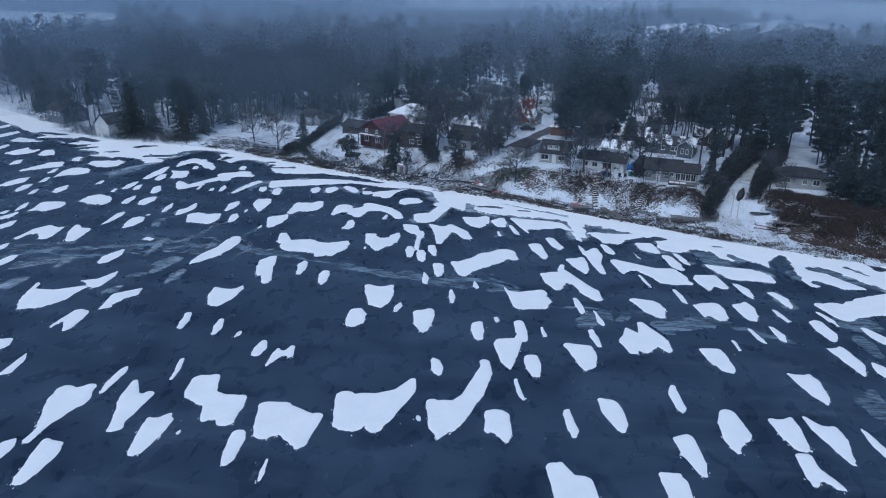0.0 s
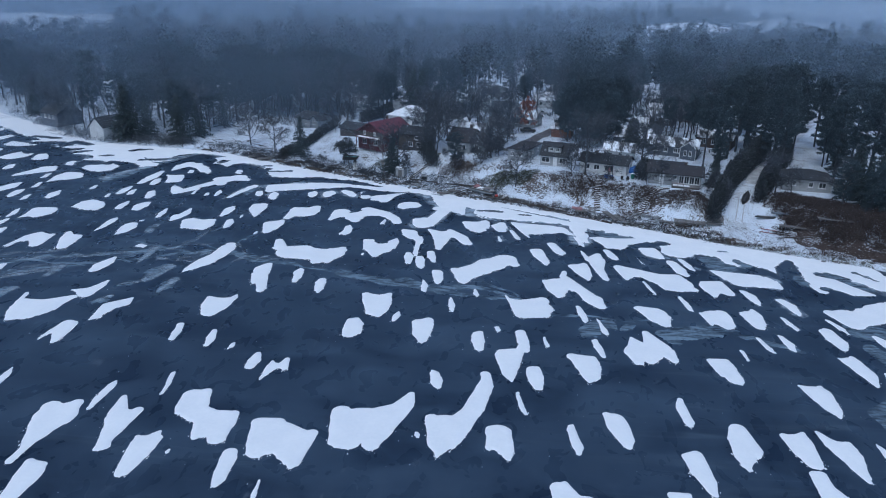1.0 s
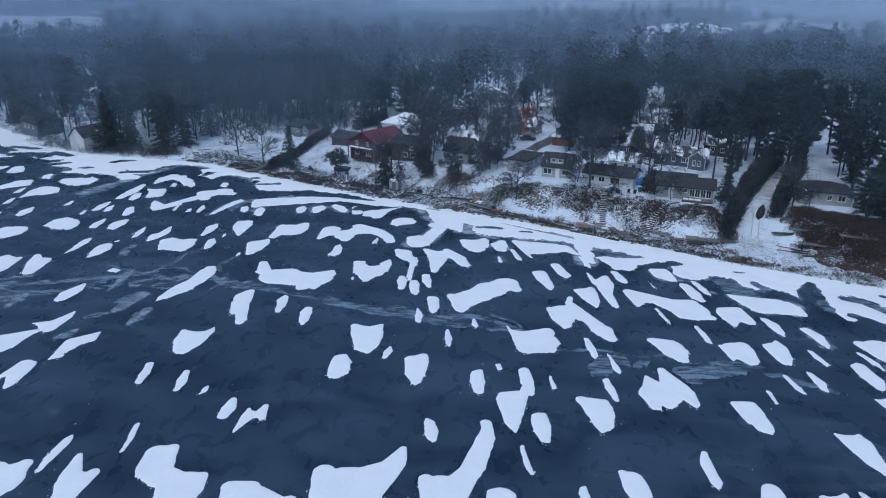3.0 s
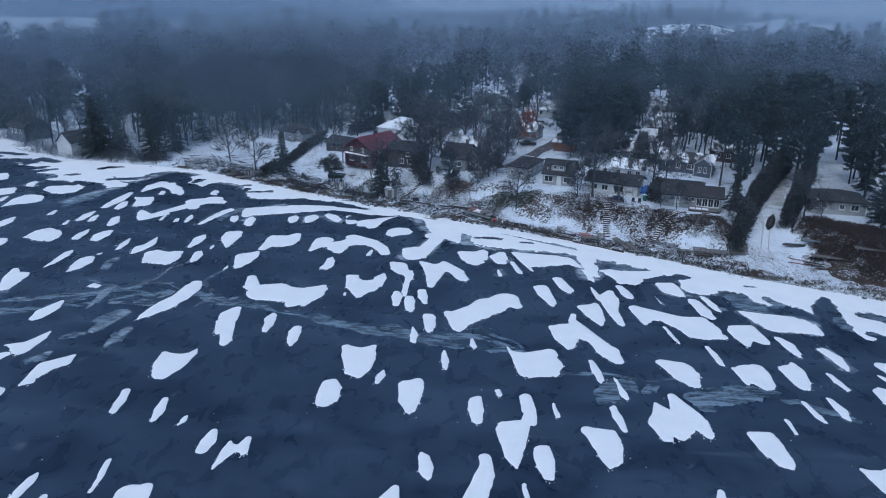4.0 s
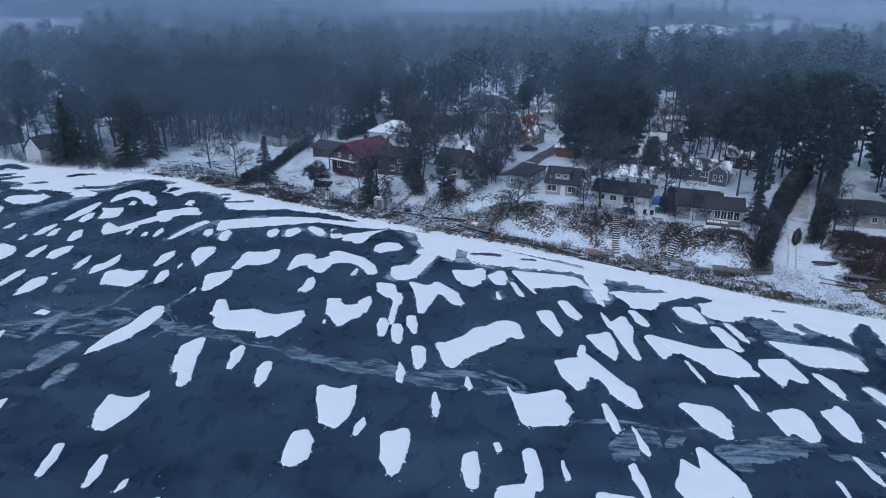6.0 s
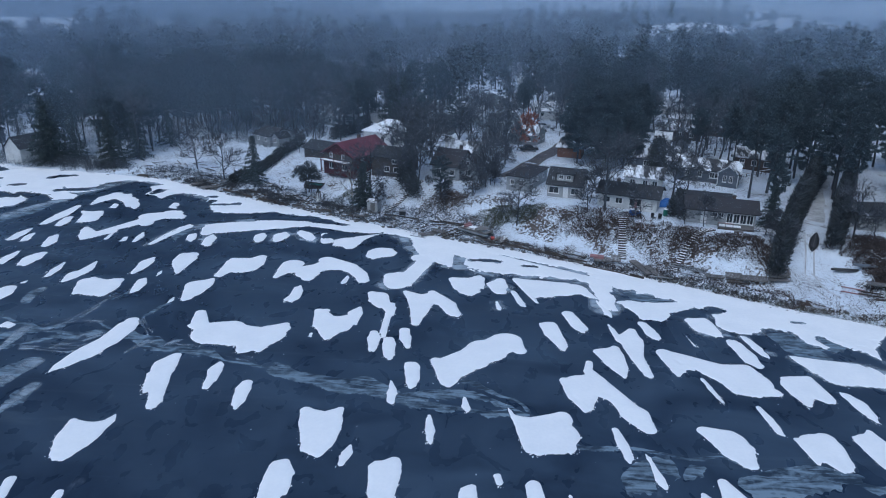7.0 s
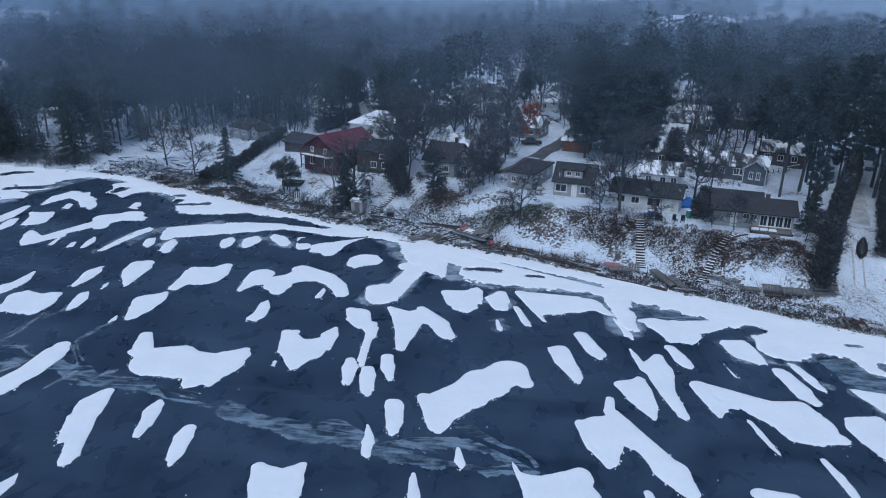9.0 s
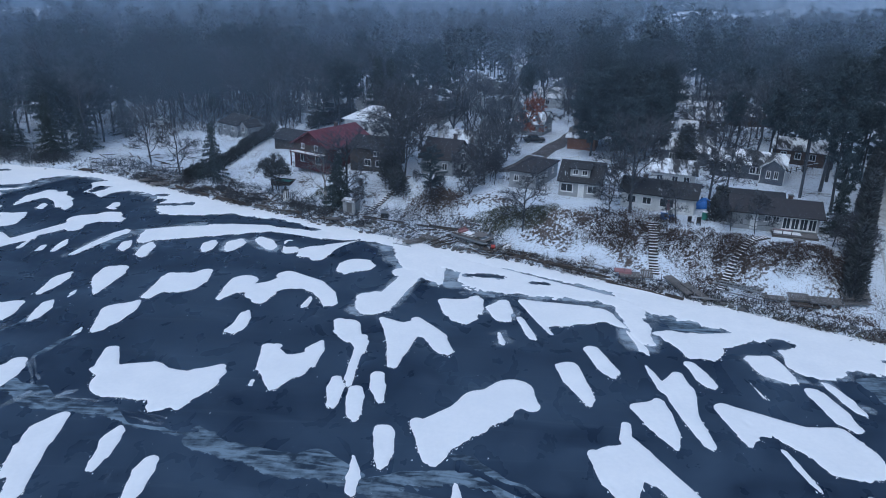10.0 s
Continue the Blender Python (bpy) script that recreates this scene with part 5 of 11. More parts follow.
gap((-89.6, 167.4, 0.9), (-86.9, 168.2, 0.9), (-85.9, 169.9, 0.75))
gap((-85.9, 169.9, 0.55), (-84.8, 173.4, 1.15), (-82.2, 176.4, 0.5))
gap((-79.9, 170.0, 0.35), (-79.2, 173.4, 0.3))
gap((-77.5, 167.3, 1.05), (-75.9, 167.5, 1.4), (-74.7, 168.5, 1.25))
gap((-75.1, 166.1, 1.05), (-72.1, 164.3, 2.0), (-68.6, 161.6, 1.6))
gap((-71.8, 167.4, 0.85), (-71.6, 169.3, 1.45), (-70.8, 170.2, 0.7))
gap((-67.3, 162.9, 1.3), (-66.1, 164.5, 1.7), (-65.2, 167.2, 0.7))
gap((-59.6, 161.9, 0.95), (-59.9, 160.5, 2.5), (-56.1, 153.8, 2.75), (-54.5, 149.7, 2.1))
gap((-61.7, 158.9, 0.95), (-62.1, 161.2, 0.8))
gap((-57.9, 160.8, 0.8), (-57.6, 163.3, 0.95))
gap((-56.3, 161.0, 0.65), (-52.8, 161.5, 0.65))
gap((-52.2, 162.0, 0.8), (-51.6, 162.1, 0.8))
gap((-58.7, 166.7, 0.85), (-58.3, 166.4, 0.85))
gap((-55.8, 153.5, 2.5), (-51.1, 153.0, 2.75), (-46.7, 153.6, 2.75), (-42.7, 155.1, 2.55), (-38.7, 154.4, 1.65), (-35.0, 154.4, 1.7), (-30.9, 152.9, 1.35), (-26.7, 151.3, 0.4))
gap((-28.6, 144.9, 1.4), (-26.7, 145.6, 1.65), (-24.0, 146.5, 1.2), (-22.2, 146.9, 0.35))
gap((-2.6, 136.2, 0.65), (1.5, 136.2, 0.7))
gap((5.8, 134.8, 0.5), (7.8, 134.3, 0.4))
gap((-137.4, 190.1, 1.3), (-129.7, 188.5, 1.3))
gap((-131.1, 181.3, 2.1), (-127.6, 181.9, 2.4), (-125.0, 183.0, 1.55), (-121.9, 178.8, 1.15))
gap((-122.2, 180.7, 2.05), (-121.3, 184.3, 2.15), (-115.7, 181.8, 1.2))
gap((-117.8, 175.0, 0.85), (-114.8, 176.8, 0.85))
gap((-125.1, 170.8, 2.7), (-119.4, 171.1, 2.15), (-115.0, 171.3, 1.6), (-111.7, 174.2, 1.1))
gap((-105.2, 169.3, 0.8), (-103.3, 170.2, 1.1))
gap((-100.4, 176.6, 1.15), (-99.6, 178.0, 1.4), (-96.5, 179.1, 0.85))
gap((-92.7, 166.8, 1.0), (-86.0, 168.9, 1.25), (-83.9, 172.1, 0.8))
gap((-106.0, 161.0, 1.45), (-103.8, 162.9, 1.5), (-98.4, 161.1, 0.95))
gap((-99.3, 163.6, 1.0), (-94.6, 161.7, 1.9), (-91.8, 159.6, 1.85))
gap((-116.5, 160.9, 1.9), (-114.6, 162.3, 1.45))
gap((18.5, 124.9, 0.6), (19.6, 123.9, 0.75), (21.8, 123.5, 0.9), (23.9, 123.7, 0.55))
gap((26.1, 118.4, 1.0), (29.3, 119.9, 1.0), (32.1, 121.1, 1.05), (33.0, 120.7, 0.5))
gap((36.9, 115.1, 0.6), (37.5, 113.1, 1.35), (39.1, 111.5, 1.4), (40.6, 110.0, 0.8))
gap((43.5, 112.4, 0.55), (44.4, 110.8, 0.85), (45.3, 109.6, 0.95))
gap((41.4, 118.0, 0.4), (42.4, 118.1, 0.4))
gap((52.1, 114.4, 0.85), (50.5, 110.4, 1.95), (49.6, 106.0, 2.05), (50.1, 101.5, 1.65))
gap((43.0, 113.6, 0.6), (44.2, 110.5, 1.1), (45.5, 107.4, 0.8))
gap((55.4, 108.9, 1.05), (57.4, 108.2, 1.05), (59.1, 107.4, 0.65))
gap((61.8, 110.6, 0.4), (63.5, 107.4, 0.35))
gap((66.6, 112.8, 0.7), (67.2, 110.9, 1.35))
gap((53.9, 102.5, 0.95), (56.3, 99.1, 1.4), (59.4, 99.5, 1.15))
gap((50.1, 103.7, 0.95), (51.0, 98.3, 1.35), (54.0, 95.6, 1.05))

drift((-63.9, 79.4, 2.80, -60.8, 81.8, 0.67), (-63.4, 79.2, 3.16, -67.2, 81.8, 0.15), (-63.0, 79.3, 2.64, -65.0, 76.7, 0.70), (-63.4, 78.8, 3.03, -60.2, 83.4, 0.64), (-60.6, 82.1, 0.74, -60.2, 79.0, 0.23), (-66.8, 81.9, 0.12, -67.2, 83.4, 0.25), (-67.5, 83.8, 0.31, -66.2, 78.8, 0.39), (-64.2, 75.9, 0.96, -62.6, 76.0, 0.43))
drift((-56.0, 74.1, 0.72, -54.6, 70.3, 0.43), (-55.8, 74.5, 0.79, -56.0, 74.9, 0.70), (-55.9, 75.4, 0.88, -56.8, 71.4, 0.26), (-54.3, 70.6, 0.20, -55.2, 75.4, 0.65), (-55.4, 73.7, 1.17, -54.6, 69.8, 0.30), (-56.8, 71.4, 0.14, -56.8, 70.5, 0.14), (-54.4, 71.2, 0.30, -54.4, 73.1, 0.28), (-56.9, 71.3, 0.15, -56.9, 73.3, 0.10), (-54.3, 73.3, 0.11, -54.5, 75.3, 0.06))
drift((-60.0, 65.9, 0.84, -59.5, 64.8, 0.60), (-59.6, 65.3, 0.58, -59.4, 65.6, 0.04), (-59.5, 64.1, 0.33, -60.9, 66.0, 0.23), (-60.1, 65.7, 0.82, -60.9, 66.2, 0.25), (-61.0, 66.3, 0.22, -59.8, 66.8, 0.15), (-59.7, 66.7, 0.15, -59.0, 65.1, 0.16), (-59.0, 65.3, 0.13, -59.5, 66.7, 0.11))
drift((-54.8, 59.2, 0.54, -55.1, 62.3, 0.35), (-55.1, 62.3, 0.34, -55.4, 63.5, 0.10), (-54.8, 59.2, 0.54, -54.6, 61.4, 0.16), (-55.1, 62.3, 0.34, -55.1, 58.7, 0.26), (-54.6, 61.4, 0.19, -54.7, 62.1, 0.09), (-55.1, 58.7, 0.26, -54.6, 58.6, 0.04))
drift((-44.5, 54.7, 2.28, -44.1, 48.6, 0.19), (-44.3, 55.2, 2.14, -43.6, 57.3, 0.73), (-44.4, 54.7, 2.19, -45.9, 56.3, 1.06), (-43.7, 57.4, 0.52, -44.1, 47.1, 0.43))
drift((-41.9, 59.5, 0.44, -41.8, 61.5, 0.42), (-41.8, 59.3, 0.50, -41.7, 56.9, 0.22), (-41.8, 61.4, 0.41, -41.8, 62.1, 0.19), (-41.7, 56.8, 0.26, -41.7, 56.4, 0.18), (-41.7, 56.9, 0.26, -42.3, 58.7, 0.04), (-41.8, 59.4, 0.47, -41.4, 61.0, 0.12))
drift((-37.4, 55.3, 1.52, -36.9, 50.1, 0.46), (-37.8, 55.1, 1.22, -39.2, 59.2, 0.28), (-36.9, 50.0, 0.48, -36.4, 56.8, 0.59), (-39.3, 58.9, 0.21, -39.0, 55.7, 0.22), (-38.5, 55.0, 0.50, -36.5, 50.4, 0.56))
drift((-33.0, 51.3, 1.24, -32.8, 46.7, 0.62), (-32.8, 51.1, 1.35, -32.3, 53.4, 0.24), (-33.0, 47.6, 0.34, -32.6, 49.8, 0.97), (-31.7, 49.3, 0.14, -31.8, 52.4, 0.32), (-31.9, 52.6, 0.21, -34.1, 52.2, 0.21), (-34.1, 52.3, 0.27, -33.0, 46.3, 0.34), (-31.8, 49.5, 0.29, -32.2, 46.7, 0.08))
drift((-41.1, 45.8, 1.23, -40.9, 42.0, 0.75), (-41.2, 45.7, 1.25, -42.0, 47.1, 0.52), (-42.2, 47.3, 0.45, -40.9, 41.2, 0.51), (-42.3, 47.2, 0.29, -40.7, 47.0, 0.43), (-41.3, 46.3, 1.18, -40.5, 42.8, 0.04), (-40.3, 42.6, 0.34, -39.9, 45.5, 0.06))
drift((-45.5, 45.9, 0.80, -45.3, 44.5, 0.59), (-45.5, 45.6, 0.76, -45.5, 46.6, 0.56), (-45.6, 45.0, 0.13, -45.8, 44.5, 0.12), (-45.6, 45.8, 0.80, -45.9, 44.4, 0.14), (-45.6, 46.7, 0.35, -45.9, 46.6, 0.32), (-46.2, 46.4, 0.19, -45.4, 47.2, 0.16), (-45.0, 43.8, 0.22, -45.8, 44.3, 0.08), (-45.0, 43.9, 0.20, -44.7, 45.4, 0.04))
drift((-26.8, 55.6, 1.67, -31.1, 57.6, 1.48), (-31.1, 58.6, 1.75, -31.7, 60.3, 1.33), (-27.4, 55.8, 2.09, -26.0, 52.9, 0.75), (-26.9, 56.3, 1.62, -27.9, 53.5, 0.77), (-28.3, 52.9, 0.52, -30.7, 61.3, 0.65), (-26.1, 52.9, 0.93, -26.0, 57.4, 0.61))
drift((-20.4, 54.0, 2.70, -18.6, 53.5, 2.28), (-18.6, 52.6, 2.01, -17.8, 50.2, 0.63), (-20.6, 53.6, 2.66, -22.2, 56.2, 0.80), (-23.0, 56.3, 0.62, -21.5, 51.3, 0.97), (-22.6, 56.1, 0.99, -20.8, 56.5, 0.77), (-17.3, 49.9, 0.65, -16.8, 55.0, 0.67))
drift((-23.8, 50.0, 0.78, -23.5, 46.5, 0.52), (-23.7, 50.0, 0.71, -23.9, 50.9, 0.74), (-23.3, 46.6, 0.30, -23.5, 46.1, 0.38), (-23.7, 50.0, 0.82, -22.9, 46.9, 0.07))
drift((-19.5, 45.3, 0.18, -19.7, 47.3, 0.09), (-19.5, 45.2, 0.24, -19.4, 44.0, 0.16), (-19.5, 45.3, 0.23, -19.6, 47.1, 0.05))
drift((-38.7, 84.0, 2.04, -38.5, 80.9, 1.05), (-38.6, 84.0, 2.10, -37.0, 86.3, 0.51), (-38.8, 84.2, 2.11, -40.6, 86.0, 0.41), (-39.7, 85.3, 0.29, -38.4, 82.0, 1.31), (-37.1, 86.6, 0.49, -37.0, 82.2, 0.09), (-37.1, 86.5, 0.53, -37.0, 87.7, 0.04), (-39.5, 80.7, 0.26, -40.7, 83.6, 0.04), (-40.7, 86.1, 0.35, -40.8, 83.9, 0.04))
drift((-40.4, 74.5, 0.55, -40.9, 77.0, 0.42), (-40.4, 74.4, 0.51, -40.2, 72.8, 0.45), (-40.9, 77.0, 0.45, -39.9, 74.8, 0.08))
drift((-35.4, 73.7, 0.53, -35.6, 76.0, 0.19), (-35.3, 73.5, 0.56, -35.1, 71.9, 0.32), (-35.3, 73.6, 0.56, -35.3, 75.7, 0.05), (-35.8, 75.9, 0.27, -35.9, 74.0, 0.04), (-35.3, 73.7, 0.56, -35.3, 71.6, 0.06), (-35.1, 71.7, 0.30, -34.7, 73.4, 0.04))
drift((-31.9, 72.1, 0.32, -31.9, 72.6, 0.26), (-31.9, 72.1, 0.30, -32.1, 71.2, 0.09), (-31.9, 72.6, 0.23, -31.8, 73.0, 0.10), (-32.1, 71.3, 0.10, -31.7, 71.8, 0.08))
drift((-27.8, 68.7, 0.74, -27.9, 70.1, 0.48), (-27.8, 68.6, 0.73, -27.8, 67.3, 0.57), (-27.8, 70.0, 0.45, -28.0, 70.6, 0.32), (-27.9, 70.6, 0.34, -27.2, 69.1, 0.10), (-27.1, 69.2, 0.04, -27.6, 70.7, 0.04), (-27.8, 68.7, 0.77, -28.3, 67.1, 0.12), (-27.2, 69.1, 0.06, -28.2, 66.8, 0.14))
drift((-24.3, 68.0, 0.52, -25.1, 68.0, 0.66), (-25.2, 67.5, 0.63, -25.6, 64.6, 0.12), (-24.0, 68.0, 0.71, -23.9, 69.7, 0.31), (-25.2, 67.3, 0.57, -25.5, 68.9, 0.22), (-23.9, 69.7, 0.29, -23.5, 67.4, 0.41), (-25.6, 65.0, 0.19, -25.8, 67.1, 0.04), (-25.1, 67.5, 0.62, -25.2, 65.6, 0.08))
drift((-35.7, 62.5, 0.32, -36.2, 64.7, 0.20), (-35.7, 62.5, 0.32, -35.4, 60.2, 0.13), (-35.4, 60.2, 0.13, -35.4, 62.0, 0.05), (-35.4, 62.1, 0.06, -36.1, 64.9, 0.15))
drift((-30.0, 50.3, 0.12, -30.0, 50.6, 0.09), (-30.0, 50.3, 0.12, -30.0, 50.2, 0.12), (-30.0, 50.3, 0.12, -30.0, 50.8, 0.06), (-29.9, 50.1, 0.10, -29.9, 50.0, 0.05), (-29.9, 50.1, 0.11, -29.9, 50.6, 0.05))
drift((-59.2, 85.3, 1.31, -58.3, 89.3, 0.22), (-59.4, 85.4, 1.29, -58.9, 84.3, 0.84), (-59.4, 85.6, 1.38, -61.7, 85.7, 0.14), (-58.7, 84.2, 0.81, -57.8, 88.0, 0.07), (-57.9, 88.2, 0.15, -58.4, 89.9, 0.17), (-58.4, 89.6, 0.25, -59.1, 88.4, 0.07), (-58.0, 88.1, 0.18, -57.9, 84.3, 0.04), (-61.7, 85.6, 0.13, -60.3, 86.5, 0.04))
drift((-53.2, 81.2, 1.30, -53.4, 77.6, 0.56), (-53.1, 81.3, 1.34, -52.1, 82.3, 1.23), (-52.0, 82.6, 1.21, -51.5, 84.2, 0.26), (-53.0, 77.6, 0.60, -53.5, 76.9, 0.32))
drift((-36.7, 97.2, 1.27, -34.2, 90.3, 0.70), (-36.1, 96.6, 1.11, -36.3, 100.1, 0.56), (-36.6, 97.6, 1.41, -36.1, 92.1, 0.30), (-34.4, 90.3, 0.68, -34.3, 89.6, 0.64), (-36.6, 99.8, 0.59, -37.8, 98.1, 0.31), (-36.2, 92.7, 0.45, -37.4, 95.6, 0.42))
drift((-62.8, 96.0, 1.28, -62.5, 99.0, 0.38), (-62.9, 95.6, 1.27, -62.9, 93.8, 0.89), (-62.6, 99.4, 0.25, -61.7, 97.0, 0.17), (-61.8, 97.0, 0.26, -63.2, 93.1, 0.38), (-62.7, 99.2, 0.23, -63.7, 96.9, 0.12))
drift((-78.2, 91.9, 0.86, -77.9, 89.4, 0.27), (-78.3, 92.0, 0.93, -78.3, 93.7, 0.56), (-78.4, 92.0, 0.96, -77.9, 88.9, 0.18), (-77.9, 89.0, 0.18, -79.1, 91.3, 0.08), (-77.9, 89.3, 0.26, -77.4, 91.4, 0.04), (-78.4, 91.8, 0.86, -78.8, 93.9, 0.16), (-78.9, 93.6, 0.14, -79.3, 92.1, 0.06))
drift((-11.4, 57.0, 3.06, -8.1, 61.1, 1.03), (-12.1, 57.4, 2.93, -13.2, 54.2, 1.34), (-13.2, 54.4, 1.74, -14.4, 58.7, 1.05), (-7.7, 61.3, 0.68, -10.4, 53.8, 0.90), (-7.8, 62.3, 0.85, -7.4, 63.4, 0.24), (-14.7, 59.3, 1.09, -15.1, 55.3, 0.04), (-7.6, 63.8, 0.37, -9.2, 61.6, 0.10))
drift((-3.0, 56.4, 1.78, 0.9, 64.7, 0.26), (-3.4, 58.5, 1.54, -3.5, 54.7, 1.20), (-2.6, 54.9, 0.88, 0.8, 68.0, 0.65), (1.1, 66.4, 0.58, 0.6, 69.2, 0.64), (-3.5, 55.1, 1.37, -4.8, 59.3, 0.77), (1.1, 66.0, 0.48, 0.4, 61.5, 0.38), (0.5, 61.7, 0.23, -1.9, 55.1, 0.37), (-2.9, 57.6, 2.29, -3.6, 52.7, 0.12))
drift((2.5, 55.8, 1.35, 2.5, 57.6, 1.17), (2.3, 57.5, 1.35, 3.2, 54.5, 0.85), (2.5, 55.8, 1.29, 1.4, 58.1, 0.39), (3.3, 54.1, 0.65, 3.4, 53.2, 0.26), (2.5, 57.6, 1.21, 1.5, 54.9, 0.45))
drift((-30.4, 97.2, 0.72, -30.1, 93.5, 0.26), (-30.5, 97.2, 0.80, -30.4, 98.4, 0.49), (-30.5, 97.1, 0.77, -29.7, 95.0, 0.26), (-30.6, 97.2, 0.71, -30.4, 93.6, 0.04), (-29.8, 95.0, 0.25, -29.9, 93.3, 0.15), (-30.5, 98.4, 0.54, -30.6, 99.0, 0.20), (-30.6, 99.0, 0.21, -31.2, 97.7, 0.11))
drift((-25.9, 93.7, 0.81, -25.6, 91.5, 0.62), (-26.0, 93.8, 0.80, -26.0, 95.0, 0.64), (-25.6, 91.5, 0.66, -25.5, 89.9, 0.23), (-26.0, 93.7, 0.77, -26.0, 90.5, 0.15))
drift((-16.1, 88.2, 2.09, -15.5, 84.9, 1.51), (-15.7, 88.6, 1.85, -18.0, 90.4, 0.47), (-15.8, 88.5, 2.13, -14.7, 91.1, 0.25), (-15.7, 84.3, 1.33, -15.3, 83.7, 0.77), (-14.5, 91.1, 0.27, -14.2, 85.6, 0.29), (-18.1, 90.4, 0.63, -18.2, 88.1, 0.06), (-14.1, 85.5, 0.23, -13.9, 87.9, 0.09))
drift((-17.7, 78.6, 1.34, -18.1, 81.1, 0.97), (-17.8, 78.5, 1.13, -17.7, 77.3, 1.02), (-17.1, 80.0, 0.10, -17.8, 82.1, 0.25), (-17.9, 81.9, 0.37, -18.6, 81.7, 0.28), (-17.6, 82.0, 0.28, -16.3, 80.1, 0.04), (-17.0, 80.5, 0.46, -16.6, 77.7, 0.26))
drift((-12.4, 83.7, 0.51, -12.6, 82.2, 0.34), (-12.3, 83.7, 0.37, -12.3, 84.4, 0.27), (-12.3, 85.0, 0.14, -12.0, 84.0, 0.12), (-11.9, 84.0, 0.04, -12.7, 82.0, 0.17), (-12.3, 84.8, 0.19, -12.9, 83.8, 0.05))
drift((-8.4, 81.4, 1.56, -8.3, 78.8, 1.23), (-8.3, 79.0, 1.26, -7.9, 76.7, 0.61), (-8.4, 81.8, 1.59, -7.7, 82.5, 0.69), (-7.8, 83.1, 0.58, -9.7, 82.0, 0.34))
drift((-5.2, 67.4, 0.66, -4.8, 65.5, 0.36), (-5.1, 67.2, 0.70, -5.5, 68.6, 0.59), (-5.4, 68.5, 0.59, -5.8, 69.2, 0.21), (-4.9, 65.7, 0.43, -5.7, 66.6, 0.12), (-4.8, 65.7, 0.38, -4.4, 67.1, 0.04))
drift((-6.0, 56.1, 0.20, -5.8, 55.4, 0.04), (-6.0, 56.1, 0.19, -6.1, 56.4, 0.12), (-5.8, 55.5, 0.05, -6.1, 55.9, 0.04), (-6.1, 55.9, 0.04, -6.2, 56.5, 0.06), (-6.0, 56.0, 0.18, -6.0, 56.3, 0.09), (-6.0, 56.0, 0.19, -5.8, 55.5, 0.04))
drift((-0.7, 77.8, 0.86, -0.5, 75.7, 0.55), (-0.7, 78.0, 0.80, -0.8, 79.2, 0.82), (-0.6, 77.8, 0.85, -0.4, 80.1, 0.28), (-0.5, 80.2, 0.32, -1.3, 79.8, 0.21), (-0.4, 75.4, 0.48, 0.2, 77.7, 0.09))
drift((1.9, 81.2, 0.28, 1.8, 81.9, 0.26), (1.8, 81.9, 0.26, 1.9, 80.9, 0.17), (2.0, 81.2, 0.23, 1.9, 82.1, 0.10), (1.9, 81.0, 0.09, 2.1, 81.3, 0.12), (1.9, 82.2, 0.04, 1.5, 82.0, 0.05), (2.1, 81.1, 0.09, 1.9, 80.8, 0.04))
drift((3.3, 74.0, 1.72, 3.4, 69.9, 0.81), (3.5, 69.9, 0.92, 5.5, 78.7, 0.43), (5.4, 78.6, 0.59, 5.0, 81.0, 0.65), (3.5, 69.7, 0.91, 3.7, 67.8, 0.17), (5.5, 78.3, 0.60, 5.7, 75.8, 0.40), (4.9, 80.7, 0.67, 4.7, 77.9, 0.28), (5.5, 75.5, 0.34, 1.8, 75.2, 0.07), (2.2, 75.4, 0.21, 4.1, 75.9, 0.25))
drift((6.6, 69.2, 0.93, 6.8, 66.9, 0.53), (6.7, 69.5, 0.88, 6.4, 71.0, 0.88), (6.8, 66.8, 0.48, 5.8, 68.3, 0.12), (5.9, 68.5, 0.19, 5.5, 70.7, 0.05), (6.8, 66.7, 0.47, 7.5, 68.5, 0.06), (7.5, 68.8, 0.06, 6.9, 71.6, 0.32))
drift((4.8, 62.9, 0.26, 4.4, 65.4, 0.20), (4.8, 62.9, 0.29, 5.3, 61.2, 0.20), (4.8, 63.0, 0.30, 4.3, 65.0, 0.06), (4.5, 65.5, 0.20, 4.5, 65.8, 0.05), (5.3, 61.3, 0.21, 4.7, 62.4, 0.05))
drift((10.4, 56.1, 0.50, 10.0, 59.6, 0.28), (10.4, 56.1, 0.52, 10.4, 54.8, 0.32), (10.4, 56.0, 0.50, 9.7, 58.8, 0.15), (10.4, 56.1, 0.47, 10.2, 59.9, 0.14), (9.7, 58.8, 0.21, 9.7, 59.6, 0.04))
drift((9.9, 44.7, 2.08, 8.2, 49.4, 0.96), (9.1, 44.9, 1.06, 10.4, 47.5, 1.18), (10.8, 47.8, 0.82, 11.7, 43.5, 0.52), (11.2, 43.1, 0.38, 8.8, 43.3, 0.78), (10.0, 44.9, 1.97, 8.7, 50.2, 0.33))
drift((-4.9, 88.2, 0.46, -5.3, 90.2, 0.25), (-4.9, 88.1, 0.45, -4.8, 86.7, 0.28), (-5.3, 90.3, 0.18, -5.3, 90.8, 0.11), (-5.3, 90.8, 0.11, -4.6, 88.7, 0.04), (-5.0, 88.0, 0.44, -5.4, 89.6, 0.14), (-4.8, 86.7, 0.31, -4.7, 86.3, 0.15), (-5.0, 88.0, 0.42, -5.1, 86.8, 0.06))
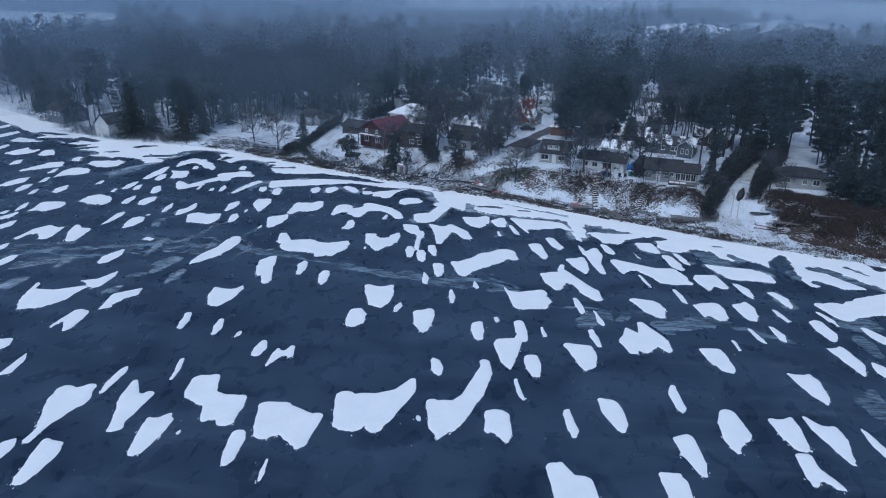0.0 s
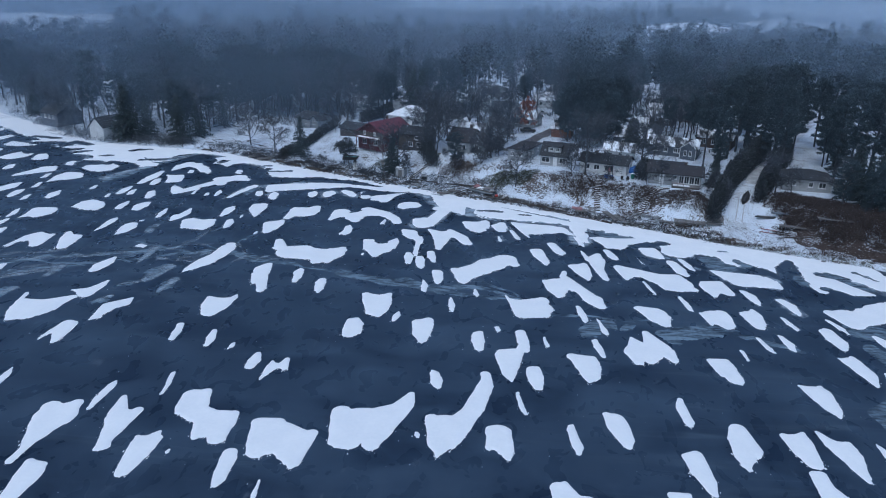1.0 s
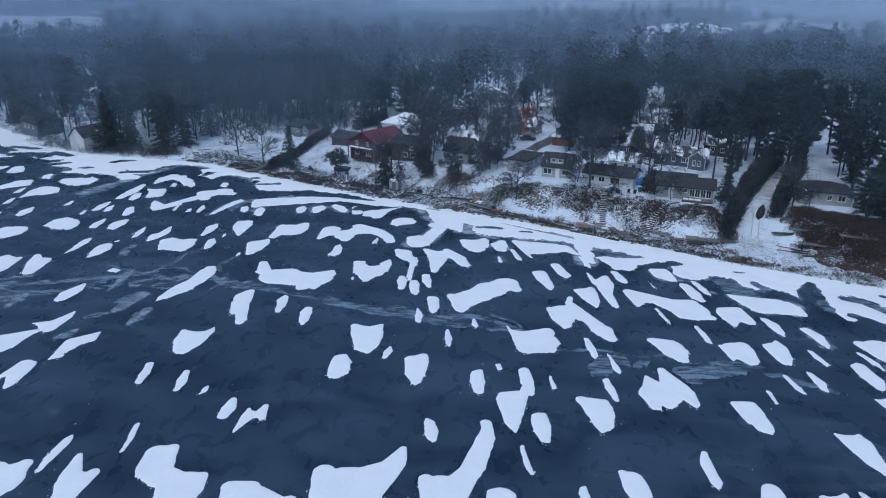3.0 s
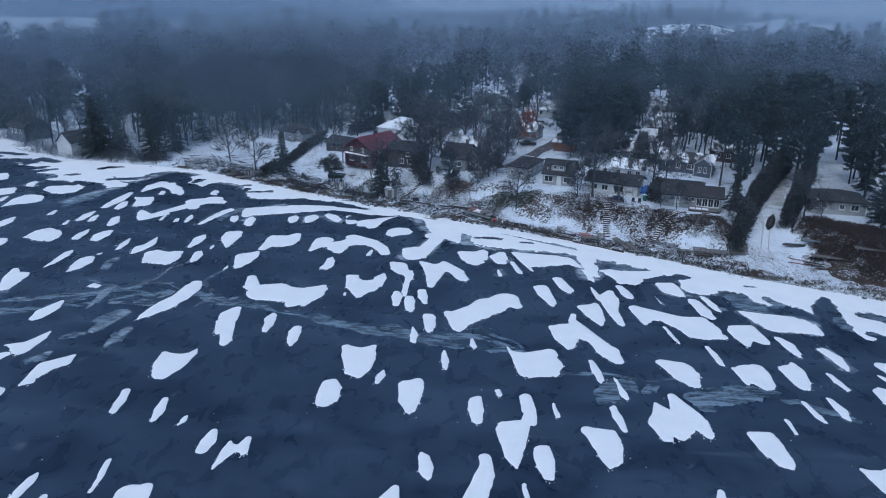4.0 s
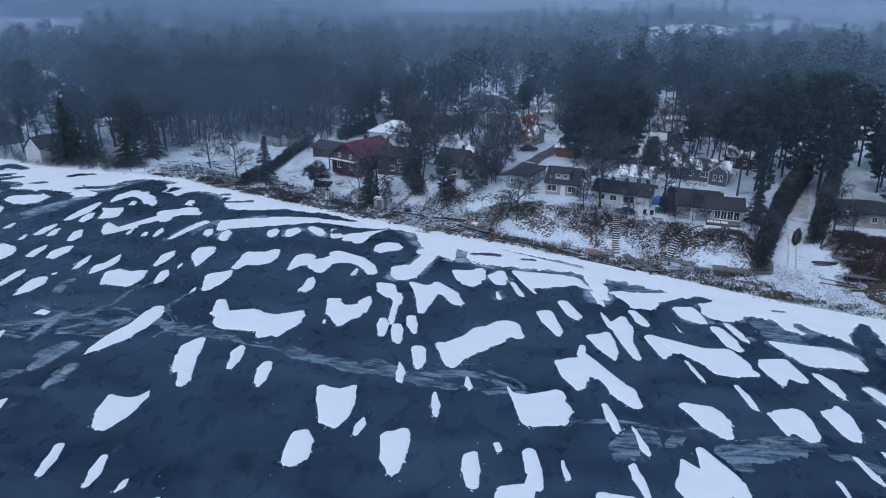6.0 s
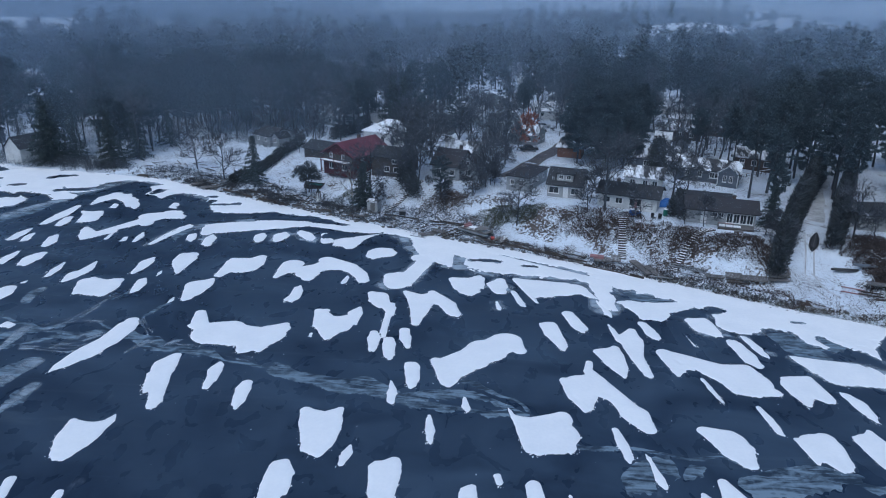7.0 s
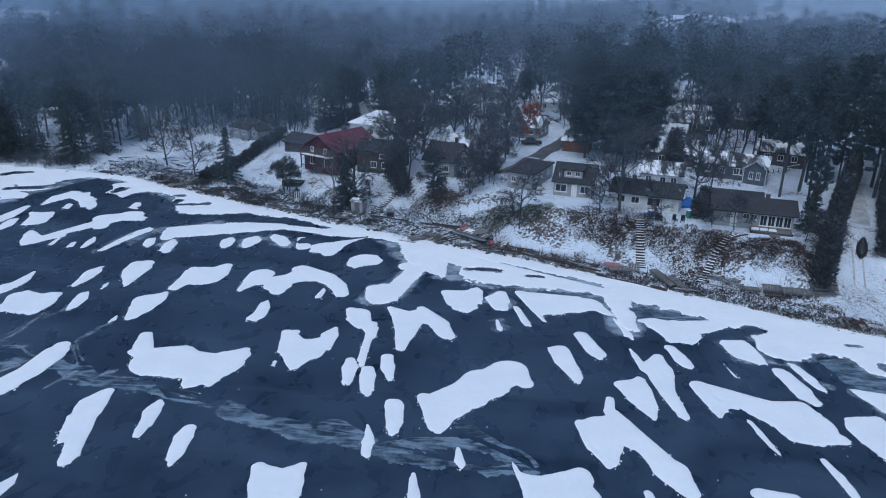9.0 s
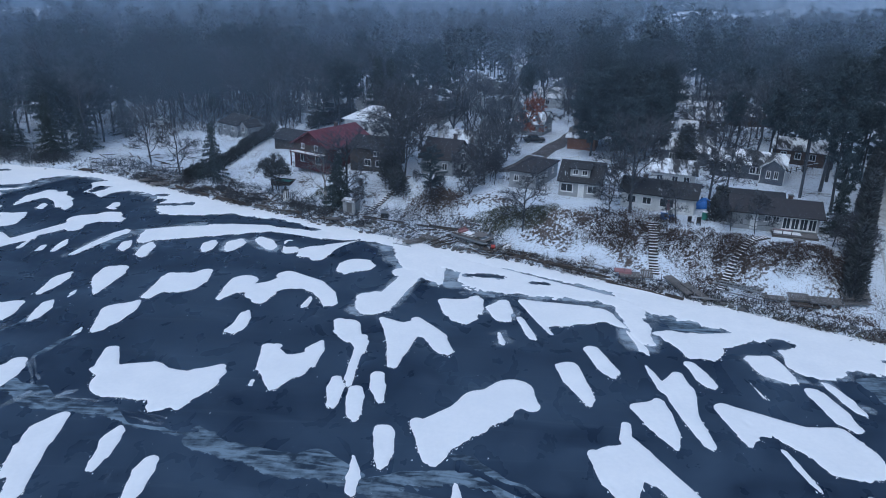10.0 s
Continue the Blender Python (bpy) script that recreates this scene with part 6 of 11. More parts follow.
drift((-1.7, 92.8, 0.41, -1.8, 94.4, 0.14), (-1.7, 92.8, 0.39, -1.5, 92.1, 0.19), (-1.6, 92.7, 0.39, -1.9, 94.7, 0.10), (-1.4, 92.4, 0.23, -1.7, 92.3, 0.06), (-1.9, 92.4, 0.09, -1.4, 91.9, 0.11), (-1.4, 91.9, 0.10, -1.2, 92.5, 0.04))
drift((6.5, 88.2, 1.83, 8.4, 92.2, 0.83), (6.7, 88.8, 3.11, 3.6, 91.5, 0.32), (3.3, 91.3, 0.18, 4.9, 86.5, 0.72), (6.8, 88.6, 2.96, 7.0, 86.2, 0.60), (5.6, 86.2, 0.86, 8.7, 86.8, 0.69), (3.3, 91.6, 0.27, 2.6, 93.7, 0.05), (8.1, 91.5, 1.32, 5.1, 91.6, 0.05))
drift((8.4, 77.7, 0.24, 8.1, 79.8, 0.15), (8.4, 77.7, 0.25, 8.4, 77.4, 0.24), (8.4, 77.7, 0.25, 7.9, 79.5, 0.04), (8.1, 79.8, 0.17, 8.1, 80.1, 0.04), (8.4, 77.3, 0.19, 8.3, 77.1, 0.06))
drift((13.3, 73.5, 1.44, 13.0, 70.1, 0.73), (12.8, 74.1, 1.75, 12.4, 74.5, 0.58), (11.4, 75.1, 0.67, 12.9, 69.3, 0.33), (11.5, 74.9, 0.76, 13.9, 74.9, 0.56), (13.5, 70.4, 0.94, 14.7, 72.9, 0.16), (13.5, 70.3, 0.89, 12.9, 68.8, 0.13))
drift((12.3, 99.2, 1.91, 16.5, 93.2, 0.04), (11.2, 98.6, 2.21, 11.1, 93.9, 0.53), (16.0, 93.3, 1.56, 16.9, 90.7, 0.82), (16.1, 92.9, 1.35, 12.3, 101.5, 0.73), (12.1, 101.8, 0.53, 12.5, 103.9, 0.41), (11.2, 94.6, 0.77, 9.2, 99.3, 0.33), (9.2, 99.5, 0.56, 9.6, 95.7, 0.32), (9.7, 95.8, 0.27, 10.9, 93.3, 0.26))
drift((13.9, 87.6, 0.52, 13.5, 90.4, 0.31), (13.9, 87.7, 0.53, 14.1, 85.8, 0.39), (14.1, 85.7, 0.40, 14.1, 85.0, 0.11), (13.9, 87.6, 0.51, 13.2, 90.4, 0.04), (13.6, 90.3, 0.26, 14.2, 88.4, 0.07), (14.3, 88.4, 0.04, 14.5, 86.1, 0.05))
drift((15.0, 60.4, 1.17, 15.4, 56.9, 0.43), (15.0, 60.4, 1.23, 14.9, 61.5, 1.11), (15.0, 60.2, 1.04, 14.1, 62.3, 0.50), (15.4, 58.8, 0.84, 15.0, 59.6, 0.04), (16.1, 57.7, 0.28, 15.6, 56.4, 0.32), (15.4, 56.7, 0.33, 14.0, 59.6, 0.04), (16.0, 58.1, 0.42, 16.3, 60.1, 0.04))
drift((22.6, 64.5, 0.59, 22.8, 61.9, 0.51), (22.6, 64.9, 0.55, 22.9, 66.4, 0.26), (22.8, 62.0, 0.54, 22.8, 61.2, 0.29), (22.9, 66.5, 0.25, 23.3, 62.2, 0.07), (22.9, 66.4, 0.25, 22.2, 65.2, 0.12))
drift((21.8, 55.1, 1.03, 22.3, 50.4, 0.36), (21.9, 55.4, 1.06, 22.8, 52.1, 0.32), (22.6, 52.1, 0.43, 22.3, 56.2, 0.52), (22.3, 56.4, 0.41, 21.0, 55.9, 0.33), (22.8, 52.1, 0.30, 22.5, 50.0, 0.12), (22.4, 50.2, 0.36, 21.1, 53.3, 0.10), (21.1, 53.3, 0.08, 20.8, 55.7, 0.13))
drift((19.3, 48.7, 1.27, 19.6, 45.8, 0.99), (19.4, 48.7, 1.17, 18.9, 45.2, 0.40), (18.8, 45.1, 0.28, 18.5, 49.6, 0.45), (18.4, 49.8, 0.31, 20.0, 49.9, 0.31))
drift((27.7, 57.7, 1.51, 27.9, 61.3, 0.77), (27.6, 58.0, 1.42, 26.8, 55.1, 0.59), (27.8, 61.4, 0.87, 26.3, 59.4, 0.04), (26.4, 59.2, 0.16, 26.1, 56.5, 0.13), (26.2, 56.3, 0.21, 26.9, 54.3, 0.32), (26.4, 59.4, 0.25, 27.0, 61.6, 0.07))
drift((33.5, 59.7, 1.38, 33.6, 56.0, 0.78), (33.7, 59.8, 1.25, 34.5, 61.4, 0.24), (33.4, 56.0, 0.73, 32.4, 60.6, 0.55), (32.3, 60.5, 0.41, 32.4, 57.1, 0.11), (33.1, 59.9, 0.62, 34.3, 56.4, 0.19), (34.4, 56.7, 0.17, 34.7, 59.2, 0.08))
drift((33.2, 51.6, 0.93, 33.4, 54.3, 0.71), (33.5, 52.0, 0.85, 34.8, 50.1, 0.41), (33.4, 51.8, 0.98, 32.7, 49.9, 0.16), (32.6, 49.9, 0.25, 32.6, 54.6, 0.14), (33.5, 54.1, 0.69, 33.8, 54.6, 0.35), (33.1, 54.4, 0.58, 32.3, 50.8, 0.08), (34.8, 49.9, 0.51, 34.7, 51.3, 0.09))
drift((37.6, 58.9, 1.44, 37.7, 54.8, 0.25), (37.5, 58.8, 1.25, 35.9, 61.6, 0.04), (37.9, 54.5, 0.36, 38.6, 58.0, 0.45), (38.8, 57.9, 0.22, 38.5, 60.0, 0.45), (38.6, 57.9, 0.20, 36.1, 61.8, 0.23), (36.1, 61.4, 0.20, 36.1, 59.2, 0.12), (36.1, 59.5, 0.17, 37.8, 53.9, 0.24))
drift((41.7, 57.1, 0.49, 41.5, 59.8, 0.22), (41.8, 57.1, 0.53, 41.9, 55.6, 0.41), (41.8, 57.1, 0.54, 41.8, 59.8, 0.04), (41.5, 59.8, 0.24, 41.4, 60.4, 0.06))
drift((39.4, 70.0, 1.36, 39.8, 66.0, 0.66), (39.4, 69.8, 1.57, 37.9, 71.4, 0.22), (39.8, 66.2, 0.77, 39.8, 64.8, 0.25), (39.7, 69.8, 1.32, 40.3, 71.4, 0.32), (37.8, 71.2, 0.14, 38.9, 66.5, 0.16), (39.6, 69.9, 1.47, 40.6, 66.6, 0.10), (40.6, 66.6, 0.04, 40.9, 69.4, 0.04))
drift((46.9, 78.1, 1.16, 47.3, 73.6, 0.60), (47.0, 77.7, 1.04, 48.0, 75.6, 0.56), (48.0, 75.0, 0.47, 47.5, 72.6, 0.13), (48.0, 75.2, 0.51, 47.5, 79.5, 0.40), (46.7, 78.1, 1.25, 45.6, 79.1, 0.15), (47.0, 78.3, 1.15, 47.2, 72.2, 0.21))
drift((30.0, 75.2, 1.38, 30.6, 71.6, 0.92), (31.2, 74.5, 0.44, 29.4, 74.5, 0.32), (28.8, 76.2, 0.47, 29.3, 72.5, 0.28), (28.9, 76.3, 0.47, 30.8, 76.4, 0.50), (30.2, 75.3, 1.32, 31.6, 71.8, 0.09), (31.4, 71.5, 0.19, 30.9, 71.1, 0.55))
drift((47.5, 84.2, 1.20, 47.2, 86.7, 0.94), (47.5, 84.1, 1.08, 47.4, 81.6, 0.52), (47.5, 84.3, 1.12, 48.0, 87.2, 0.28), (47.5, 84.2, 1.02, 47.5, 81.1, 0.09), (48.0, 87.4, 0.24, 47.4, 87.7, 0.24), (47.6, 81.8, 0.49, 48.8, 83.9, 0.04), (47.3, 81.2, 0.25, 46.5, 83.6, 0.04))
drift((20.5, 77.3, 2.23, 22.3, 78.9, 1.63), (22.8, 78.8, 1.79, 22.0, 83.1, 0.51), (22.4, 78.9, 1.39, 24.0, 76.0, 0.46), (20.7, 77.4, 2.40, 19.8, 81.2, 0.28), (20.4, 77.0, 1.53, 19.6, 74.9, 0.63), (22.7, 78.4, 1.60, 21.3, 75.0, 0.66), (24.3, 75.6, 0.52, 24.6, 78.3, 0.26), (19.6, 74.6, 0.66, 18.2, 77.3, 0.04))
drift((24.4, 89.6, 1.81, 24.8, 87.6, 1.50), (24.3, 89.3, 1.94, 22.4, 91.0, 0.72), (24.2, 87.6, 1.12, 24.8, 85.8, 0.30), (22.6, 91.1, 0.75, 25.2, 91.1, 0.25), (25.3, 86.1, 0.72, 26.2, 88.7, 0.35))
drift((33.3, 89.6, 2.07, 33.9, 86.3, 0.74), (33.2, 89.5, 2.15, 32.0, 87.0, 0.24), (34.0, 87.0, 0.89, 34.2, 91.0, 0.97), (31.8, 86.8, 0.26, 31.3, 90.5, 0.36), (34.3, 86.9, 0.79, 35.2, 89.4, 0.12), (33.9, 87.0, 1.15, 32.6, 87.2, 0.38))
drift((38.4, 90.7, 1.54, 38.3, 87.4, 0.77), (38.5, 90.5, 1.42, 39.2, 92.7, 0.32), (38.6, 90.6, 1.52, 39.5, 88.4, 0.04), (39.3, 88.0, 0.31, 38.6, 86.4, 0.24), (38.3, 86.9, 0.69, 37.2, 91.5, 0.26), (39.2, 92.8, 0.25, 39.8, 91.4, 0.15), (39.3, 87.9, 0.34, 39.8, 90.4, 0.10))
drift((43.0, 88.7, 0.38, 43.4, 86.8, 0.30), (43.0, 88.8, 0.42, 42.8, 90.3, 0.29), (43.0, 88.7, 0.42, 43.7, 86.8, 0.05), (42.8, 90.4, 0.28, 42.7, 90.6, 0.17), (42.6, 90.6, 0.17, 42.6, 89.0, 0.06))
drift((40.6, 82.2, 0.63, 40.2, 84.5, 0.26), (40.6, 82.3, 0.61, 40.5, 80.8, 0.45), (40.7, 82.2, 0.60, 40.6, 84.4, 0.05), (40.5, 80.7, 0.40, 40.5, 80.4, 0.21), (40.6, 84.5, 0.05, 40.1, 84.7, 0.16), (40.7, 80.3, 0.17, 41.1, 81.7, 0.12))
drift((37.4, 80.5, 0.31, 37.0, 83.4, 0.27), (37.5, 80.5, 0.37, 37.7, 79.5, 0.27), (37.5, 80.4, 0.36, 36.9, 83.5, 0.20), (37.8, 79.5, 0.24, 37.9, 78.9, 0.05), (37.5, 80.4, 0.37, 37.3, 83.2, 0.04), (37.5, 80.4, 0.34, 37.4, 79.7, 0.13))
drift((33.6, 79.3, 0.18, 33.7, 76.9, 0.11), (33.7, 79.2, 0.19, 33.6, 79.5, 0.19), (33.6, 79.2, 0.20, 33.6, 76.7, 0.04), (33.7, 79.2, 0.20, 33.9, 77.2, 0.04), (33.7, 77.0, 0.14, 33.6, 76.8, 0.08))
drift((16.4, 83.0, 0.45, 16.0, 85.9, 0.22), (16.4, 82.9, 0.46, 16.6, 82.2, 0.31), (16.0, 85.9, 0.25, 15.8, 86.6, 0.04), (16.6, 82.0, 0.21, 16.6, 81.6, 0.10), (16.6, 81.6, 0.04, 16.2, 82.3, 0.14))
drift((15.0, 78.1, 0.50, 15.4, 75.4, 0.28), (15.0, 78.0, 0.40, 14.7, 79.7, 0.32), (15.0, 78.2, 0.47, 15.2, 75.5, 0.12), (15.4, 75.4, 0.27, 15.5, 77.3, 0.08), (15.5, 77.4, 0.08, 15.0, 80.1, 0.12), (15.0, 78.1, 0.48, 14.4, 79.7, 0.05), (14.8, 79.8, 0.34, 14.9, 80.3, 0.04))
drift((29.8, 94.0, 0.45, 30.0, 91.7, 0.25), (29.8, 93.9, 0.45, 29.4, 96.1, 0.28), (30.0, 91.5, 0.27, 30.2, 91.2, 0.11), (30.0, 91.7, 0.31, 30.3, 93.3, 0.05), (29.8, 94.0, 0.30, 29.7, 91.7, 0.04), (29.7, 91.9, 0.04, 29.2, 95.7, 0.05))
drift((35.8, 100.8, 2.03, 35.1, 97.4, 0.31), (35.9, 101.0, 2.33, 37.5, 98.5, 0.89), (37.7, 99.1, 0.69, 37.5, 103.1, 0.27), (35.0, 97.2, 0.39, 34.6, 99.6, 0.68), (37.2, 103.0, 0.54, 34.5, 102.6, 0.45))
drift((40.6, 97.9, 0.79, 40.9, 95.7, 0.52), (40.6, 97.6, 0.86, 40.0, 99.5, 0.48), (40.8, 95.4, 0.55, 40.9, 94.7, 0.21), (40.0, 99.7, 0.45, 41.2, 98.4, 0.12), (40.5, 97.7, 0.76, 40.2, 95.9, 0.10), (40.0, 99.5, 0.56, 39.6, 100.2, 0.11))
drift((45.3, 95.1, 0.94, 45.6, 92.3, 0.52), (45.4, 95.0, 0.93, 44.8, 96.7, 0.79), (45.6, 92.4, 0.39, 45.5, 91.7, 0.30), (45.6, 92.5, 0.50, 46.2, 94.5, 0.07), (44.8, 97.0, 0.63, 44.2, 97.0, 0.28), (44.2, 97.3, 0.20, 44.9, 97.6, 0.08))
drift((41.7, 104.6, 3.01, 44.0, 104.6, 2.70), (41.0, 105.3, 2.70, 37.1, 108.3, 0.11), (41.5, 104.8, 2.16, 45.2, 102.3, 0.89), (37.7, 107.8, 0.61, 38.6, 104.4, 0.29), (46.0, 102.2, 0.96, 46.9, 105.0, 0.21))
drift((30.0, 101.4, 2.70, 22.3, 107.3, 0.78), (21.9, 107.4, 0.95, 22.5, 104.2, 0.90), (30.2, 101.0, 3.19, 31.0, 100.3, 0.06), (31.6, 100.9, 1.12, 30.7, 104.1, 1.12), (32.1, 99.4, 0.91, 30.3, 98.8, 0.62), (30.8, 104.6, 0.84, 23.6, 104.1, 0.76), (30.1, 98.5, 0.48, 28.1, 99.2, 0.51), (22.6, 103.0, 0.91, 22.4, 101.9, 0.29))
drift((25.3, 99.7, 0.25, 25.8, 97.0, 0.21), (25.3, 99.7, 0.24, 24.9, 101.4, 0.19), (25.8, 97.0, 0.20, 25.9, 96.7, 0.19), (25.3, 99.7, 0.25, 25.5, 97.3, 0.04), (25.0, 101.4, 0.21, 24.8, 101.8, 0.05), (25.3, 99.8, 0.24, 25.2, 101.3, 0.04))
drift((59.7, 94.3, 2.45, 53.0, 92.0, 2.78), (59.3, 94.4, 3.42, 65.4, 100.2, 0.48), (65.2, 100.0, 0.76, 52.2, 89.1, 1.06), (51.6, 89.3, 0.68, 50.5, 93.4, 0.93), (65.8, 100.6, 0.39, 59.1, 97.9, 0.04), (65.4, 100.1, 0.46, 62.3, 92.9, 0.04))
drift((50.3, 87.8, 0.05, 49.2, 90.3, 0.22), (49.8, 88.0, 0.45, 50.0, 86.6, 0.12), (49.8, 87.9, 0.48, 49.0, 90.6, 0.28), (50.1, 86.4, 0.14, 50.2, 87.6, 0.12), (49.8, 88.1, 0.46, 49.4, 90.4, 0.04), (49.0, 90.3, 0.21, 48.8, 90.9, 0.07))
drift((54.1, 83.6, 1.08, 53.4, 85.9, 0.56), (54.2, 83.3, 1.05, 54.4, 81.8, 0.72))
drift((50.0, 73.8, 0.77, 50.1, 74.7, 0.66), (50.4, 74.2, 0.46, 49.6, 74.7, 0.12), (50.1, 74.8, 0.80, 49.9, 75.6, 0.33), (50.1, 72.5, 0.47, 50.8, 74.5, 0.13), (50.0, 72.5, 0.48, 49.3, 73.5, 0.06), (49.2, 73.5, 0.04, 49.6, 72.1, 0.04))
drift((54.1, 106.3, 2.93, 57.8, 102.0, 1.90), (53.9, 106.4, 2.88, 54.2, 110.8, 1.79), (53.5, 106.4, 2.60, 52.7, 101.4, 0.94), (58.3, 102.0, 1.87, 60.0, 101.3, 0.65), (54.2, 110.9, 1.89, 51.0, 107.9, 0.04))
drift((-34.0, 106.3, 3.06, -28.1, 105.7, 2.60), (-33.3, 107.0, 2.97, -38.0, 107.9, 0.43), (-27.3, 106.6, 2.25, -27.6, 107.8, 1.30), (-36.9, 108.1, 1.22, -38.3, 111.8, 0.75), (-28.9, 105.3, 2.71, -28.9, 102.6, 1.11), (-26.3, 108.4, 1.28, -27.3, 102.7, 0.74), (-28.5, 105.7, 2.81, -26.0, 109.6, 0.56))
drift((-19.6, 110.2, 2.43, -17.3, 113.6, 0.58), (-20.2, 109.9, 1.93, -21.9, 114.5, 0.08), (-19.7, 110.3, 2.52, -19.9, 105.7, 0.04), (-17.7, 114.1, 1.06, -17.4, 115.9, 0.32), (-17.5, 114.1, 0.75, -17.3, 110.8, 0.52), (-22.7, 114.2, 0.65, -22.1, 109.7, 0.32), (-19.8, 106.6, 0.57, -20.9, 108.6, 0.68), (-22.4, 113.9, 0.04, -21.8, 114.3, 0.64))
drift((-22.0, 106.7, 0.20, -22.0, 107.4, 0.14), (-21.9, 106.6, 0.17, -21.8, 106.5, 0.10), (-22.1, 107.3, 0.13, -22.0, 107.5, 0.12), (-21.8, 106.4, 0.10, -22.1, 106.5, 0.06), (-22.1, 106.5, 0.07, -22.1, 107.6, 0.06))
drift((-23.8, 131.2, 1.90, -30.8, 128.0, 1.05), (-26.3, 133.2, 1.29, -20.0, 128.0, 0.70), (-25.7, 131.4, 1.75, -28.3, 127.0, 1.31), (-31.5, 128.4, 1.38, -31.1, 130.8, 1.78), (-19.4, 127.5, 0.91, -18.7, 125.4, 0.90), (-27.6, 127.1, 1.73, -27.3, 125.3, 0.97), (-31.4, 128.6, 1.39, -32.2, 125.2, 0.40), (-19.8, 128.1, 1.13, -21.4, 131.0, 0.73), (-21.6, 131.4, 0.67, -26.2, 133.8, 0.90), (-18.8, 125.2, 0.53, -21.3, 128.0, 0.10))
drift((-21.5, 124.3, 0.36, -21.4, 126.4, 0.25), (-21.6, 124.3, 0.37, -21.5, 126.9, 0.12), (-21.6, 124.3, 0.37, -21.2, 126.1, 0.04), (-21.6, 124.2, 0.40, -21.7, 124.0, 0.15), (-21.4, 126.4, 0.25, -21.5, 127.2, 0.05), (-21.7, 123.9, 0.17, -21.4, 123.9, 0.12))
drift((-27.3, 118.0, 0.81, -27.7, 121.6, 0.49), (-27.6, 117.7, 0.92, -27.9, 117.3, 0.64), (-27.4, 117.9, 0.72, -27.4, 117.0, 0.51), (-27.3, 117.7, 0.74, -27.0, 120.5, 0.05), (-27.4, 118.0, 0.80, -28.0, 121.6, 0.28), (-26.9, 120.5, 0.22, -27.6, 122.3, 0.23), (-26.9, 120.5, 0.22, -26.5, 118.4, 0.04))
drift((-39.1, 129.2, 3.29, -40.9, 125.9, 0.28), (-38.7, 129.0, 2.88, -37.3, 132.7, 0.91), (-41.0, 124.9, 0.62, -41.1, 131.6, 0.69), (-37.0, 133.3, 0.79, -36.1, 129.9, 0.56), (-40.0, 127.5, 0.60, -40.5, 124.5, 0.39))
drift((-42.4, 120.6, 1.96, -42.1, 116.1, 0.78), (-42.5, 120.9, 1.69, -41.3, 123.3, 0.14), (-41.3, 123.3, 0.37, -40.8, 121.7, 0.36), (-40.8, 121.2, 0.46, -40.8, 117.7, 0.07), (-41.1, 117.8, 0.31, -42.2, 115.5, 0.36), (-42.4, 115.2, 0.04, -42.4, 118.9, 0.68))
drift((-48.7, 130.8, 1.74, -47.3, 124.7, 0.06), (-48.8, 130.5, 1.76, -48.6, 132.8, 1.10), (-49.0, 130.6, 1.59, -49.7, 132.5, 1.01), (-47.4, 125.1, 0.27, -49.5, 128.2, 0.36), (-49.5, 128.4, 0.37, -50.1, 129.5, 0.28), (-47.5, 124.8, 0.19, -49.2, 127.7, 0.40))
drift((-54.2, 128.5, 0.98, -54.0, 124.0, 0.30), (-54.2, 129.1, 0.97, -53.9, 130.2, 0.19), (-54.1, 128.6, 1.00, -53.5, 125.7, 0.30), (-53.6, 125.5, 0.32, -53.8, 123.9, 0.05), (-54.0, 130.6, 0.36, -55.0, 129.4, 0.08), (-54.2, 128.6, 1.00, -54.4, 124.0, 0.08), (-54.1, 130.4, 0.37, -53.4, 129.3, 0.16), (-53.3, 129.4, 0.04, -53.2, 126.8, 0.10))
drift((-50.1, 124.4, 0.28, -50.0, 123.5, 0.10), (-50.0, 124.3, 0.25, -50.2, 125.4, 0.07), (-50.0, 123.5, 0.09, -49.8, 124.2, 0.05), (-50.2, 125.4, 0.08, -50.4, 124.7, 0.04), (-50.4, 124.7, 0.04, -50.0, 123.3, 0.07), (-50.1, 124.5, 0.30, -50.2, 125.5, 0.04))
drift((-50.9, 120.2, 0.79, -50.5, 117.5, 0.43), (-50.9, 120.3, 0.78, -51.3, 121.6, 0.60), (-50.9, 120.0, 0.84, -50.6, 117.1, 0.26), (-51.3, 121.6, 0.68, -51.2, 122.3, 0.21), (-50.6, 117.1, 0.31, -51.6, 119.1, 0.04), (-51.6, 119.2, 0.04, -51.9, 121.3, 0.08), (-50.4, 117.8, 0.45, -50.1, 120.0, 0.04))
drift((-43.9, 115.2, 0.23, -44.0, 114.1, 0.06), (-43.8, 115.1, 0.26, -43.9, 115.9, 0.08), (-43.9, 115.1, 0.27, -44.0, 114.1, 0.04), (-44.0, 114.1, 0.05, -43.6, 114.9, 0.04), (-44.0, 115.9, 0.07, -44.1, 115.3, 0.04), (-44.0, 116.0, 0.08, -44.0, 116.1, 0.06))
drift((-40.6, 143.4, 1.10, -40.3, 141.6, 0.90), (-40.5, 142.5, 1.00, -40.9, 144.2, 0.36), (-40.4, 141.3, 0.96, -40.3, 140.3, 0.23), (-40.2, 140.3, 0.24, -39.6, 141.0, 0.11), (-40.6, 144.5, 0.52, -40.0, 144.0, 0.20))
drift((-37.0, 143.6, 1.40, -37.2, 141.4, 0.75), (-37.1, 144.1, 1.42, -36.9, 145.5, 0.53), (-37.1, 141.4, 0.75, -38.3, 143.5, 0.05), (-36.8, 145.6, 0.50, -35.7, 144.7, 0.04), (-38.5, 144.0, 0.04, -37.9, 141.1, 0.08), (-37.0, 144.1, 1.47, -36.4, 141.0, 0.04))
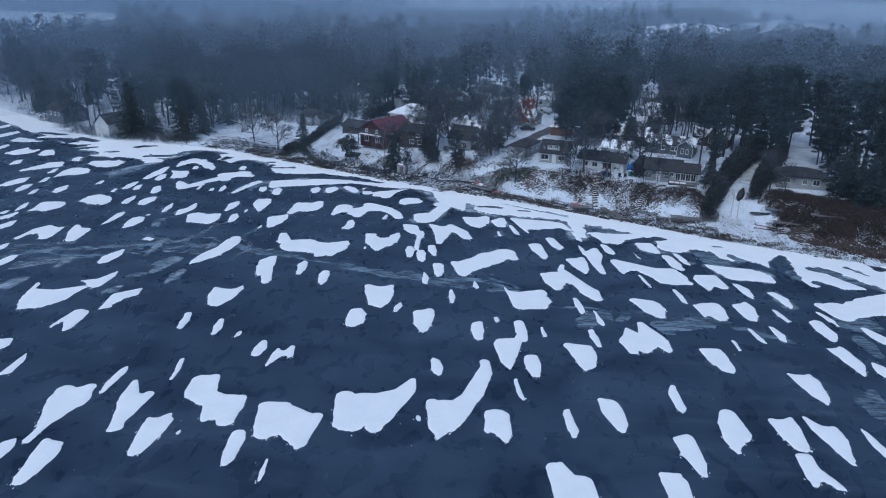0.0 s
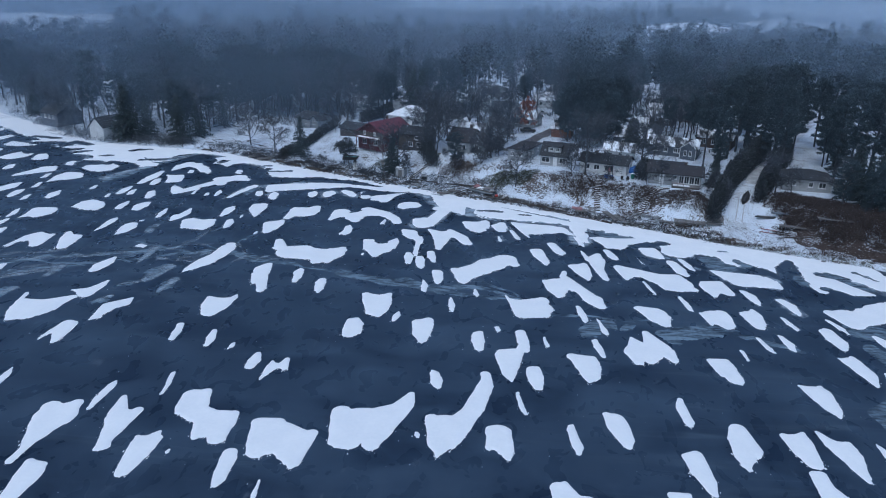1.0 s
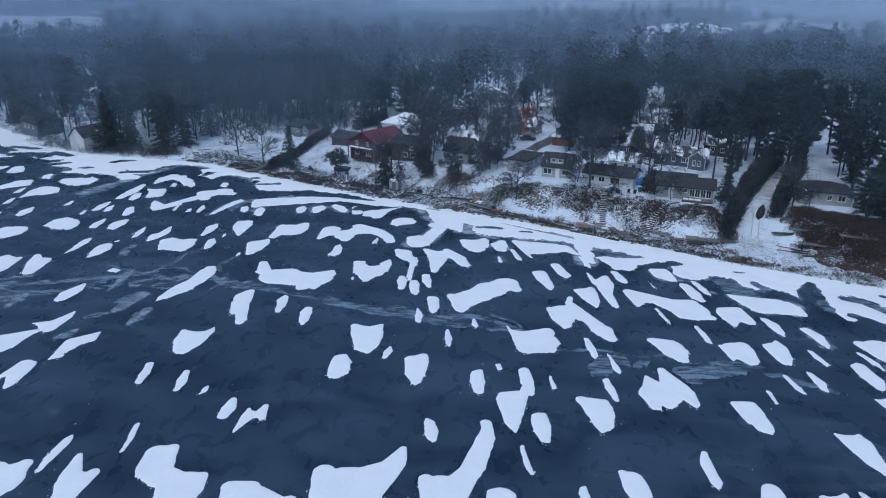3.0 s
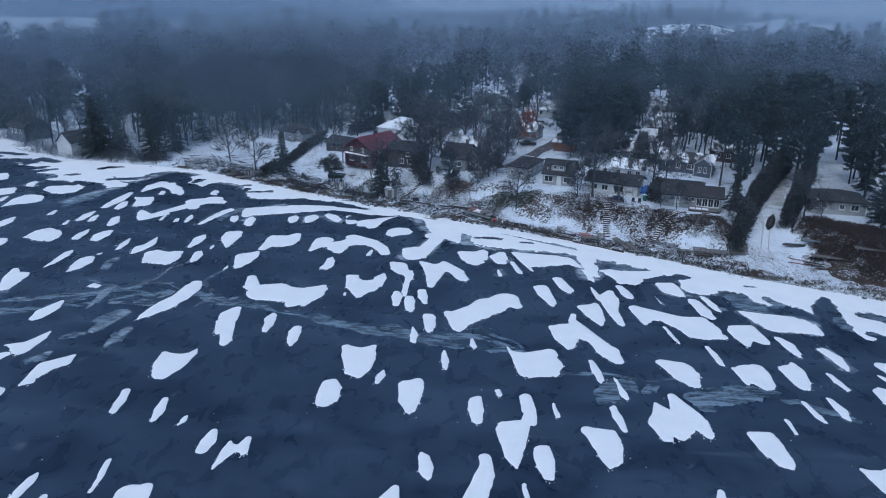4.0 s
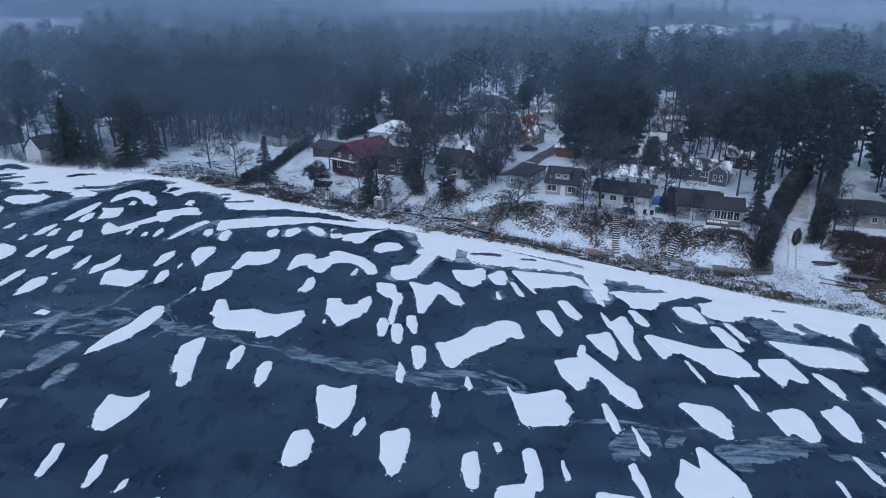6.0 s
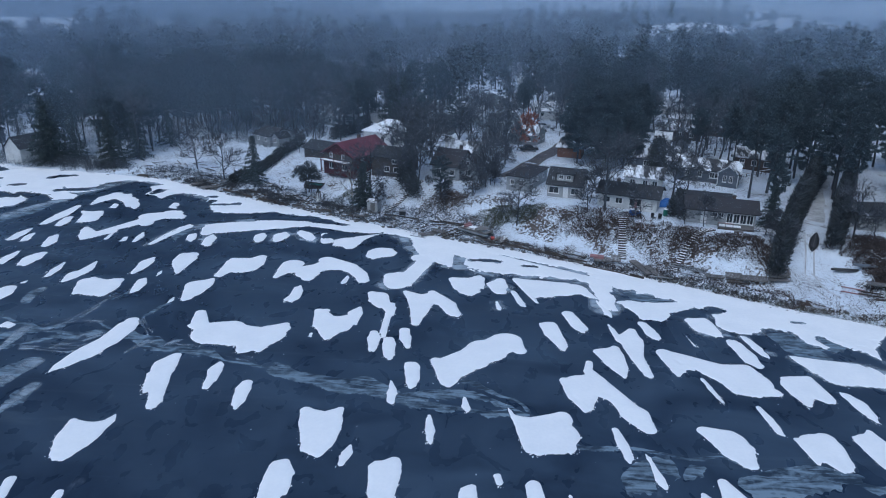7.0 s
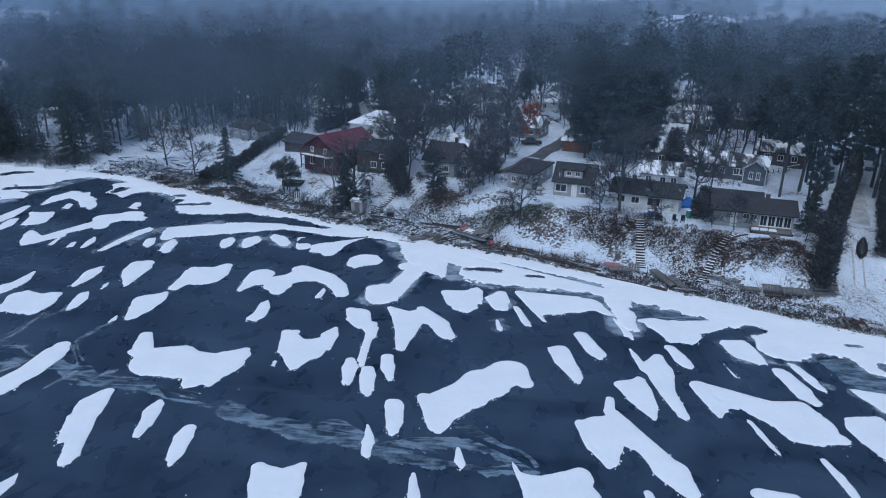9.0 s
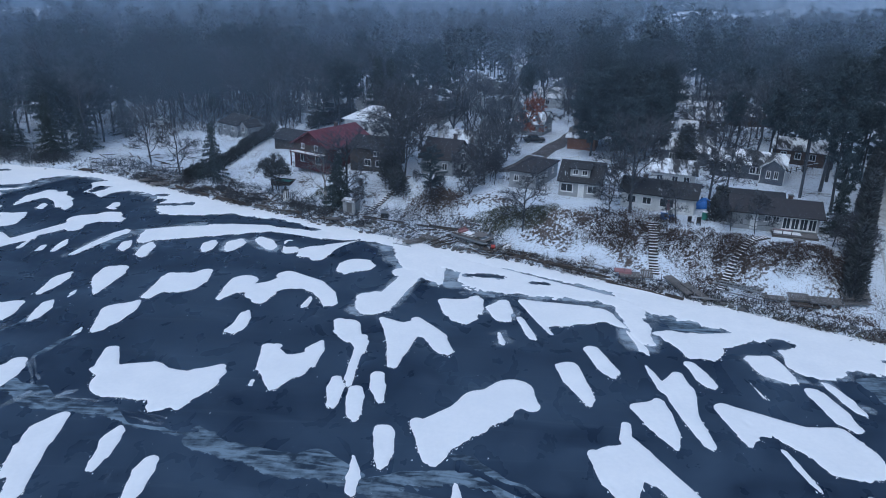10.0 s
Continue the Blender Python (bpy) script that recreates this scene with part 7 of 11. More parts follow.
drift((-32.9, 145.1, 1.24, -31.7, 143.2, 1.09), (-32.8, 145.0, 1.23, -34.0, 146.2, 0.81), (-31.6, 143.1, 1.05, -31.2, 142.3, 0.57), (-31.9, 143.6, 1.07, -34.4, 145.4, 0.21), (-34.6, 145.4, 0.04, -34.5, 147.1, 0.19), (-34.2, 147.1, 0.27, -32.4, 146.2, 0.13))
drift((-28.4, 142.4, 1.16, -29.6, 145.9, 0.68), (-28.3, 142.5, 0.94, -29.0, 141.5, 0.36), (-28.6, 141.2, 0.40, -27.4, 141.9, 0.20), (-28.7, 143.1, 1.04, -30.0, 145.5, 0.08))
drift((-48.7, 140.8, 0.99, -48.0, 137.8, 0.72), (-48.8, 140.7, 0.94, -49.1, 142.7, 0.36), (-48.8, 140.9, 1.04, -48.9, 137.8, 0.24), (-49.1, 142.4, 0.40, -49.8, 141.4, 0.11), (-48.8, 142.1, 0.45, -48.2, 141.7, 0.21))
drift((-52.1, 140.8, 0.80, -52.6, 142.3, 0.73), (-52.1, 140.7, 0.74, -51.8, 139.6, 0.44), (-52.0, 140.5, 0.81, -52.4, 143.1, 0.24), (-52.1, 140.0, 0.52, -51.4, 139.5, 0.04), (-51.6, 139.2, 0.22, -51.3, 140.3, 0.14))
drift((-55.5, 146.2, 0.95, -57.6, 137.1, 0.26), (-55.3, 146.5, 1.10, -55.2, 148.3, 0.34), (-57.7, 137.2, 0.29, -57.0, 144.2, 0.21), (-54.9, 148.2, 0.25, -57.3, 137.0, 0.27), (-56.9, 144.4, 0.20, -56.5, 146.3, 0.18), (-57.7, 137.3, 0.30, -57.5, 142.0, 0.10), (-57.2, 137.8, 0.23, -57.8, 136.9, 0.30))
drift((-61.2, 140.3, 0.60, -61.0, 137.7, 0.26), (-61.2, 140.6, 0.60, -61.6, 142.0, 0.11), (-61.2, 140.4, 0.61, -60.8, 137.6, 0.19), (-61.6, 142.4, 0.16, -61.8, 141.0, 0.08), (-60.7, 137.8, 0.16, -60.5, 140.0, 0.04), (-61.6, 142.3, 0.17, -60.7, 140.7, 0.05), (-61.7, 141.1, 0.13, -61.7, 140.3, 0.10))
drift((-63.2, 138.4, 0.39, -63.4, 139.7, 0.22), (-62.9, 138.3, 0.28, -63.1, 138.0, 0.04), (-63.1, 137.7, 0.27, -63.6, 139.2, 0.12), (-63.6, 139.2, 0.09, -63.3, 139.9, 0.13), (-63.2, 137.8, 0.24, -62.6, 137.9, 0.06), (-63.0, 138.1, 0.46, -63.1, 139.9, 0.04), (-63.6, 139.1, 0.09, -63.7, 139.6, 0.06), (-62.7, 137.8, 0.12, -63.2, 137.4, 0.08))
drift((-66.3, 138.5, 0.28, -66.8, 141.2, 0.11), (-66.3, 138.6, 0.28, -66.3, 138.3, 0.27), (-66.3, 138.6, 0.28, -66.5, 141.2, 0.04), (-66.3, 138.6, 0.28, -66.7, 141.4, 0.11), (-66.4, 138.6, 0.25, -66.9, 141.4, 0.08))
drift((-49.5, 146.7, 2.97, -31.7, 151.9, 1.17), (-31.8, 151.5, 1.23, -22.9, 148.9, 1.37), (-31.9, 151.9, 1.07, -43.1, 150.7, 1.84), (-43.6, 151.0, 1.38, -52.3, 147.9, 0.53), (-52.1, 147.9, 0.48, -50.5, 143.7, 1.13), (-23.6, 149.1, 1.35, -19.7, 148.4, 0.35), (-21.0, 148.9, 0.11, -33.0, 150.0, 0.50), (-23.6, 149.3, 1.29, -30.6, 152.5, 0.33))
drift((-76.3, 151.7, 1.78, -76.0, 151.0, 1.63), (-76.3, 151.6, 1.78, -79.2, 153.1, 0.27), (-76.0, 152.2, 1.41, -76.0, 153.5, 0.29), (-75.7, 153.4, 0.54, -74.3, 151.0, 0.28), (-79.0, 153.0, 0.30, -76.9, 149.6, 0.09), (-75.7, 153.5, 0.45, -77.3, 153.3, 0.06), (-74.3, 150.9, 0.26, -74.5, 150.4, 0.32), (-74.5, 150.3, 0.21, -76.2, 149.4, 0.31))
drift((-97.5, 157.0, 2.95, -101.0, 157.8, 1.38), (-97.6, 156.8, 2.98, -96.3, 159.6, 1.61), (-96.4, 159.9, 1.71, -96.9, 162.3, 0.46), (-100.7, 157.1, 1.28, -96.5, 153.4, 0.25), (-97.1, 153.9, 0.74, -95.5, 154.9, 0.83), (-95.1, 155.2, 0.67, -94.7, 158.7, 0.27))
drift((-100.7, 148.8, 2.54, -100.0, 147.5, 2.35), (-99.5, 148.5, 1.49, -101.8, 151.6, 0.31), (-100.9, 149.0, 2.57, -99.7, 145.6, 0.68), (-102.4, 151.1, 0.74, -103.3, 149.3, 0.39), (-100.3, 145.6, 0.95, -98.7, 147.1, 0.67), (-97.8, 147.2, 0.34, -97.9, 148.0, 0.38))
drift((-108.1, 161.0, 1.09, -106.5, 158.2, 0.23), (-108.3, 161.0, 1.12, -108.7, 162.2, 0.54), (-106.5, 158.2, 0.24, -108.9, 160.2, 0.04), (-108.5, 162.0, 0.56, -107.6, 162.1, 0.18), (-108.8, 159.9, 0.10, -106.5, 158.0, 0.12))
drift((-81.7, 150.5, 1.32, -82.0, 156.2, 0.60), (-81.7, 150.4, 1.31, -81.7, 145.3, 0.63), (-82.0, 156.3, 0.57, -80.5, 151.7, 0.04), (-81.7, 150.4, 1.29, -81.1, 145.8, 0.16), (-81.8, 145.1, 0.68, -83.0, 148.9, 0.04), (-81.9, 145.3, 0.57, -82.0, 144.5, 0.33))
drift((-79.0, 146.6, 0.85, -79.5, 148.7, 0.72), (-78.6, 146.2, 0.85, -78.6, 145.2, 0.22), (-78.8, 146.5, 0.95, -79.3, 149.2, 0.49), (-78.7, 144.8, 0.74, -80.2, 148.4, 0.04), (-78.7, 145.0, 0.70, -78.3, 144.2, 0.30), (-78.2, 144.2, 0.20, -77.9, 145.9, 0.24), (-79.3, 149.6, 0.14, -80.1, 149.1, 0.08))
drift((-75.1, 149.9, 1.07, -76.3, 151.1, 0.86), (-76.2, 150.7, 1.53, -75.4, 148.0, 1.34), (-75.3, 148.7, 1.89, -74.9, 152.2, 0.33), (-76.1, 147.0, 0.60, -77.4, 150.4, 0.30), (-75.9, 147.1, 0.79, -73.7, 148.1, 0.19), (-77.0, 150.8, 0.04, -75.4, 152.3, 0.47), (-75.4, 152.5, 0.26, -77.4, 151.5, 0.17))
drift((-82.2, 138.6, 0.96, -82.1, 136.2, 0.65), (-82.2, 139.3, 0.85, -82.2, 141.6, 0.26), (-82.3, 141.4, 0.40, -82.3, 142.1, 0.13), (-82.2, 139.0, 0.95, -81.4, 136.3, 0.10), (-82.3, 141.3, 0.37, -83.0, 139.5, 0.28), (-82.2, 142.1, 0.19, -81.5, 139.8, 0.09))
drift((-79.5, 136.5, 0.62, -80.2, 138.8, 0.54), (-79.6, 136.7, 0.61, -79.6, 135.6, 0.32), (-80.1, 138.7, 0.51, -80.1, 139.5, 0.29), (-79.6, 135.5, 0.30, -79.1, 136.0, 0.22), (-79.6, 136.6, 0.64, -80.7, 138.2, 0.06))
drift((-74.7, 135.8, 1.00, -75.7, 138.1, 0.82), (-74.7, 135.8, 1.02, -74.4, 134.0, 0.65), (-74.8, 135.9, 0.99, -75.7, 139.1, 0.41), (-74.4, 134.0, 0.61, -73.7, 135.4, 0.13))
drift((-61.9, 154.0, 2.07, -70.8, 138.8, 0.57), (-60.3, 153.6, 2.52, -65.2, 151.9, 1.86), (-71.4, 139.6, 0.44, -72.3, 142.7, 0.91), (-72.1, 142.2, 0.96, -70.2, 139.4, 1.52), (-69.9, 140.2, 1.61, -67.6, 142.3, 1.15), (-65.2, 151.9, 1.65, -58.5, 152.4, 1.20), (-65.4, 151.8, 1.68, -63.6, 147.4, 1.30), (-70.3, 140.0, 1.66, -73.0, 143.8, 0.48), (-71.5, 139.5, 0.13, -70.2, 138.0, 0.59))
drift((-76.7, 127.8, 0.78, -76.5, 125.8, 0.75), (-76.9, 127.9, 0.69, -76.9, 130.8, 0.16), (-76.8, 127.8, 0.87, -77.2, 125.8, 0.04), (-76.9, 130.7, 0.19, -76.4, 129.1, 0.29), (-76.3, 129.2, 0.17, -75.9, 125.4, 0.24), (-77.0, 130.8, 0.14, -77.6, 128.4, 0.04), (-77.1, 125.7, 0.16, -75.9, 125.2, 0.22))
drift((-72.9, 127.9, 1.38, -72.7, 125.6, 0.84), (-72.8, 127.9, 1.42, -72.6, 130.4, 0.66), (-72.8, 127.9, 1.39, -72.2, 125.0, 0.38), (-73.3, 130.3, 0.15, -73.1, 127.4, 0.34), (-72.1, 125.1, 0.36, -71.4, 127.7, 0.04), (-71.5, 128.0, 0.18, -72.3, 130.7, 0.29), (-73.9, 128.7, 0.27, -73.5, 130.1, 0.19))
drift((-83.4, 127.0, 2.91, -81.7, 125.6, 1.99), (-82.5, 126.2, 2.55, -84.1, 129.4, 1.11), (-84.5, 129.9, 0.77, -85.6, 128.5, 0.76), (-83.4, 127.0, 2.87, -80.6, 124.1, 0.78), (-83.2, 126.5, 3.05, -85.8, 125.2, 0.39), (-85.5, 125.0, 0.26, -81.5, 123.4, 0.13))
drift((-73.3, 117.2, 0.74, -73.3, 112.3, 0.25), (-73.3, 117.2, 0.77, -73.5, 118.6, 0.63), (-73.4, 117.2, 0.68, -72.9, 113.4, 0.20), (-73.4, 118.5, 0.70, -73.4, 119.6, 0.24), (-72.9, 113.3, 0.22, -73.4, 111.7, 0.17), (-73.2, 117.1, 0.73, -72.7, 113.8, 0.05))
drift((-68.3, 114.6, 1.41, -68.2, 112.1, 0.99), (-68.2, 114.3, 1.35, -68.6, 116.3, 1.08), (-68.3, 111.8, 0.86, -68.5, 110.5, 0.32), (-68.6, 112.5, 0.87, -69.7, 116.2, 0.24))
drift((-67.9, 118.7, 0.27, -67.8, 119.1, 0.07), (-67.8, 119.1, 0.10, -68.2, 118.5, 0.12), (-68.2, 118.5, 0.12, -67.7, 118.4, 0.11), (-67.7, 119.1, 0.09, -67.6, 118.5, 0.04), (-67.6, 118.5, 0.04, -67.7, 119.2, 0.04))
drift((-62.2, 122.7, 1.09, -61.5, 125.3, 0.56), (-62.3, 122.7, 1.25, -62.4, 120.1, 0.39), (-61.7, 125.5, 0.70, -62.0, 127.7, 0.22), (-62.5, 120.0, 0.39, -62.1, 128.0, 0.15), (-61.5, 125.0, 0.68, -60.9, 124.2, 0.22), (-61.1, 123.9, 0.31, -61.5, 121.0, 0.12), (-62.5, 120.2, 0.39, -63.6, 122.3, 0.04), (-61.6, 121.0, 0.15, -62.5, 119.5, 0.20))
drift((-66.3, 123.9, 0.67, -66.0, 121.6, 0.43), (-66.3, 124.2, 0.66, -66.8, 126.9, 0.07), (-65.9, 121.7, 0.39, -66.0, 121.1, 0.28), (-66.7, 126.9, 0.15, -66.9, 124.8, 0.11), (-66.7, 127.0, 0.10, -65.9, 124.5, 0.18))
drift((-57.1, 118.5, 2.04, -55.5, 117.4, 1.98), (-56.3, 118.5, 2.90, -58.9, 119.6, 1.27), (-56.8, 118.3, 2.84, -55.2, 120.5, 1.27), (-54.7, 121.1, 0.77, -54.5, 116.0, 0.85), (-59.1, 120.2, 1.23, -58.3, 115.8, 0.52), (-56.2, 118.4, 2.74, -58.9, 121.5, 0.42))
drift((-46.8, 98.9, 0.93, -46.0, 107.1, 1.32), (-47.3, 99.3, 1.54, -48.3, 96.4, 0.81), (-47.0, 100.2, 1.57, -45.4, 106.2, 0.92), (-44.9, 106.0, 0.30, -46.1, 108.4, 0.91), (-44.8, 105.9, 0.32, -45.1, 102.3, 0.28), (-48.4, 96.2, 0.74, -48.7, 94.8, 0.19), (-45.1, 102.0, 0.15, -46.5, 98.0, 0.30))
drift((-61.2, 105.4, 0.66, -60.6, 105.3, 0.56), (-60.6, 105.3, 0.54, -61.5, 106.0, 0.22), (-61.6, 106.0, 0.21, -61.9, 105.1, 0.13), (-61.8, 105.1, 0.20, -60.6, 104.7, 0.13), (-60.4, 104.7, 0.08, -60.2, 104.8, 0.12), (-60.4, 104.7, 0.12, -61.6, 104.8, 0.04), (-61.6, 104.8, 0.04, -61.8, 104.9, 0.07))
drift((-77.3, 163.9, 1.11, -72.6, 158.8, 0.41), (-78.9, 164.1, 1.90, -80.0, 158.7, 0.56), (-71.4, 158.3, 1.02, -70.4, 156.3, 0.37), (-71.8, 158.2, 0.60, -75.3, 163.9, 0.44), (-80.2, 159.3, 0.48, -80.8, 162.9, 0.74), (-70.7, 156.8, 0.46, -73.6, 159.4, 0.20), (-75.9, 164.0, 0.58, -78.7, 165.9, 0.18), (-71.6, 159.3, 0.66, -74.3, 163.2, 0.24), (-79.9, 158.7, 0.64, -79.9, 157.6, 0.27))
drift((-75.0, 156.9, 0.64, -75.3, 158.1, 0.57), (-74.9, 156.6, 0.65, -74.4, 156.2, 0.29), (-75.4, 158.1, 0.55, -75.7, 158.7, 0.27), (-74.5, 156.2, 0.30, -75.2, 156.2, 0.16), (-74.6, 156.3, 0.40, -74.7, 158.0, 0.07), (-75.1, 156.2, 0.20, -74.3, 155.9, 0.07))
drift((-63.4, 158.4, 0.86, -63.9, 160.4, 0.66), (-63.4, 158.4, 0.89, -62.6, 157.6, 0.35), (-64.1, 160.5, 0.60, -64.4, 160.8, 0.20), (-62.6, 157.7, 0.37, -63.1, 160.4, 0.08), (-62.6, 157.7, 0.35, -63.8, 157.7, 0.07), (-64.3, 161.0, 0.25, -63.5, 161.0, 0.11))
drift((-48.0, 158.1, 2.54, -56.7, 157.2, 0.04), (-48.7, 158.3, 2.70, -45.2, 158.5, 1.13), (-44.8, 158.4, 1.03, -56.3, 157.9, 0.55), (-44.8, 158.4, 0.83, -46.9, 156.6, 0.76), (-56.7, 157.4, 0.04, -50.6, 156.1, 0.11))
drift((-70.6, 166.2, 2.56, -70.9, 168.8, 1.54), (-71.1, 166.9, 2.17, -70.1, 163.7, 1.05), (-70.6, 163.8, 1.00, -71.9, 164.5, 0.87), (-71.7, 164.3, 1.28, -72.6, 167.8, 0.68), (-72.6, 168.3, 0.63, -70.8, 170.4, 0.49))
drift((-81.2, 107.1, 1.80, -79.8, 104.1, 0.91), (-79.3, 103.7, 1.01, -79.6, 108.4, 0.64), (-81.6, 107.0, 2.14, -83.3, 104.6, 0.61), (-83.4, 104.5, 0.50, -83.5, 102.1, 0.56), (-79.4, 103.8, 1.10, -79.2, 102.9, 0.86), (-83.3, 104.1, 0.46, -82.1, 109.0, 0.55), (-83.4, 104.2, 0.50, -83.6, 107.0, 0.30), (-82.3, 109.0, 0.48, -83.6, 107.4, 0.13))
drift((-75.3, 107.4, 1.80, -74.1, 102.7, 0.96), (-75.8, 107.1, 1.27, -77.4, 110.2, 0.51), (-74.2, 103.1, 1.03, -74.6, 108.5, 0.69), (-74.1, 102.9, 0.98, -73.4, 105.7, 0.14))
drift((-83.1, 97.5, 0.67, -83.3, 99.0, 0.34), (-83.2, 97.5, 0.73, -82.7, 95.9, 0.19), (-82.7, 95.9, 0.18, -82.5, 97.1, 0.11), (-82.6, 95.8, 0.20, -83.8, 97.0, 0.04), (-83.3, 98.9, 0.39, -83.9, 97.9, 0.04))
drift((-89.8, 120.7, 2.53, -90.1, 121.5, 2.52), (-89.9, 121.0, 2.69, -91.7, 117.0, 0.21), (-89.7, 120.7, 2.33, -89.7, 118.2, 0.71), (-89.9, 121.8, 2.42, -91.9, 122.4, 0.99), (-89.1, 117.9, 0.69, -87.2, 120.1, 0.13), (-92.0, 122.9, 0.75, -88.6, 124.0, 0.10))
drift((-94.5, 119.1, 0.53, -95.3, 121.4, 0.42), (-94.6, 119.2, 0.58, -94.4, 117.3, 0.32), (-95.3, 121.6, 0.34, -95.5, 122.5, 0.11), (-94.6, 119.3, 0.61, -95.6, 121.1, 0.04), (-94.3, 117.4, 0.36, -94.0, 118.9, 0.08), (-94.3, 117.2, 0.35, -94.3, 117.0, 0.27), (-95.3, 121.6, 0.33, -94.2, 119.8, 0.04))
drift((-93.4, 112.6, 0.95, -93.3, 115.1, 0.42), (-93.4, 113.0, 1.01, -93.6, 111.6, 0.63), (-93.2, 115.0, 0.45, -93.3, 115.7, 0.37), (-93.3, 115.0, 0.25, -94.2, 112.4, 0.43), (-93.2, 115.0, 0.50, -92.4, 113.1, 0.04), (-94.3, 112.1, 0.35, -93.7, 111.0, 0.16))
drift((-90.2, 107.9, 1.13, -90.2, 110.1, 0.53), (-90.2, 108.0, 1.12, -90.0, 106.0, 0.26), (-90.2, 110.2, 0.55, -90.2, 110.9, 0.27), (-90.0, 106.2, 0.26, -91.1, 107.2, 0.06), (-90.3, 110.1, 0.61, -89.2, 108.6, 0.09), (-90.0, 106.1, 0.31, -89.1, 107.7, 0.04), (-90.3, 110.2, 0.54, -91.1, 108.5, 0.09))
drift((-95.7, 115.1, 0.65, -95.8, 116.5, 0.31), (-95.7, 115.1, 0.63, -95.6, 116.8, 0.17), (-95.7, 116.3, 0.40, -95.2, 114.6, 0.22), (-95.2, 114.6, 0.20, -96.1, 114.7, 0.19), (-95.5, 115.3, 0.28, -96.0, 115.5, 0.06), (-96.2, 114.8, 0.17, -96.1, 116.2, 0.04), (-95.7, 116.4, 0.33, -95.6, 117.1, 0.04))
drift((-95.2, 133.1, 1.14, -94.9, 131.1, 0.85), (-95.2, 133.2, 1.16, -95.5, 135.8, 0.36), (-95.3, 133.2, 1.19, -94.5, 130.4, 0.31), (-95.5, 135.4, 0.48, -96.3, 134.0, 0.14), (-94.4, 130.3, 0.31, -94.0, 132.8, 0.11), (-94.1, 132.7, 0.13, -95.6, 136.1, 0.19))
drift((-99.1, 129.2, 0.39, -99.9, 131.2, 0.19), (-99.1, 129.2, 0.51, -99.2, 128.4, 0.25), (-99.2, 129.4, 0.56, -99.7, 131.9, 0.21), (-99.2, 128.4, 0.26, -100.0, 130.5, 0.12), (-100.0, 130.5, 0.19, -100.1, 131.2, 0.12), (-99.1, 128.5, 0.33, -98.8, 129.0, 0.20), (-99.2, 128.4, 0.33, -99.2, 128.0, 0.17), (-100.1, 131.2, 0.12, -99.8, 132.2, 0.09))
drift((-103.5, 132.6, 1.03, -103.2, 130.3, 0.68), (-103.6, 132.8, 1.01, -103.9, 134.3, 0.93), (-103.9, 134.4, 0.95, -103.7, 135.4, 0.42), (-103.4, 132.5, 0.91, -103.2, 129.7, 0.28), (-102.9, 129.6, 0.28, -102.5, 132.1, 0.12))
drift((-108.2, 136.8, 1.73, -108.6, 133.9, 1.06), (-108.3, 136.7, 1.65, -108.2, 139.5, 0.89), (-108.2, 136.8, 1.72, -109.3, 133.2, 0.48), (-107.8, 139.3, 0.27, -106.5, 137.3, 0.04), (-106.9, 137.7, 0.36, -108.0, 140.6, 0.36), (-109.8, 133.5, 0.04, -109.9, 136.4, 0.21), (-109.9, 136.0, 0.17, -109.3, 138.7, 0.37), (-108.0, 140.7, 0.42, -109.2, 139.2, 0.34))
drift((-110.0, 152.7, 2.40, -113.2, 147.3, 0.94), (-109.7, 152.9, 2.52, -109.5, 155.7, 0.16), (-113.3, 147.7, 0.82, -111.7, 155.1, 0.63), (-113.2, 147.3, 1.00, -113.6, 146.0, 0.39), (-111.8, 154.6, 0.90, -109.9, 156.9, 0.04), (-109.8, 155.5, 1.13, -107.4, 152.6, 0.15))
drift((-101.4, 147.8, 2.91, -102.7, 142.4, 0.15), (-101.5, 147.6, 2.76, -102.7, 149.3, 1.32), (-102.9, 150.6, 0.98, -100.5, 150.6, 1.08), (-102.6, 142.6, 0.25, -103.8, 147.0, 0.22), (-101.4, 147.9, 2.76, -100.4, 145.1, 0.33))
drift((-106.1, 146.6, 0.61, -106.9, 149.1, 0.27), (-106.0, 146.5, 0.59, -106.3, 145.6, 0.29), (-106.2, 145.7, 0.36, -106.9, 148.6, 0.24), (-106.1, 145.8, 0.33, -105.6, 146.0, 0.27), (-106.9, 148.6, 0.17, -106.7, 149.8, 0.21), (-106.1, 146.5, 0.66, -106.4, 149.6, 0.10))
drift((-119.9, 153.2, 1.07, -120.7, 155.5, 0.84), (-119.7, 153.1, 0.97, -120.1, 152.2, 0.45), (-120.8, 155.4, 0.79, -120.7, 156.5, 0.41), (-120.1, 152.0, 0.51, -119.0, 152.6, 0.28), (-120.1, 152.0, 0.50, -121.3, 154.6, 0.17))
drift((-118.6, 163.7, 1.74, -121.1, 168.7, 0.89), (-121.0, 168.5, 0.85, -121.8, 170.2, 0.32), (-118.9, 164.0, 1.85, -121.3, 167.5, 0.41), (-118.9, 163.4, 1.56, -117.6, 163.0, 0.72), (-120.7, 168.3, 0.86, -118.4, 166.7, 0.16), (-118.4, 166.5, 0.27, -116.8, 163.7, 0.22), (-121.8, 170.1, 0.34, -121.7, 167.6, 0.19), (-117.0, 163.2, 0.59, -118.3, 162.2, 0.19), (-121.5, 167.1, 0.40, -120.9, 164.4, 0.04))
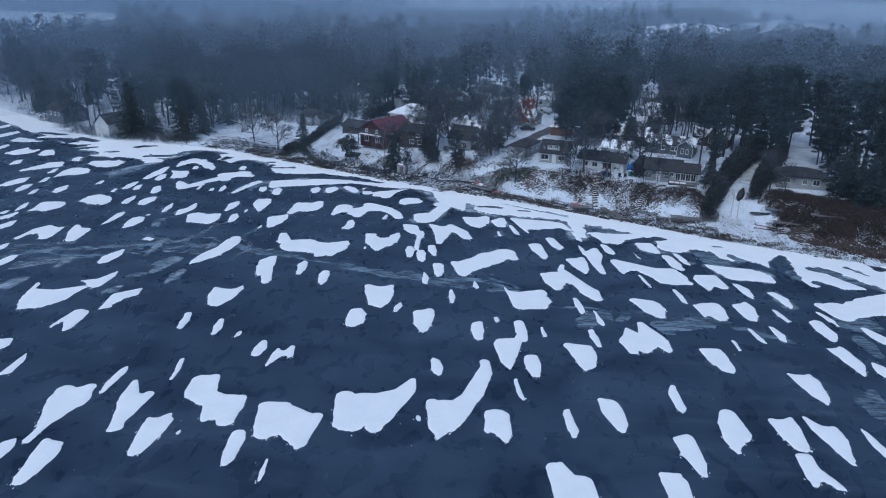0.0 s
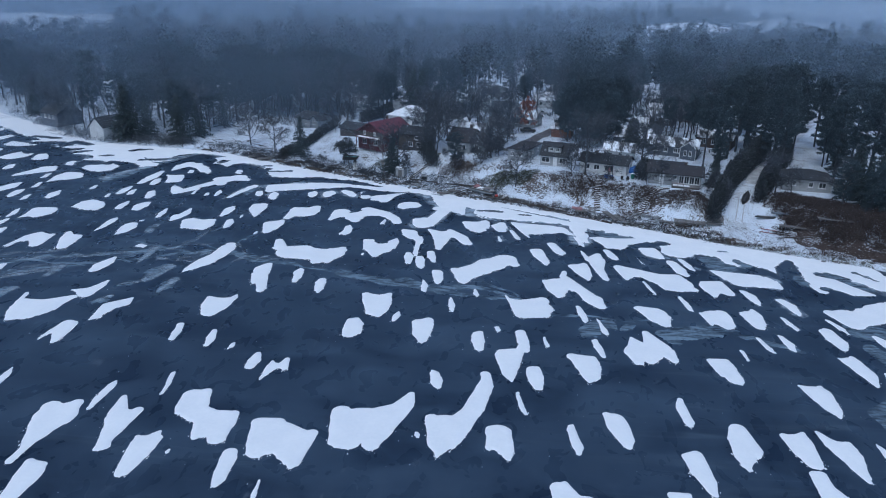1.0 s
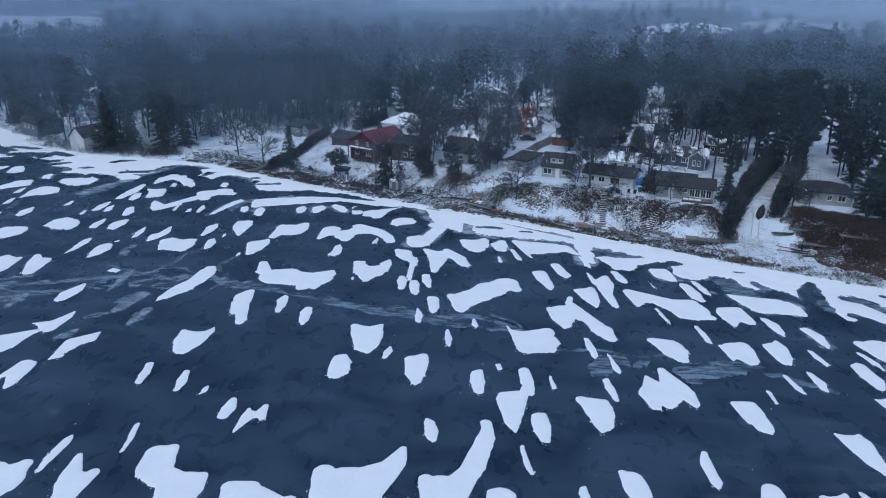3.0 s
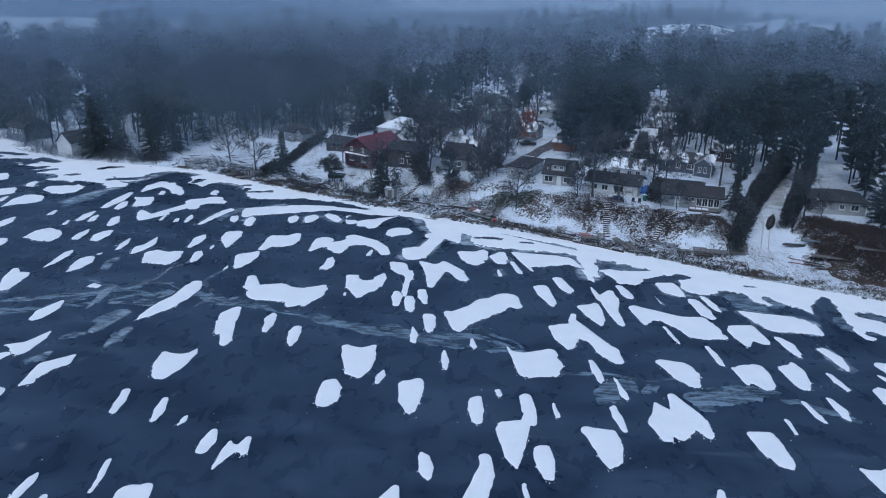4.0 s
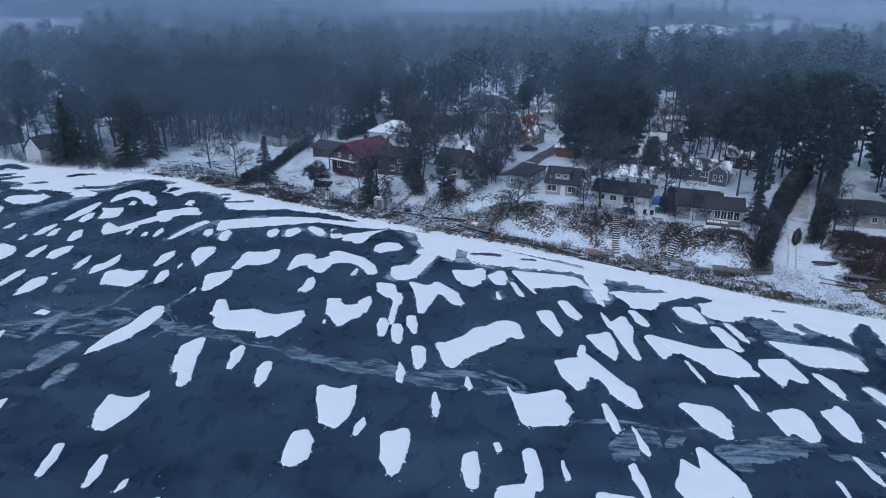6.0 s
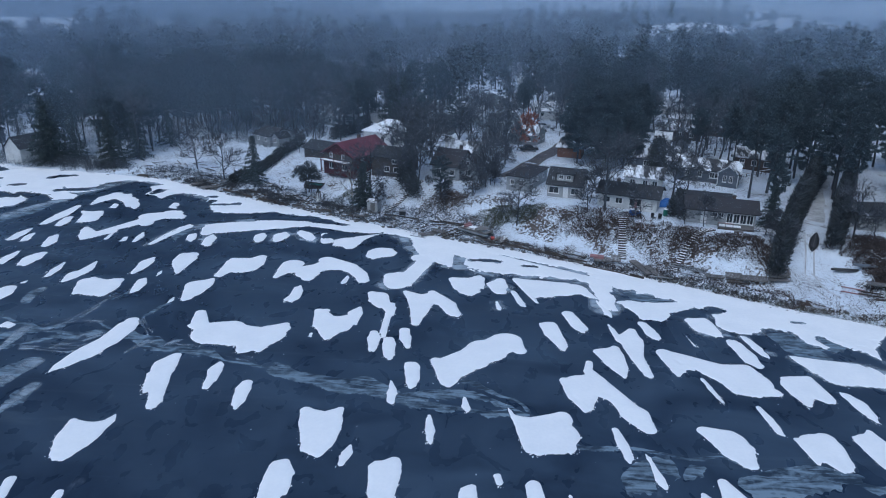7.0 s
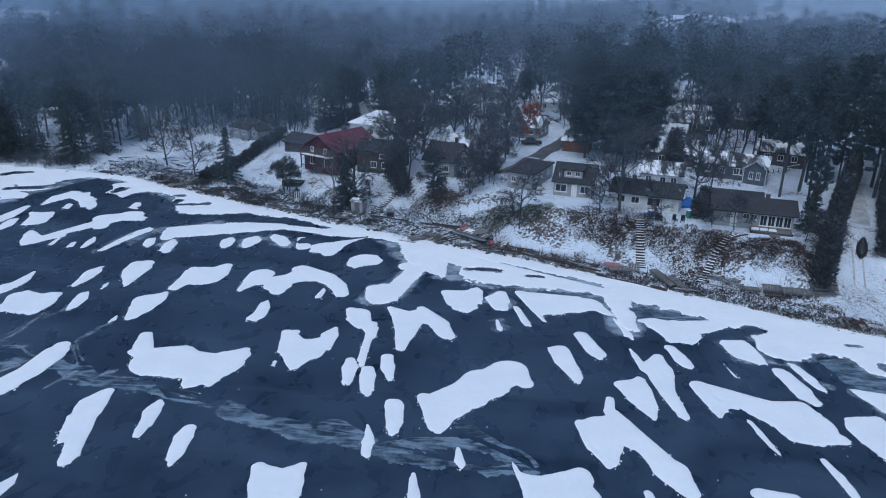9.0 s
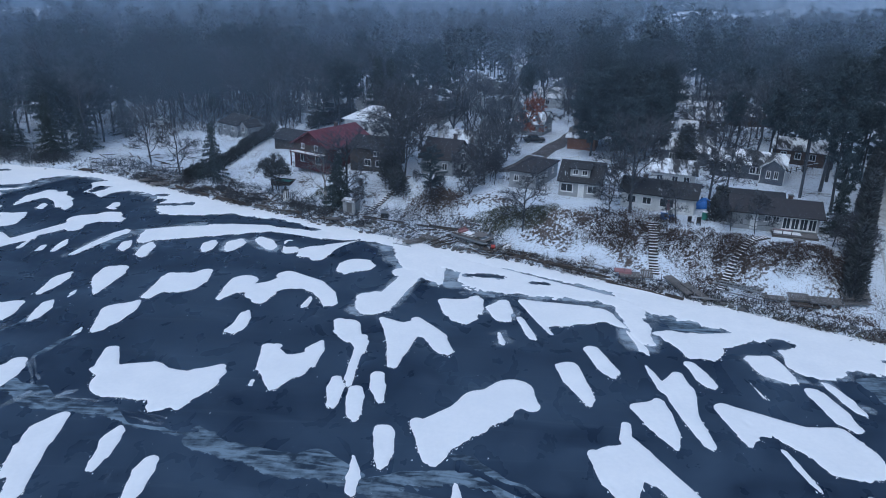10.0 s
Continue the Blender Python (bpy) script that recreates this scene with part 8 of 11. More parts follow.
drift((-107.9, 159.5, 0.93, -108.5, 161.1, 0.83), (-107.9, 159.6, 0.93, -107.2, 158.8, 0.59), (-107.7, 158.6, 0.27, -108.0, 158.9, 0.39), (-107.3, 159.1, 0.47, -108.3, 161.9, 0.38), (-107.9, 158.7, 0.61, -109.2, 161.0, 0.23), (-109.2, 160.6, 0.13, -108.4, 158.5, 0.10))
drift((-102.9, 138.5, 0.55, -103.7, 141.3, 0.46), (-102.9, 138.5, 0.59, -102.9, 138.0, 0.46), (-102.8, 138.5, 0.48, -103.7, 141.8, 0.26), (-102.7, 138.4, 0.47, -102.4, 138.0, 0.20), (-102.9, 138.0, 0.46, -104.0, 140.6, 0.05), (-102.5, 138.0, 0.22, -103.0, 137.5, 0.12))
drift((-89.8, 139.3, 0.55, -90.2, 141.1, 0.41), (-89.9, 139.4, 0.50, -90.0, 138.4, 0.23), (-90.0, 138.3, 0.23, -89.5, 138.9, 0.17), (-90.2, 141.1, 0.45, -90.2, 141.6, 0.14), (-89.9, 139.3, 0.56, -90.6, 140.9, 0.04))
drift((-83.3, 133.2, 0.41, -83.8, 135.1, 0.30), (-83.3, 133.2, 0.44, -83.5, 135.3, 0.07), (-83.7, 135.4, 0.04, -84.0, 135.4, 0.05), (-84.0, 135.4, 0.13, -83.7, 135.4, 0.13))
drift((-99.5, 156.9, 2.53, -96.1, 160.6, 1.46), (-96.4, 160.3, 1.74, -96.3, 163.4, 0.58), (-96.3, 163.6, 0.43, -98.3, 154.2, 0.93), (-98.4, 154.5, 0.91, -101.8, 158.1, 1.31), (-98.7, 154.6, 1.13, -102.3, 156.5, 0.58), (-99.9, 157.2, 2.71, -94.2, 159.9, 0.04))
drift((-126.6, 165.5, 2.93, -126.2, 168.9, 2.37), (-127.2, 164.5, 3.54, -128.8, 163.2, 0.98), (-128.4, 163.0, 1.15, -125.9, 162.4, 1.09), (-126.2, 165.7, 3.09, -124.5, 170.1, 0.61), (-124.2, 169.7, 0.69, -123.2, 165.2, 0.14), (-124.5, 170.4, 0.54, -126.3, 170.6, 0.50))
drift((-136.4, 178.6, 2.09, -132.5, 179.0, 1.67), (-136.0, 179.1, 2.37, -138.5, 181.3, 0.82), (-132.2, 179.1, 2.00, -132.2, 180.6, 0.57), (-131.9, 178.8, 1.90, -134.1, 176.4, 0.21), (-131.3, 181.0, 0.70, -130.3, 178.4, 0.60), (-138.4, 181.1, 0.68, -138.4, 177.6, 0.29), (-134.5, 176.9, 0.58, -138.0, 177.1, 0.33))
drift((-140.0, 192.5, 1.93, -145.3, 194.8, 1.53), (-139.9, 192.4, 1.87, -133.7, 190.4, 1.23), (-139.8, 192.4, 1.81, -146.1, 196.1, 0.90), (-139.9, 192.2, 1.87, -134.4, 189.3, 0.18), (-133.9, 190.5, 1.08, -132.3, 190.5, 0.50), (-146.2, 195.9, 0.95, -146.5, 194.9, 0.77))
drift((-15.5, 120.0, 1.45, -12.9, 114.4, 0.34), (-13.1, 114.2, 0.52, -13.2, 108.9, 0.31), (-13.0, 114.3, 0.55, -13.3, 117.5, 0.56), (-13.5, 117.2, 0.40, -12.8, 107.8, 0.34), (-15.5, 119.2, 1.32, -16.6, 121.0, 0.64), (-15.4, 119.6, 1.29, -14.6, 116.2, 0.36), (-16.4, 121.0, 0.46, -14.8, 121.2, 0.06), (-15.0, 116.6, 0.49, -16.8, 118.5, 0.07), (-12.9, 113.8, 0.39, -12.6, 116.5, 0.21))
drift((-14.0, 107.2, 0.72, -13.8, 104.2, 0.39), (-13.9, 107.2, 0.82, -14.2, 108.7, 0.54), (-13.9, 107.1, 0.79, -13.2, 104.5, 0.05), (-13.2, 104.5, 0.08, -13.5, 103.8, 0.21), (-13.5, 104.0, 0.23, -13.2, 107.3, 0.12))
drift((-11.8, 105.7, 0.78, -11.4, 102.7, 0.55), (-11.8, 105.7, 0.84, -12.0, 107.0, 0.68), (-11.8, 105.6, 0.83, -10.9, 103.3, 0.13), (-10.8, 103.2, 0.07, -11.2, 102.1, 0.25), (-11.8, 105.5, 0.79, -12.0, 102.9, 0.05))
drift((-10.1, 107.9, 0.71, -10.4, 109.8, 0.69), (-10.0, 107.9, 0.72, -9.5, 105.6, 0.41), (-9.6, 105.7, 0.43, -9.4, 105.1, 0.21), (-9.8, 106.2, 0.40, -10.8, 107.5, 0.04))
drift((-8.3, 100.5, 0.86, -7.8, 96.5, 0.52), (-8.2, 100.3, 0.78, -8.3, 101.0, 0.73), (-8.2, 100.5, 0.83, -7.4, 97.8, 0.29), (-7.9, 96.7, 0.41, -8.8, 101.2, 0.44), (-7.3, 97.9, 0.24, -7.8, 96.0, 0.22), (-8.4, 100.4, 0.79, -8.4, 96.5, 0.05))
drift((-9.2, 119.2, 1.99, -9.0, 111.6, 0.25), (-8.9, 119.3, 1.17, -5.6, 118.7, 0.63), (-5.6, 118.3, 1.21, -4.3, 115.4, 0.92), (-5.4, 118.3, 1.26, -8.0, 122.3, 0.63), (-9.5, 119.4, 1.97, -11.9, 122.1, 0.41), (-9.4, 119.4, 1.67, -9.5, 111.4, 0.21), (-8.5, 120.5, 1.41, -7.6, 121.8, 0.65))
drift((0.3, 105.6, 2.68, -3.8, 99.7, 1.56), (-0.1, 104.9, 2.20, 2.7, 108.4, 1.99), (2.2, 107.2, 2.09, -5.1, 101.7, 0.93), (-3.5, 101.2, 0.80, -3.7, 98.2, 1.09), (2.7, 108.2, 2.08, 4.2, 106.0, 0.98), (-3.9, 97.5, 0.88, -5.7, 102.4, 0.64))
drift((1.7, 117.9, 0.26, 1.4, 120.0, 0.15), (1.7, 117.9, 0.32, 1.7, 117.5, 0.22), (1.4, 120.0, 0.18, 1.4, 120.3, 0.05), (1.7, 117.9, 0.28, 1.9, 117.3, 0.13), (1.4, 119.9, 0.18, 1.9, 118.3, 0.04), (1.7, 117.9, 0.28, 1.2, 119.8, 0.04))
drift((-9.7, 94.7, 0.52, -10.1, 96.8, 0.10), (-9.7, 94.6, 0.54, -9.6, 93.1, 0.36), (-9.8, 94.6, 0.54, -10.2, 97.1, 0.11), (-10.3, 97.2, 0.11, -9.4, 95.4, 0.04), (-9.5, 95.3, 0.06, -9.5, 92.8, 0.20), (-9.8, 94.6, 0.54, -10.0, 93.1, 0.04))
drift((-2.9, 126.0, 2.41, -2.8, 123.5, 1.57), (-2.9, 126.2, 2.50, -1.6, 128.3, 0.99), (-2.9, 126.5, 2.28, -5.3, 127.7, 0.74), (-1.5, 128.3, 1.00, -1.0, 124.8, 0.45), (-1.2, 123.4, 0.17, -2.4, 122.1, 0.42), (-1.5, 129.1, 0.78, -1.4, 129.4, 0.36), (-4.9, 127.3, 1.06, -4.6, 124.0, 0.37))
drift((1.4, 125.9, 1.54, 1.8, 123.9, 1.09), (0.8, 125.6, 0.25, 0.9, 126.3, 1.11), (1.7, 128.0, 0.79, -0.2, 126.5, 0.04), (1.9, 128.2, 0.70, 3.0, 124.9, 0.13))
drift((4.8, 120.0, 0.47, 3.7, 124.0, 0.37), (4.8, 120.1, 0.48, 5.0, 119.3, 0.42), (4.8, 120.0, 0.48, 4.2, 123.7, 0.04), (3.8, 123.9, 0.24, 3.6, 124.2, 0.19), (5.0, 119.3, 0.44, 5.3, 119.0, 0.17))
drift((8.0, 125.5, 2.99, 13.1, 125.8, 1.77), (8.2, 125.2, 2.76, 4.5, 128.1, 0.66), (12.9, 126.2, 1.69, 16.1, 122.3, 0.04), (16.0, 122.4, 0.06, 16.6, 117.9, 0.61), (4.3, 128.7, 0.67, 7.1, 120.4, 0.24), (4.5, 128.5, 0.66, 11.9, 127.8, 0.54), (16.6, 118.2, 0.52, 15.5, 122.3, 0.24), (16.6, 118.2, 0.52, 17.0, 116.6, 0.10), (8.4, 125.5, 2.75, 6.8, 122.5, 0.47))
drift((-9.3, 137.5, 1.17, -12.1, 124.7, 0.78), (-8.8, 137.6, 2.62, -6.4, 133.1, 0.39), (-13.2, 125.4, 1.16, -8.8, 140.4, 1.30), (-13.8, 124.8, 1.89, -14.7, 127.7, 1.33), (-8.9, 137.0, 2.62, -11.4, 136.2, 1.50), (-6.2, 132.9, 0.49, -6.2, 138.0, 0.39), (-5.9, 137.6, 0.21, -7.4, 140.4, 0.16), (-14.6, 123.5, 0.10, -13.7, 128.6, 0.99))
drift((-17.9, 137.6, 2.20, -19.2, 136.0, 1.14), (-19.3, 136.8, 1.24, -20.1, 138.3, 0.31), (-17.5, 137.8, 2.30, -16.9, 137.4, 0.04), (-18.1, 138.1, 2.06, -18.9, 134.7, 0.36), (-16.1, 136.7, 0.31, -15.8, 138.0, 0.45), (-15.8, 138.1, 0.28, -16.6, 139.6, 0.27))
drift((-24.7, 142.5, 2.23, -21.1, 146.5, 0.27), (-24.5, 142.5, 2.09, -23.9, 139.8, 0.97), (-24.3, 141.8, 1.98, -26.1, 141.4, 0.46), (-26.6, 141.0, 0.39, -26.4, 142.7, 0.86), (-21.1, 146.0, 0.30, -26.7, 143.6, 0.06), (-20.9, 146.6, 0.20, -19.6, 147.5, 0.04), (-19.7, 147.5, 0.08, -20.9, 146.2, 0.16), (-26.4, 140.5, 0.67, -23.0, 140.3, 0.36))
drift((8.3, 113.3, 1.15, 9.7, 107.7, 0.60), (9.4, 107.8, 0.49, 7.9, 110.6, 0.27), (9.6, 107.5, 0.60, 9.7, 106.5, 0.19), (7.8, 110.5, 0.16, 7.2, 113.7, 0.21), (8.3, 113.1, 1.13, 10.1, 108.7, 0.09), (9.7, 106.4, 0.16, 8.1, 109.4, 0.04), (7.0, 113.7, 0.04, 8.7, 114.0, 0.46))
drift((12.1, 114.0, 0.94, 11.1, 117.3, 0.87), (12.1, 114.0, 0.93, 12.5, 113.0, 0.90), (12.0, 114.0, 0.87, 12.5, 112.0, 0.37))
drift((18.4, 110.3, 1.62, 18.4, 102.5, 0.26), (18.2, 110.3, 1.69, 19.0, 113.1, 0.58), (18.5, 113.0, 0.19, 19.1, 101.5, 0.46), (19.0, 101.8, 0.55, 16.5, 113.4, 0.24), (16.3, 113.3, 0.18, 16.7, 110.2, 0.22), (16.4, 113.5, 0.22, 16.2, 114.5, 0.17))
drift((15.4, 105.9, 1.53, 16.1, 102.9, 0.84), (15.2, 105.9, 1.59, 16.1, 108.1, 0.49), (15.0, 106.2, 1.51, 15.9, 101.8, 0.40), (16.0, 103.1, 0.83, 14.0, 106.7, 0.69), (16.1, 101.4, 0.37, 14.3, 104.2, 0.21), (13.9, 106.9, 0.55, 16.6, 108.0, 0.07), (16.6, 108.0, 0.06, 16.6, 105.4, 0.32), (16.0, 102.9, 0.94, 16.1, 100.8, 0.17))
drift((21.5, 112.5, 0.78, 20.8, 115.2, 0.59), (21.5, 112.5, 0.78, 21.8, 111.4, 0.66), (21.4, 112.6, 0.77, 21.9, 110.8, 0.26), (20.8, 115.3, 0.60, 22.1, 113.3, 0.06), (21.5, 112.5, 0.77, 20.5, 115.7, 0.23))
drift((28.7, 116.0, 1.71, 29.5, 113.8, 1.20), (28.8, 116.8, 1.40, 27.6, 117.3, 0.24), (27.5, 117.1, 0.81, 29.4, 117.6, 0.51), (27.4, 117.3, 0.65, 27.9, 114.2, 0.63), (28.1, 113.7, 0.47, 30.2, 113.0, 0.35))
drift((32.0, 107.5, 1.02, 31.4, 110.6, 0.83), (32.0, 107.4, 1.06, 32.6, 105.3, 0.47), (31.3, 110.6, 0.85, 31.1, 111.4, 0.57), (32.6, 105.3, 0.50, 31.5, 106.1, 0.29), (31.6, 106.3, 0.48, 31.6, 111.5, 0.38), (32.0, 108.0, 1.02, 31.8, 110.8, 0.23), (32.1, 111.2, 0.15, 32.8, 108.4, 0.09))
drift((33.9, 109.6, 0.57, 33.2, 112.7, 0.43), (33.8, 109.8, 0.55, 34.2, 108.1, 0.48), (33.8, 110.0, 0.61, 32.8, 113.0, 0.11), (33.9, 109.9, 0.59, 33.7, 112.4, 0.11), (33.2, 112.8, 0.32, 32.9, 113.1, 0.15))
drift((22.7, 120.0, 2.35, 29.5, 122.6, 0.82), (22.6, 119.8, 3.01, 20.6, 121.3, 1.53), (22.7, 118.1, 0.62, 21.5, 117.2, 0.75), (21.5, 117.4, 0.77, 23.4, 116.9, 0.56), (22.5, 120.4, 2.68, 21.2, 122.1, 1.35), (21.6, 122.7, 0.59, 18.9, 121.9, 0.56), (23.7, 117.2, 0.53, 28.1, 123.4, 0.29))
drift((26.2, 109.7, 0.11, 25.8, 112.1, 0.04), (26.2, 109.6, 0.13, 26.3, 109.4, 0.04), (26.2, 109.7, 0.12, 26.0, 110.5, 0.05), (25.8, 112.1, 0.04, 25.8, 112.3, 0.04))
slush((-71.3, 83.6, 1.35, -71.1, 81.9, 0.91), (-71.2, 83.8, 1.32, -70.9, 85.0, 0.92), (-71.4, 83.7, 1.37, -71.8, 85.2, 0.49), (-71.2, 82.6, 1.03, -70.9, 81.2, 0.48), (-71.3, 80.9, 0.40, -72.5, 82.9, 0.04))
slush((-53.0, 94.5, 1.53, -52.8, 91.3, 0.81), (-53.0, 94.6, 1.62, -52.4, 96.7, 1.05), (-53.3, 94.0, 1.27, -52.9, 90.0, 0.06), (-53.1, 90.4, 0.32, -54.4, 93.7, 0.12), (-52.3, 96.7, 1.07, -51.9, 97.6, 0.44), (-52.8, 94.9, 1.66, -52.1, 91.6, 0.34))
slush((-48.9, 89.9, 0.97, -48.6, 88.3, 0.79), (-48.8, 89.8, 1.02, -48.6, 92.2, 0.45), (-48.8, 89.9, 1.01, -49.0, 87.2, 0.35), (-48.6, 91.9, 0.50, -49.5, 90.2, 0.28), (-48.9, 87.0, 0.31, -47.8, 88.8, 0.16), (-47.9, 88.8, 0.17, -48.1, 91.7, 0.04), (-49.6, 90.5, 0.25, -48.8, 92.7, 0.09))
slush((-54.8, 89.1, 0.88, -54.6, 89.7, 0.58), (-54.9, 89.3, 0.90, -55.6, 88.5, 0.29), (-54.7, 89.5, 0.82, -54.0, 90.1, 0.22), (-55.6, 88.5, 0.34, -54.3, 88.3, 0.08), (-54.0, 90.3, 0.31, -55.1, 90.1, 0.17), (-55.6, 88.5, 0.32, -55.4, 89.8, 0.12), (-54.0, 90.2, 0.28, -54.0, 88.6, 0.06))
slush((-55.3, 83.0, 0.91, -56.1, 82.1, 0.19), (-55.3, 83.0, 0.95, -54.9, 83.9, 0.28), (-54.8, 83.9, 0.34, -55.6, 83.5, 0.36), (-54.8, 83.9, 0.35, -54.5, 82.6, 0.04), (-56.2, 81.9, 0.22, -54.7, 82.2, 0.07), (-56.0, 83.6, 0.04, -56.2, 82.0, 0.29))
slush((-68.6, 92.7, 0.80, -68.9, 94.7, 0.30), (-68.8, 92.6, 0.74, -68.9, 90.4, 0.13), (-68.9, 94.8, 0.30, -69.4, 93.5, 0.20), (-68.8, 90.6, 0.24, -67.9, 92.2, 0.10), (-69.3, 93.7, 0.26, -68.9, 95.1, 0.18), (-69.4, 93.7, 0.22, -69.5, 92.7, 0.04), (-68.0, 92.0, 0.18, -68.8, 90.3, 0.15))
slush((45.1, 66.2, 1.66, 44.7, 63.1, 0.93), (45.1, 66.1, 1.61, 46.8, 69.3, 0.10), (44.7, 62.7, 0.89, 44.8, 61.7, 0.25), (46.7, 68.9, 0.27, 46.7, 66.5, 0.07))
slush((51.2, 81.6, 1.10, 51.7, 78.1, 0.60), (51.5, 81.2, 1.21, 51.6, 82.9, 0.68), (51.6, 83.1, 0.62, 50.5, 82.7, 0.23), (51.8, 78.1, 0.50, 52.6, 80.9, 0.11), (50.5, 82.3, 0.42, 51.6, 77.5, 0.29), (51.2, 81.6, 1.17, 50.9, 78.4, 0.04))
slush((-63.9, 115.2, 0.98, -63.4, 112.2, 0.61), (-63.9, 115.4, 0.98, -63.8, 117.1, 0.21), (-64.0, 117.4, 0.27, -64.6, 115.9, 0.24), (-64.2, 114.1, 0.32, -63.3, 115.8, 0.20), (-62.9, 114.9, 0.04, -62.7, 112.2, 0.04))
slush((-58.0, 103.1, 0.75, -57.8, 97.7, 0.13), (-57.9, 103.1, 0.73, -58.2, 105.2, 0.24), (-57.7, 97.6, 0.12, -57.3, 102.5, 0.17), (-58.1, 105.1, 0.23, -58.6, 103.9, 0.20), (-57.3, 102.3, 0.13, -57.4, 98.5, 0.04), (-57.7, 97.7, 0.18, -57.7, 97.0, 0.05))
slush((-100.6, 137.5, 0.62, -99.9, 135.1, 0.59), (-100.6, 137.4, 0.67, -100.8, 138.1, 0.56), (-100.7, 138.3, 0.55, -100.6, 139.0, 0.14), (-99.9, 135.1, 0.65, -99.4, 134.6, 0.08), (-99.4, 134.5, 0.04, -100.1, 134.5, 0.12))
slush((-13.9, 95.7, 1.15, -19.9, 97.0, 0.79), (-13.3, 96.2, 1.61, -9.4, 94.8, 0.54), (-20.2, 96.8, 0.73, -24.2, 99.7, 0.13), (-20.5, 96.8, 0.56, -16.3, 95.1, 0.65), (-16.3, 95.0, 0.42, -10.2, 94.4, 0.20), (-17.2, 94.9, 0.22, -20.3, 97.1, 0.87), (-24.0, 99.8, 0.12, -21.5, 96.9, 0.10))
slush((-6.1, 94.6, 1.01, -1.2, 95.3, 0.70), (-1.1, 95.3, 0.73, 3.3, 93.2, 0.18), (-6.2, 94.5, 1.03, -8.4, 94.0, 0.69), (2.9, 93.3, 0.31, 4.8, 91.9, 0.32), (-6.0, 94.7, 0.98, -2.0, 96.0, 0.22), (4.5, 92.0, 0.25, 2.3, 93.5, 0.14), (-8.0, 94.0, 0.83, -9.2, 94.1, 0.34))
slush((14.4, 82.4, 1.57, 16.7, 85.4, 0.88), (17.2, 84.9, 1.27, 18.0, 83.5, 0.29), (17.0, 85.2, 1.16, 14.9, 84.9, 0.43), (14.6, 84.6, 0.42, 13.6, 81.1, 0.63), (14.7, 84.7, 0.41, 13.1, 83.3, 0.06), (18.2, 83.5, 0.08, 17.7, 86.3, 0.28))
slush((20.0, 84.6, 0.74, 19.1, 83.8, 0.49), (20.0, 84.7, 0.63, 20.8, 85.0, 0.29), (19.9, 84.5, 0.71, 19.0, 83.4, 0.25), (19.1, 83.4, 0.19, 20.3, 84.0, 0.08))
slush((28.2, 83.8, 1.91, 25.2, 82.7, 1.61), (28.0, 83.8, 1.89, 31.3, 84.8, 1.81), (31.9, 84.9, 1.65, 34.8, 85.3, 0.21), (28.3, 84.3, 1.58, 24.2, 83.1, 0.86), (24.9, 82.4, 1.29, 25.5, 80.7, 0.82))
slush((-40.2, 102.0, 1.26, -36.1, 101.4, 0.69), (-40.2, 102.1, 0.98, -43.0, 103.4, 0.50), (-36.2, 101.5, 0.82, -33.9, 100.5, 0.17), (-43.3, 103.6, 0.45, -45.2, 105.7, 0.11), (-43.3, 103.5, 0.40, -36.0, 102.4, 0.13), (-43.3, 103.2, 0.27, -40.9, 101.2, 0.32))
shelf((-106.6, 174.4, 5.39, -81.1, 177.1, 0.91), (-105.7, 174.9, 5.82, -116.0, 179.8, 1.74), (-115.5, 180.0, 1.43, -94.9, 172.0, 3.00), (-91.6, 173.3, 3.07, -85.1, 178.0, 1.36), (-84.3, 178.4, 2.72, -114.9, 175.7, 0.06), (-115.9, 180.0, 1.50, -111.6, 171.7, 0.32))
drift((-97.9, 159.1, 2.42, -97.0, 161.4, 1.96), (-97.7, 159.0, 2.38, -97.4, 155.2, 0.59), (-97.7, 159.2, 2.50, -97.3, 163.3, 0.84), (-97.4, 155.3, 0.66, -96.3, 157.0, 0.41), (-97.5, 155.3, 0.63, -100.1, 158.1, 0.07), (-96.0, 157.2, 0.25, -95.2, 161.1, 0.16))
drift((-89.6, 162.1, 2.66, -88.3, 162.3, 2.25), (-89.8, 162.3, 2.76, -92.0, 161.1, 0.16), (-92.1, 160.9, 0.59, -90.3, 164.6, 0.72), (-90.7, 164.5, 0.59, -86.7, 161.0, 0.37), (-86.3, 161.4, 0.38, -86.6, 163.5, 0.34), (-92.5, 161.2, 0.23, -90.9, 164.7, 0.37), (-91.1, 164.7, 0.30, -92.5, 161.5, 0.21))
drift((-77.0, 164.9, 2.62, -72.4, 159.2, 0.73), (-77.0, 164.2, 2.76, -79.1, 163.6, 1.20), (-79.8, 163.5, 1.21, -80.6, 160.5, 0.53), (-73.3, 160.5, 0.78, -72.3, 157.5, 0.54), (-72.3, 158.6, 0.79, -73.6, 163.6, 0.79), (-79.7, 163.5, 1.31, -79.3, 166.0, 0.99), (-80.2, 161.0, 0.84, -79.7, 159.7, 0.47), (-72.6, 158.2, 0.54, -74.7, 159.9, 0.04), (-73.8, 164.2, 0.57, -75.6, 167.0, 0.14))
drift((-69.2, 171.0, 4.21, -71.0, 163.8, 0.93), (-68.6, 170.4, 3.59, -72.3, 171.1, 1.01), (-73.7, 172.5, 1.03, -69.0, 163.1, 0.93), (-73.9, 172.3, 1.11, -70.7, 174.3, 1.33), (-69.7, 163.4, 0.99, -68.9, 164.9, 0.85))
